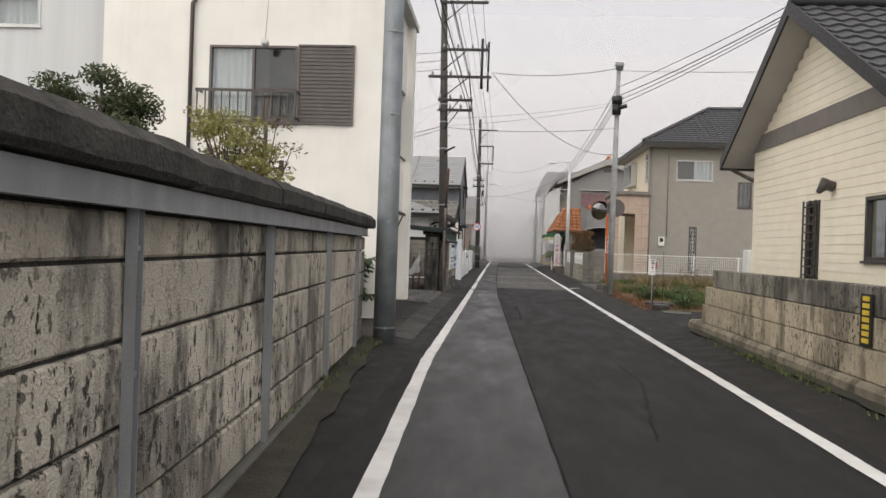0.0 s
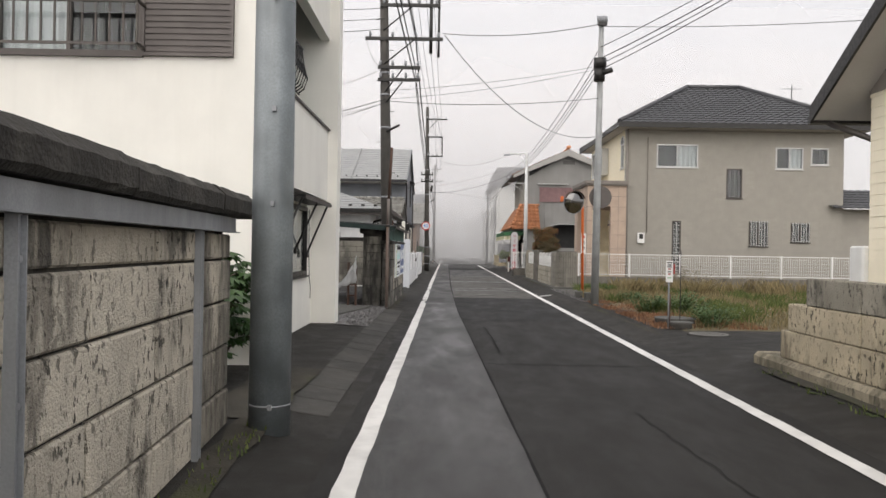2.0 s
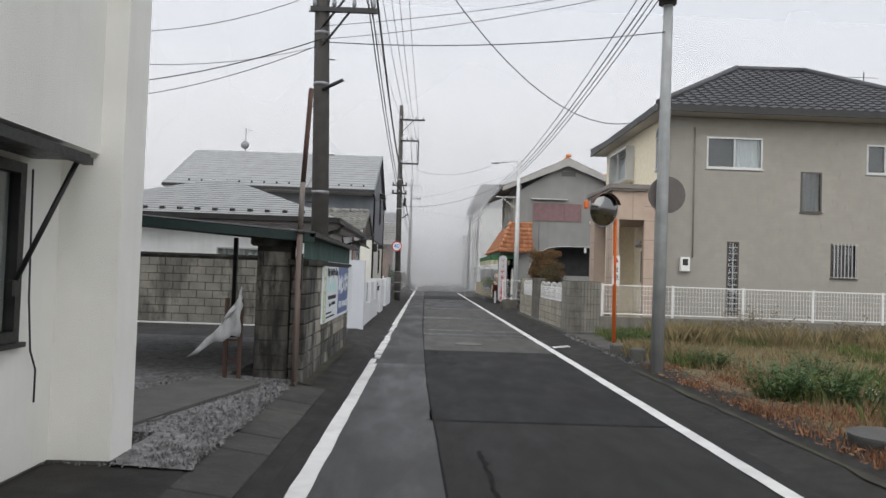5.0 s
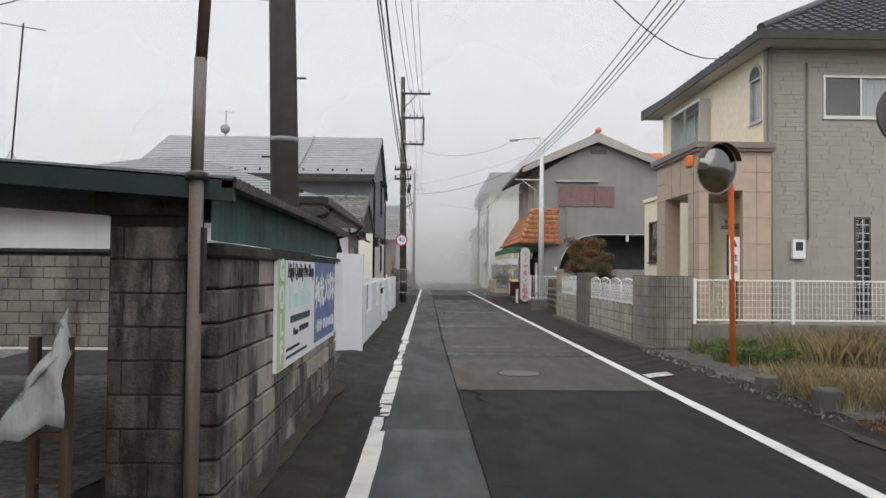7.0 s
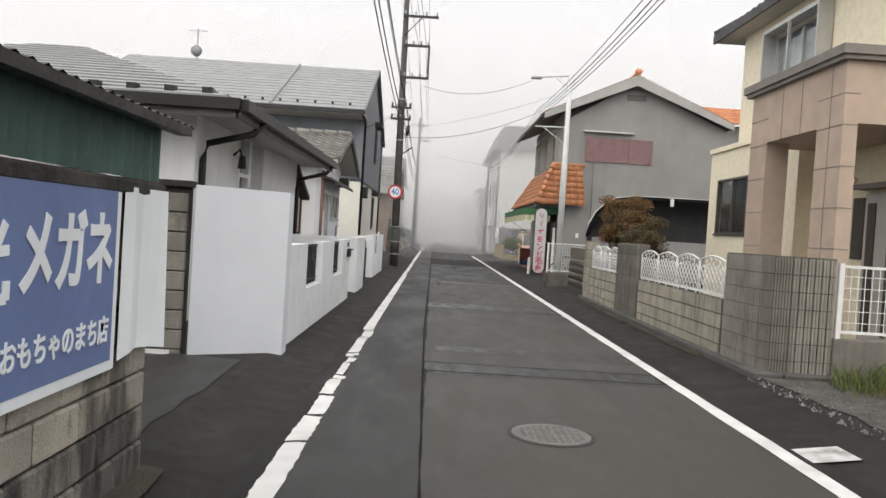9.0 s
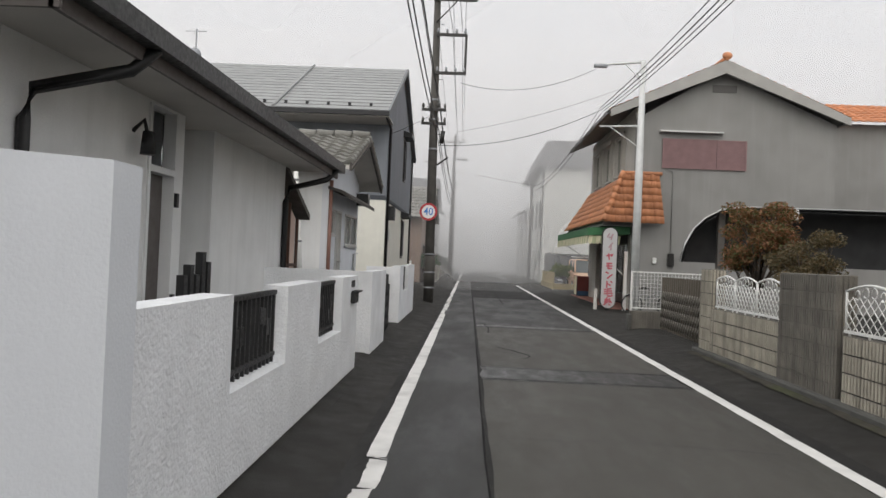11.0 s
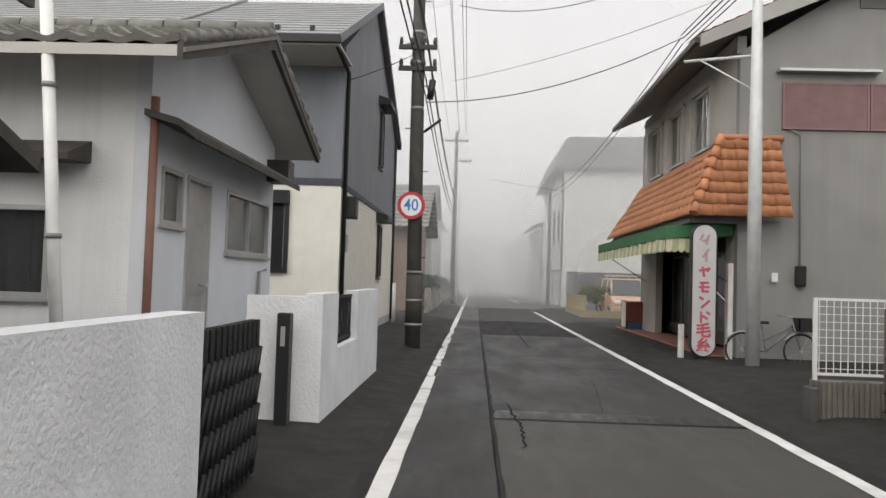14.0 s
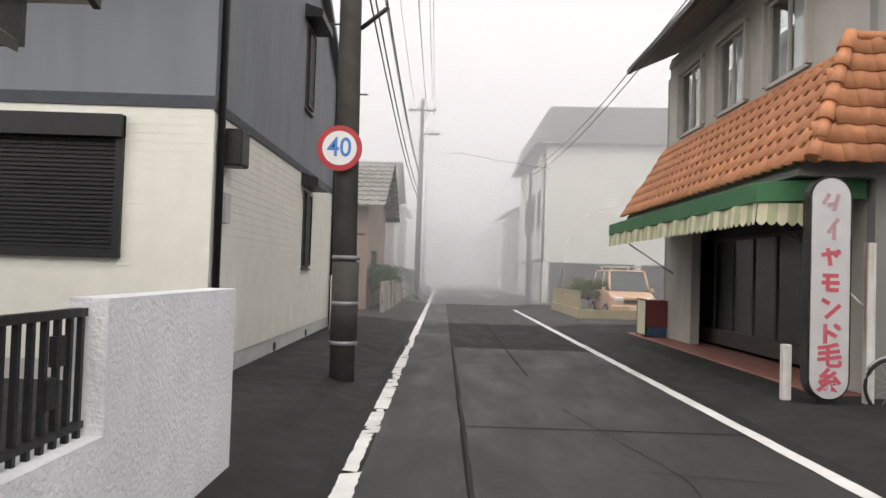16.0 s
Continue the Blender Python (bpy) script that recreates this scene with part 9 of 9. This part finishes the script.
for y in (72, 75, 78, 86, 94):
    branchy("garden_bush", (-2.7, y, 0), rng, 1.6, 0.6, 10, "dark roadside bush dim in the mist", LEAF_GLOSSY, 120, 0.05, (0.35, 1.0, 0.2), "shrub")


def fatsia(base, n_, height, seed):
    """A big-leaved shrub: stems that end in whorls of lobed leaves."""
    rng = random.Random(seed)
    t = thing("fatsia_plant", base, "glossy large-leaved fatsia shrub against the white wall", "plant")
    st, lf = bmesh.new(), bmesh.new()
    b = Vector(base)
    for i in range(n_):
        a = i * 2.4
        r = 0.1 + 0.5 * rng.random()
        top = b + Vector((math.cos(a) * r, math.sin(a) * r * 0.9, height * rng.uniform(0.25, 1.0)))
        tube(st, [b + Vector((math.cos(a) * 0.08, math.sin(a) * 0.08, -0.05)), b.lerp(top, 0.5) + Vector((0, 0, 0.1)), top], [0.018, 0.014, 0.009], 5)
        for k in range(7):
            an = k * 0.9 + rng.uniform(-0.2, 0.2)
            d = Vector((math.cos(an), math.sin(an), 0))
            c = top + d * rng.uniform(0.1, 0.2) + Vector((0, 0, rng.uniform(-0.06, 0.08)))
            tube(st, [top, c], 0.005, 4)
            s = rng.uniform(0.13, 0.2)
            side = Vector((-d.y, d.x, 0))
            dn = Vector((0, 0, -1))
            mid = lf.verts.new(c + Vector((0, 0, 0.01)))
            ring = []
            for q in range(7):
                th = radians(-120 + q * 40)
                tip = c + (d * math.cos(th) + side * math.sin(th)) * s * (1.0 if q in (2, 3, 4) else 0.75) + dn * (0.05 + 0.03 * rng.random())
                ring.append(lf.verts.new(tip))
                if q < 6:
                    th2 = th + radians(20)
                    ring.append(lf.verts.new(c + (d * math.cos(th2) + side * math.sin(th2)) * s * 0.62 + dn * 0.015))
            for q in range(len(ring) - 1):
                lf.faces.new((mid, ring[q], ring[q + 1]))
    part("stem", st, BARK, t)
    part("foliage", lf, LEAF_GLOSSY, t)


fatsia((-2.88, 13.45, 0.1), 40, 1.35, 4)
fatsia((-3.0, 12.7, 0.1), 40, 1.15, 5)


def grass_field(name, seed, n_, area, m, hts, label, cluster=0, g=0.11):
    rng = random.Random(seed)
    bm = bmesh.new()
    x0, x1, y0, y1 = area
    cl = [(rng.uniform(x0, x1), rng.uniform(y0, y1)) for _ in range(cluster)]
    for _ in range(n_):
        if cl:
            c = cl[rng.randrange(len(cl))]
            x, y = rng.gauss(c[0], 0.22), rng.gauss(c[1], 0.22)
            if not (x0 < x < x1 and y0 < y < y1):
                continue
        else:
            x, y = rng.uniform(x0, x1), rng.uniform(y0, y1)
        h = rng.uniform(*hts)
        a = rng.uniform(0, 6.3)
        w = 0.006 + 0.004 * rng.random()
        dx, dy = math.cos(a), math.sin(a)
        lean = rng.uniform(0.1, 0.6) * h
        v = [bm.verts.new(p) for p in ((x - dy * w, y + dx * w, g), (x + dy * w, y - dx * w, g), (x + dx * lean * 0.4 + dy * w * 0.7, y + dy * lean * 0.4 - dx * w * 0.7, g + h * 0.6), (x + dx * lean, y + dy * lean, g + h))]
        bm.faces.new((v[0], v[1], v[2]))
        bm.faces.new((v[0], v[2], v[3]))
    single(name, bm, m, label, "grass", kind="stuff")


LOT = mat("lot_soil", (0.14, 0.11, 0.06), 0.95, 0.35, 1.5, 0.7, 35, spots=0.6, spot_col=(0.1, 0.1, 0.035))
flat("weedy_lot", 4.0, 5.0, 18.9, 26.6, 0.121, LOT, "weedy earth at the edge of an empty lot", "ground", ragged=0.1, seed=60, tip=-0.013)
flat("weedy_lot", 4.85, 20, 18.9, 33.2, 0.1335, LOT, "weedy earth of an empty lot", "ground", ragged=0.05, seed=61)
grass_field("dry_grass", 31, 30000, (4.4, 18, 19.1, 33.1), GRASS_DRY, (0.05, 0.2), "dry straw-coloured grass of the empty lot")
grass_field("dry_grass", 32, 3500, (5.5, 12, 30.5, 33.1), GRASS_DRY, (0.2, 0.55), "tall dry grass by the fence", 24)
grass_field("green_grass", 33, 9000, (4.2, 12, 19.2, 33), GRASS_GREEN, (0.06, 0.3), "green weeds in the empty lot", 30)
grass_field("dry_grass", 38, 2600, (3.8, 5.2, 26.4, 29.4), GRASS_DRY, (0.08, 0.32), "dry grass beside the gravel verge", 18)
grass_field("green_grass", 34, 3500, (4.5, 7.5, 31.2, 34.4), GRASS_GREEN, (0.1, 0.3), "green grass beside the gravel verge", 14)
grass_field("reddish_weeds", 35, 9000, (3.6, 5.6, 19.1, 26.5), GRASS_RED, (0.03, 0.11), "low reddish weeds along the road edge", 46)


def weed_clump(x, y, h, n_, seed, m, label, spread=0.25, leaf=0.05, name="weed_clump"):
    """A leafy weed: many thin stems, each with small leaves along it."""
    rr = random.Random(seed)
    t = thing(name, (x, y, 0.1), label, "weed", "weeds in the lot")
    st, lf = bmesh.new(), bmesh.new()
    for _ in range(n_):
        a, r = rr.uniform(0, 6.3), spread * rr.random() ** 0.5
        b = Vector((x + r * 0.6 * math.cos(a), y + r * 0.6 * math.sin(a), 0.1))
        tp = b + Vector((r * math.cos(a), r * math.sin(a), h * rr.uniform(0.5, 1.0)))
        tube(st, [b, b.lerp(tp, 0.6) + Vector((0, 0, 0.04)), tp], [0.005, 0.004, 0.002], 4)
        for k in range(9):
            c = b.lerp(tp, 0.25 + 0.75 * k / 8)
            an = rr.uniform(0, 6.3)
            d = Vector((math.cos(an), math.sin(an), rr.uniform(-0.1, 0.6)))
            w = Vector((-d.y, d.x, 0)) * leaf * 0.25
            q = [lf.verts.new(c + v) for v in (-w * 0.2, d * leaf * 0.5 + w, d * leaf, d * leaf * 0.5 - w)]
            lf.faces.new(q)
    part("stem", st, m, t)
    part("foliage", lf, m, t)


LEAF_WEED = leaf_mat("leaf_weed_green", (0.04, 0.085, 0.025), (0.1, 0.16, 0.05), 0.6)
PLUME = leaf_mat("grass_plume", (0.2, 0.17, 0.12), (0.34, 0.3, 0.23), 0.9)
for k, (x, y, h_) in enumerate(((4.3, 22.9, 0.5), (4.55, 23.1, 0.45), (5.05, 22.9, 0.55), (5.25, 22.5, 0.4), (4.75, 26.2, 0.35), (4.9, 20.2, 0.4), (4.75, 19.6, 0.45), (5.4, 24.6, 0.35), (6.2, 25.5, 0.4), (4.6, 31.4, 0.3), (4.9, 30.9, 0.28))):
    weed_clump(x, y, h_, 34, 400 + k, LEAF_WEED, "bushy green weed in the dry grass", 0.3, 0.085)
for k, (x, y, h_) in enumerate(((7.6, 31.8, 1.0), (8.1, 32.1, 0.95), (8.6, 31.6, 0.8), (10.4, 32.0, 0.8))):
    weed_clump(x, y, h_, 26, 430 + k, PLUME, "tall feathery dry grass by the fence", 0.35, 0.12, "plume_grass")
rng = random.Random(303)
for nm, n_, m, lab, area in (("flower_heads", 160, WHITE_PAINT, "tiny white flowers among the weeds", (4.6, 6.4, 20.5, 23.5)), ("leaf_litter", 900, GRASS_RED, "scattered dry orange leaves at the road edge", (3.5, 4.7, 19.0, 26.5)), ("leaf_litter", 220, GRASS_RED, "scattered dry leaves by the mirror post", (4.3, 5.2, 28.0, 30.4))):
    bm = bmesh.new()
    for _ in range(n_):
        x, y = rng.uniform(*area[:2]), rng.uniform(*area[2:])
        z, w_ = (0.13 + rng.uniform(0.12, 0.3), 0.012) if nm == "flower_heads" else (0.135 + rng.uniform(0, 0.02), 0.028)
        a = rng.uniform(0, 6.3)
        u, v = Vector((math.cos(a), math.sin(a), rng.uniform(-0.4, 0.4))) * w_, Vector((-math.sin(a), math.cos(a), rng.uniform(-0.4, 0.4))) * w_ * 0.7
        c = Vector((x, y, z))
        bm.faces.new([bm.verts.new(c + d) for d in (u, v, -u, -v)])
    single(nm, bm, m, lab, "leaves" if nm == "leaf_litter" else "flowers", kind="stuff")
grass_field("green_grass", 36, 900, (-1.85, -1.6, 3, 11.4), GRASS_GREEN, (0.02, 0.06), "moss and tiny weeds at the foot of the wall", 30)
grass_field("green_grass", 37, 900, (3.35, 3.72, 6, 14.5), GRASS_GREEN, (0.02, 0.06), "moss and tiny weeds at the foot of the wall", 16)

rng = random.Random(77)
bm = bmesh.new()
for _ in range(260):
    side = rng.random()
    if side < 0.4:
        y = rng.uniform(1.0, 11.3)
        x = -1.9 + (11.0 - y) * 0.063 + rng.uniform(0.0, 0.18)
        g = 0.1 - 0.009 * (11.3 - y)
    elif side < 0.5:
        y, x, g = rng.uniform(35, 54), rng.uniform(-1.68, -1.6), 0.06
    else:
        y, x, g = rng.uniform(6, 14.5), rng.uniform(3.5, 3.7), 0.09
    s = rng.uniform(0.012, 0.03)
    bmesh.ops.create_icosphere(bm, subdivisions=1, radius=s, matrix=Matrix.Translation((x, y, g)) @ Matrix.Diagonal((1.2, 1.8, 0.35, 1)))
single("moss_tufts", bm, MOSS, "small moss tufts along the wall feet", "moss", kind="stuff")


# ---- see-through sheets that stand in for haze over the far street ----
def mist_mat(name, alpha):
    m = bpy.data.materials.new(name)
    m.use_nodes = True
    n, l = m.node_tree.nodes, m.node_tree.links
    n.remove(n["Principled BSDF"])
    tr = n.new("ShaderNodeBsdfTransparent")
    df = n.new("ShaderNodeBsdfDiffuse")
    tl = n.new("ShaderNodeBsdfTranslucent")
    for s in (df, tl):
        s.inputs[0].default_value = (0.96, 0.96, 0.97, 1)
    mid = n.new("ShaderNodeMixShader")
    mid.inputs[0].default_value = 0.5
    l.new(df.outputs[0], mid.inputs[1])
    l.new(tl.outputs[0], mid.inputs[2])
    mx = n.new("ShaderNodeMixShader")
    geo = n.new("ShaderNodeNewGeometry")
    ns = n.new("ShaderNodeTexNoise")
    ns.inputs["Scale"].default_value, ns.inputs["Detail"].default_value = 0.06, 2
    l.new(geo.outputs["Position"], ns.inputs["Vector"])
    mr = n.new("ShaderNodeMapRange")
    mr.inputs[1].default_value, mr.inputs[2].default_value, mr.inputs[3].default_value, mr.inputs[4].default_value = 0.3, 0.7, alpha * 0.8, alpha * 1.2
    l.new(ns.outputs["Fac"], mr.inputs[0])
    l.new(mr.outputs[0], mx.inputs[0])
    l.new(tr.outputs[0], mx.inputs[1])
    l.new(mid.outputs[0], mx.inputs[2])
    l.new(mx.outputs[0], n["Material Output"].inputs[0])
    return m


# Upright flat sheets, added to imitate haze; no real depth of mist.
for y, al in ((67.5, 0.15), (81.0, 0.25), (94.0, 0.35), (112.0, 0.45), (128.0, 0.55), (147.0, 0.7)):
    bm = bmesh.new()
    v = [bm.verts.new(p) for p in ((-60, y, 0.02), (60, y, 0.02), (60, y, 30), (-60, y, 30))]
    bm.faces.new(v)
    single("mist_sheet", bm, mist_mat("mist_veil", al), "flat see-through sheet standing in for haze across the far street", "mist", kind="stuff")


# ---- pieces of the walls and roofs ----
courses(left_wall, "stone_block", -2.12, -1.95, -5.0, 11.25, [(0.1, 0.4), (0.4, 0.74), (0.74, 1.08), (1.08, 1.4), (1.4, 1.6)], 1.8, OYA, seed=3, rough=0.009, gap=0.018, top=OYA_TOP)
for y1, row, m_ in ((14.62, (0.26, 0.6), OYA_WARM), (14.4, (0.6, 0.93), OYA_WARM), (13.95, (0.93, 1.25), OYA_WARM_TOP)):
    courses(rw, "stone_block", 3.8, 3.98, 2.0, y1, [row], 1.8, m_, seed=4, gap=0.008)
courses(yard_wall, "block", -1.82, -1.62, 23.46, 29.05, [(0.05 + i * 0.195, 0.05 + (i + 1) * 0.195) for i in range(8)], 0.4, BLOCK, seed=5, rough=0.004, mixed=BLOCK_STAINED_SHADED)
# Pier tone holds painted carport shade as well as stains.
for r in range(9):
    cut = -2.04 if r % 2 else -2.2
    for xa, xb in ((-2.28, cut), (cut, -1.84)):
        piece("pier_block", brick_mesh("pier_block", xb - xa - 0.01, 0.36, 0.185, BLOCK_STAINED_SHADED, 0.006), yard_wall, pose((xa + xb) / 2, 23.69, 0.12 + r * 0.195))
bmsh = brick_mesh("block", 0.385, 0.13, 0.185, BLOCK_GREY, 0.008)
for i in range(17):
    for r in range(9):
        piece("block", bmsh, bs, pose(-2.7 - i * 0.395 - (0.19 if r % 2 else 0), 32.44, 0.08 + r * 0.195))
hbm = brick_mesh("half_block", 0.19, 0.13, 0.185, BLOCK_GREY, 0.008)
for r in range(1, 9, 2):
    piece("half_block", hbm, bs, pose(-2.6, 32.44, 0.08 + r * 0.195))
rm = ribbed_block_mesh("ribbed_block", 0.39, 0.185, 0.1)
for y in [34.75 + i * 0.4 for i in range(10)] + [40.42 + i * 0.4 for i in range(7)]:
    for r in range(4):
        piece("ribbed_block", rm, bw, pose(3.76, y, 0.2 + r * 0.195))


def skirt_tiles():
    """Orange pan tiles of the shop's skirt roof, one by one on the street slope and the end."""
    def tile(name, w, ln):
        bm = bmesh.new()
        k = 6
        top, bot, nose = [], [], []
        for i in range(k + 1):
            u = -w / 2 + w * i / k
            z = 0.042 * math.sin(math.pi * min(1, i / 3.6)) if i < 4 else 0.008 * math.sin((i - 4) * 1.2)
            bot.append(bm.verts.new((u, -ln / 2, z + 0.024)))
            top.append(bm.verts.new((u, ln / 2, z)))
            nose.append(bm.verts.new((u, -ln / 2, z - 0.005)))
        for i in range(k):
            f = bm.faces.new((bot[i], bot[i + 1], top[i + 1], top[i]))
            f.smooth = True
            bm.faces.new((nose[i], nose[i + 1], bot[i + 1], bot[i]))
        return mesh_of(name, bm, TILE_ORANGE)
    me = tile("roof_tile", 0.3, 0.3)
    rows = 7
    a, top = Vector((3.78, 0, 2.84)), Vector((4.76, 0, 4.4))
    up = (top - a)
    pitch = up.length / rows
    ang = math.atan2(up.z, up.x)
    for r in range(rows):
        c = a + up * ((r + 0.5) / rows)
        y = 54.05 + 0.38 * (r / rows)
        while y < 62.9:
            m = Matrix.Translation((c.x - 0.02, y + 0.15, c.z + 0.02)) @ Matrix(((0, math.cos(ang), -math.sin(ang), 0), (-1, 0, 0, 0), (0, math.sin(ang), math.cos(ang), 0), (0, 0, 0, 1)))
            piece("roof_tile", me, shop_h, m @ Matrix.Diagonal((1, pitch / 0.27, 1, 1)))
            y += 0.3
    b, tp = Vector((0, 54.0, 2.84)), Vector((0, 54.42, 4.4))
    u2 = tp - b
    ang = math.atan2(u2.z, u2.y)
    pitch = u2.length / rows
    for r in range(rows):
        c = b + u2 * ((r + 0.5) / rows)
        lim = 3.8 + 0.6 * (r + 0.5) / rows
        x = 5.5 - 0.12 * (r + 0.5) / rows
        while x > lim:
            m = Matrix.Translation((x, c.y - 0.02, c.z + 0.01)) @ Euler((ang, 0, 0)).to_matrix().to_4x4()
            piece("roof_tile", me, shop_h, m @ Matrix.Diagonal((1, pitch / 0.27, 1, 1)))
            x -= 0.3


skirt_tiles()
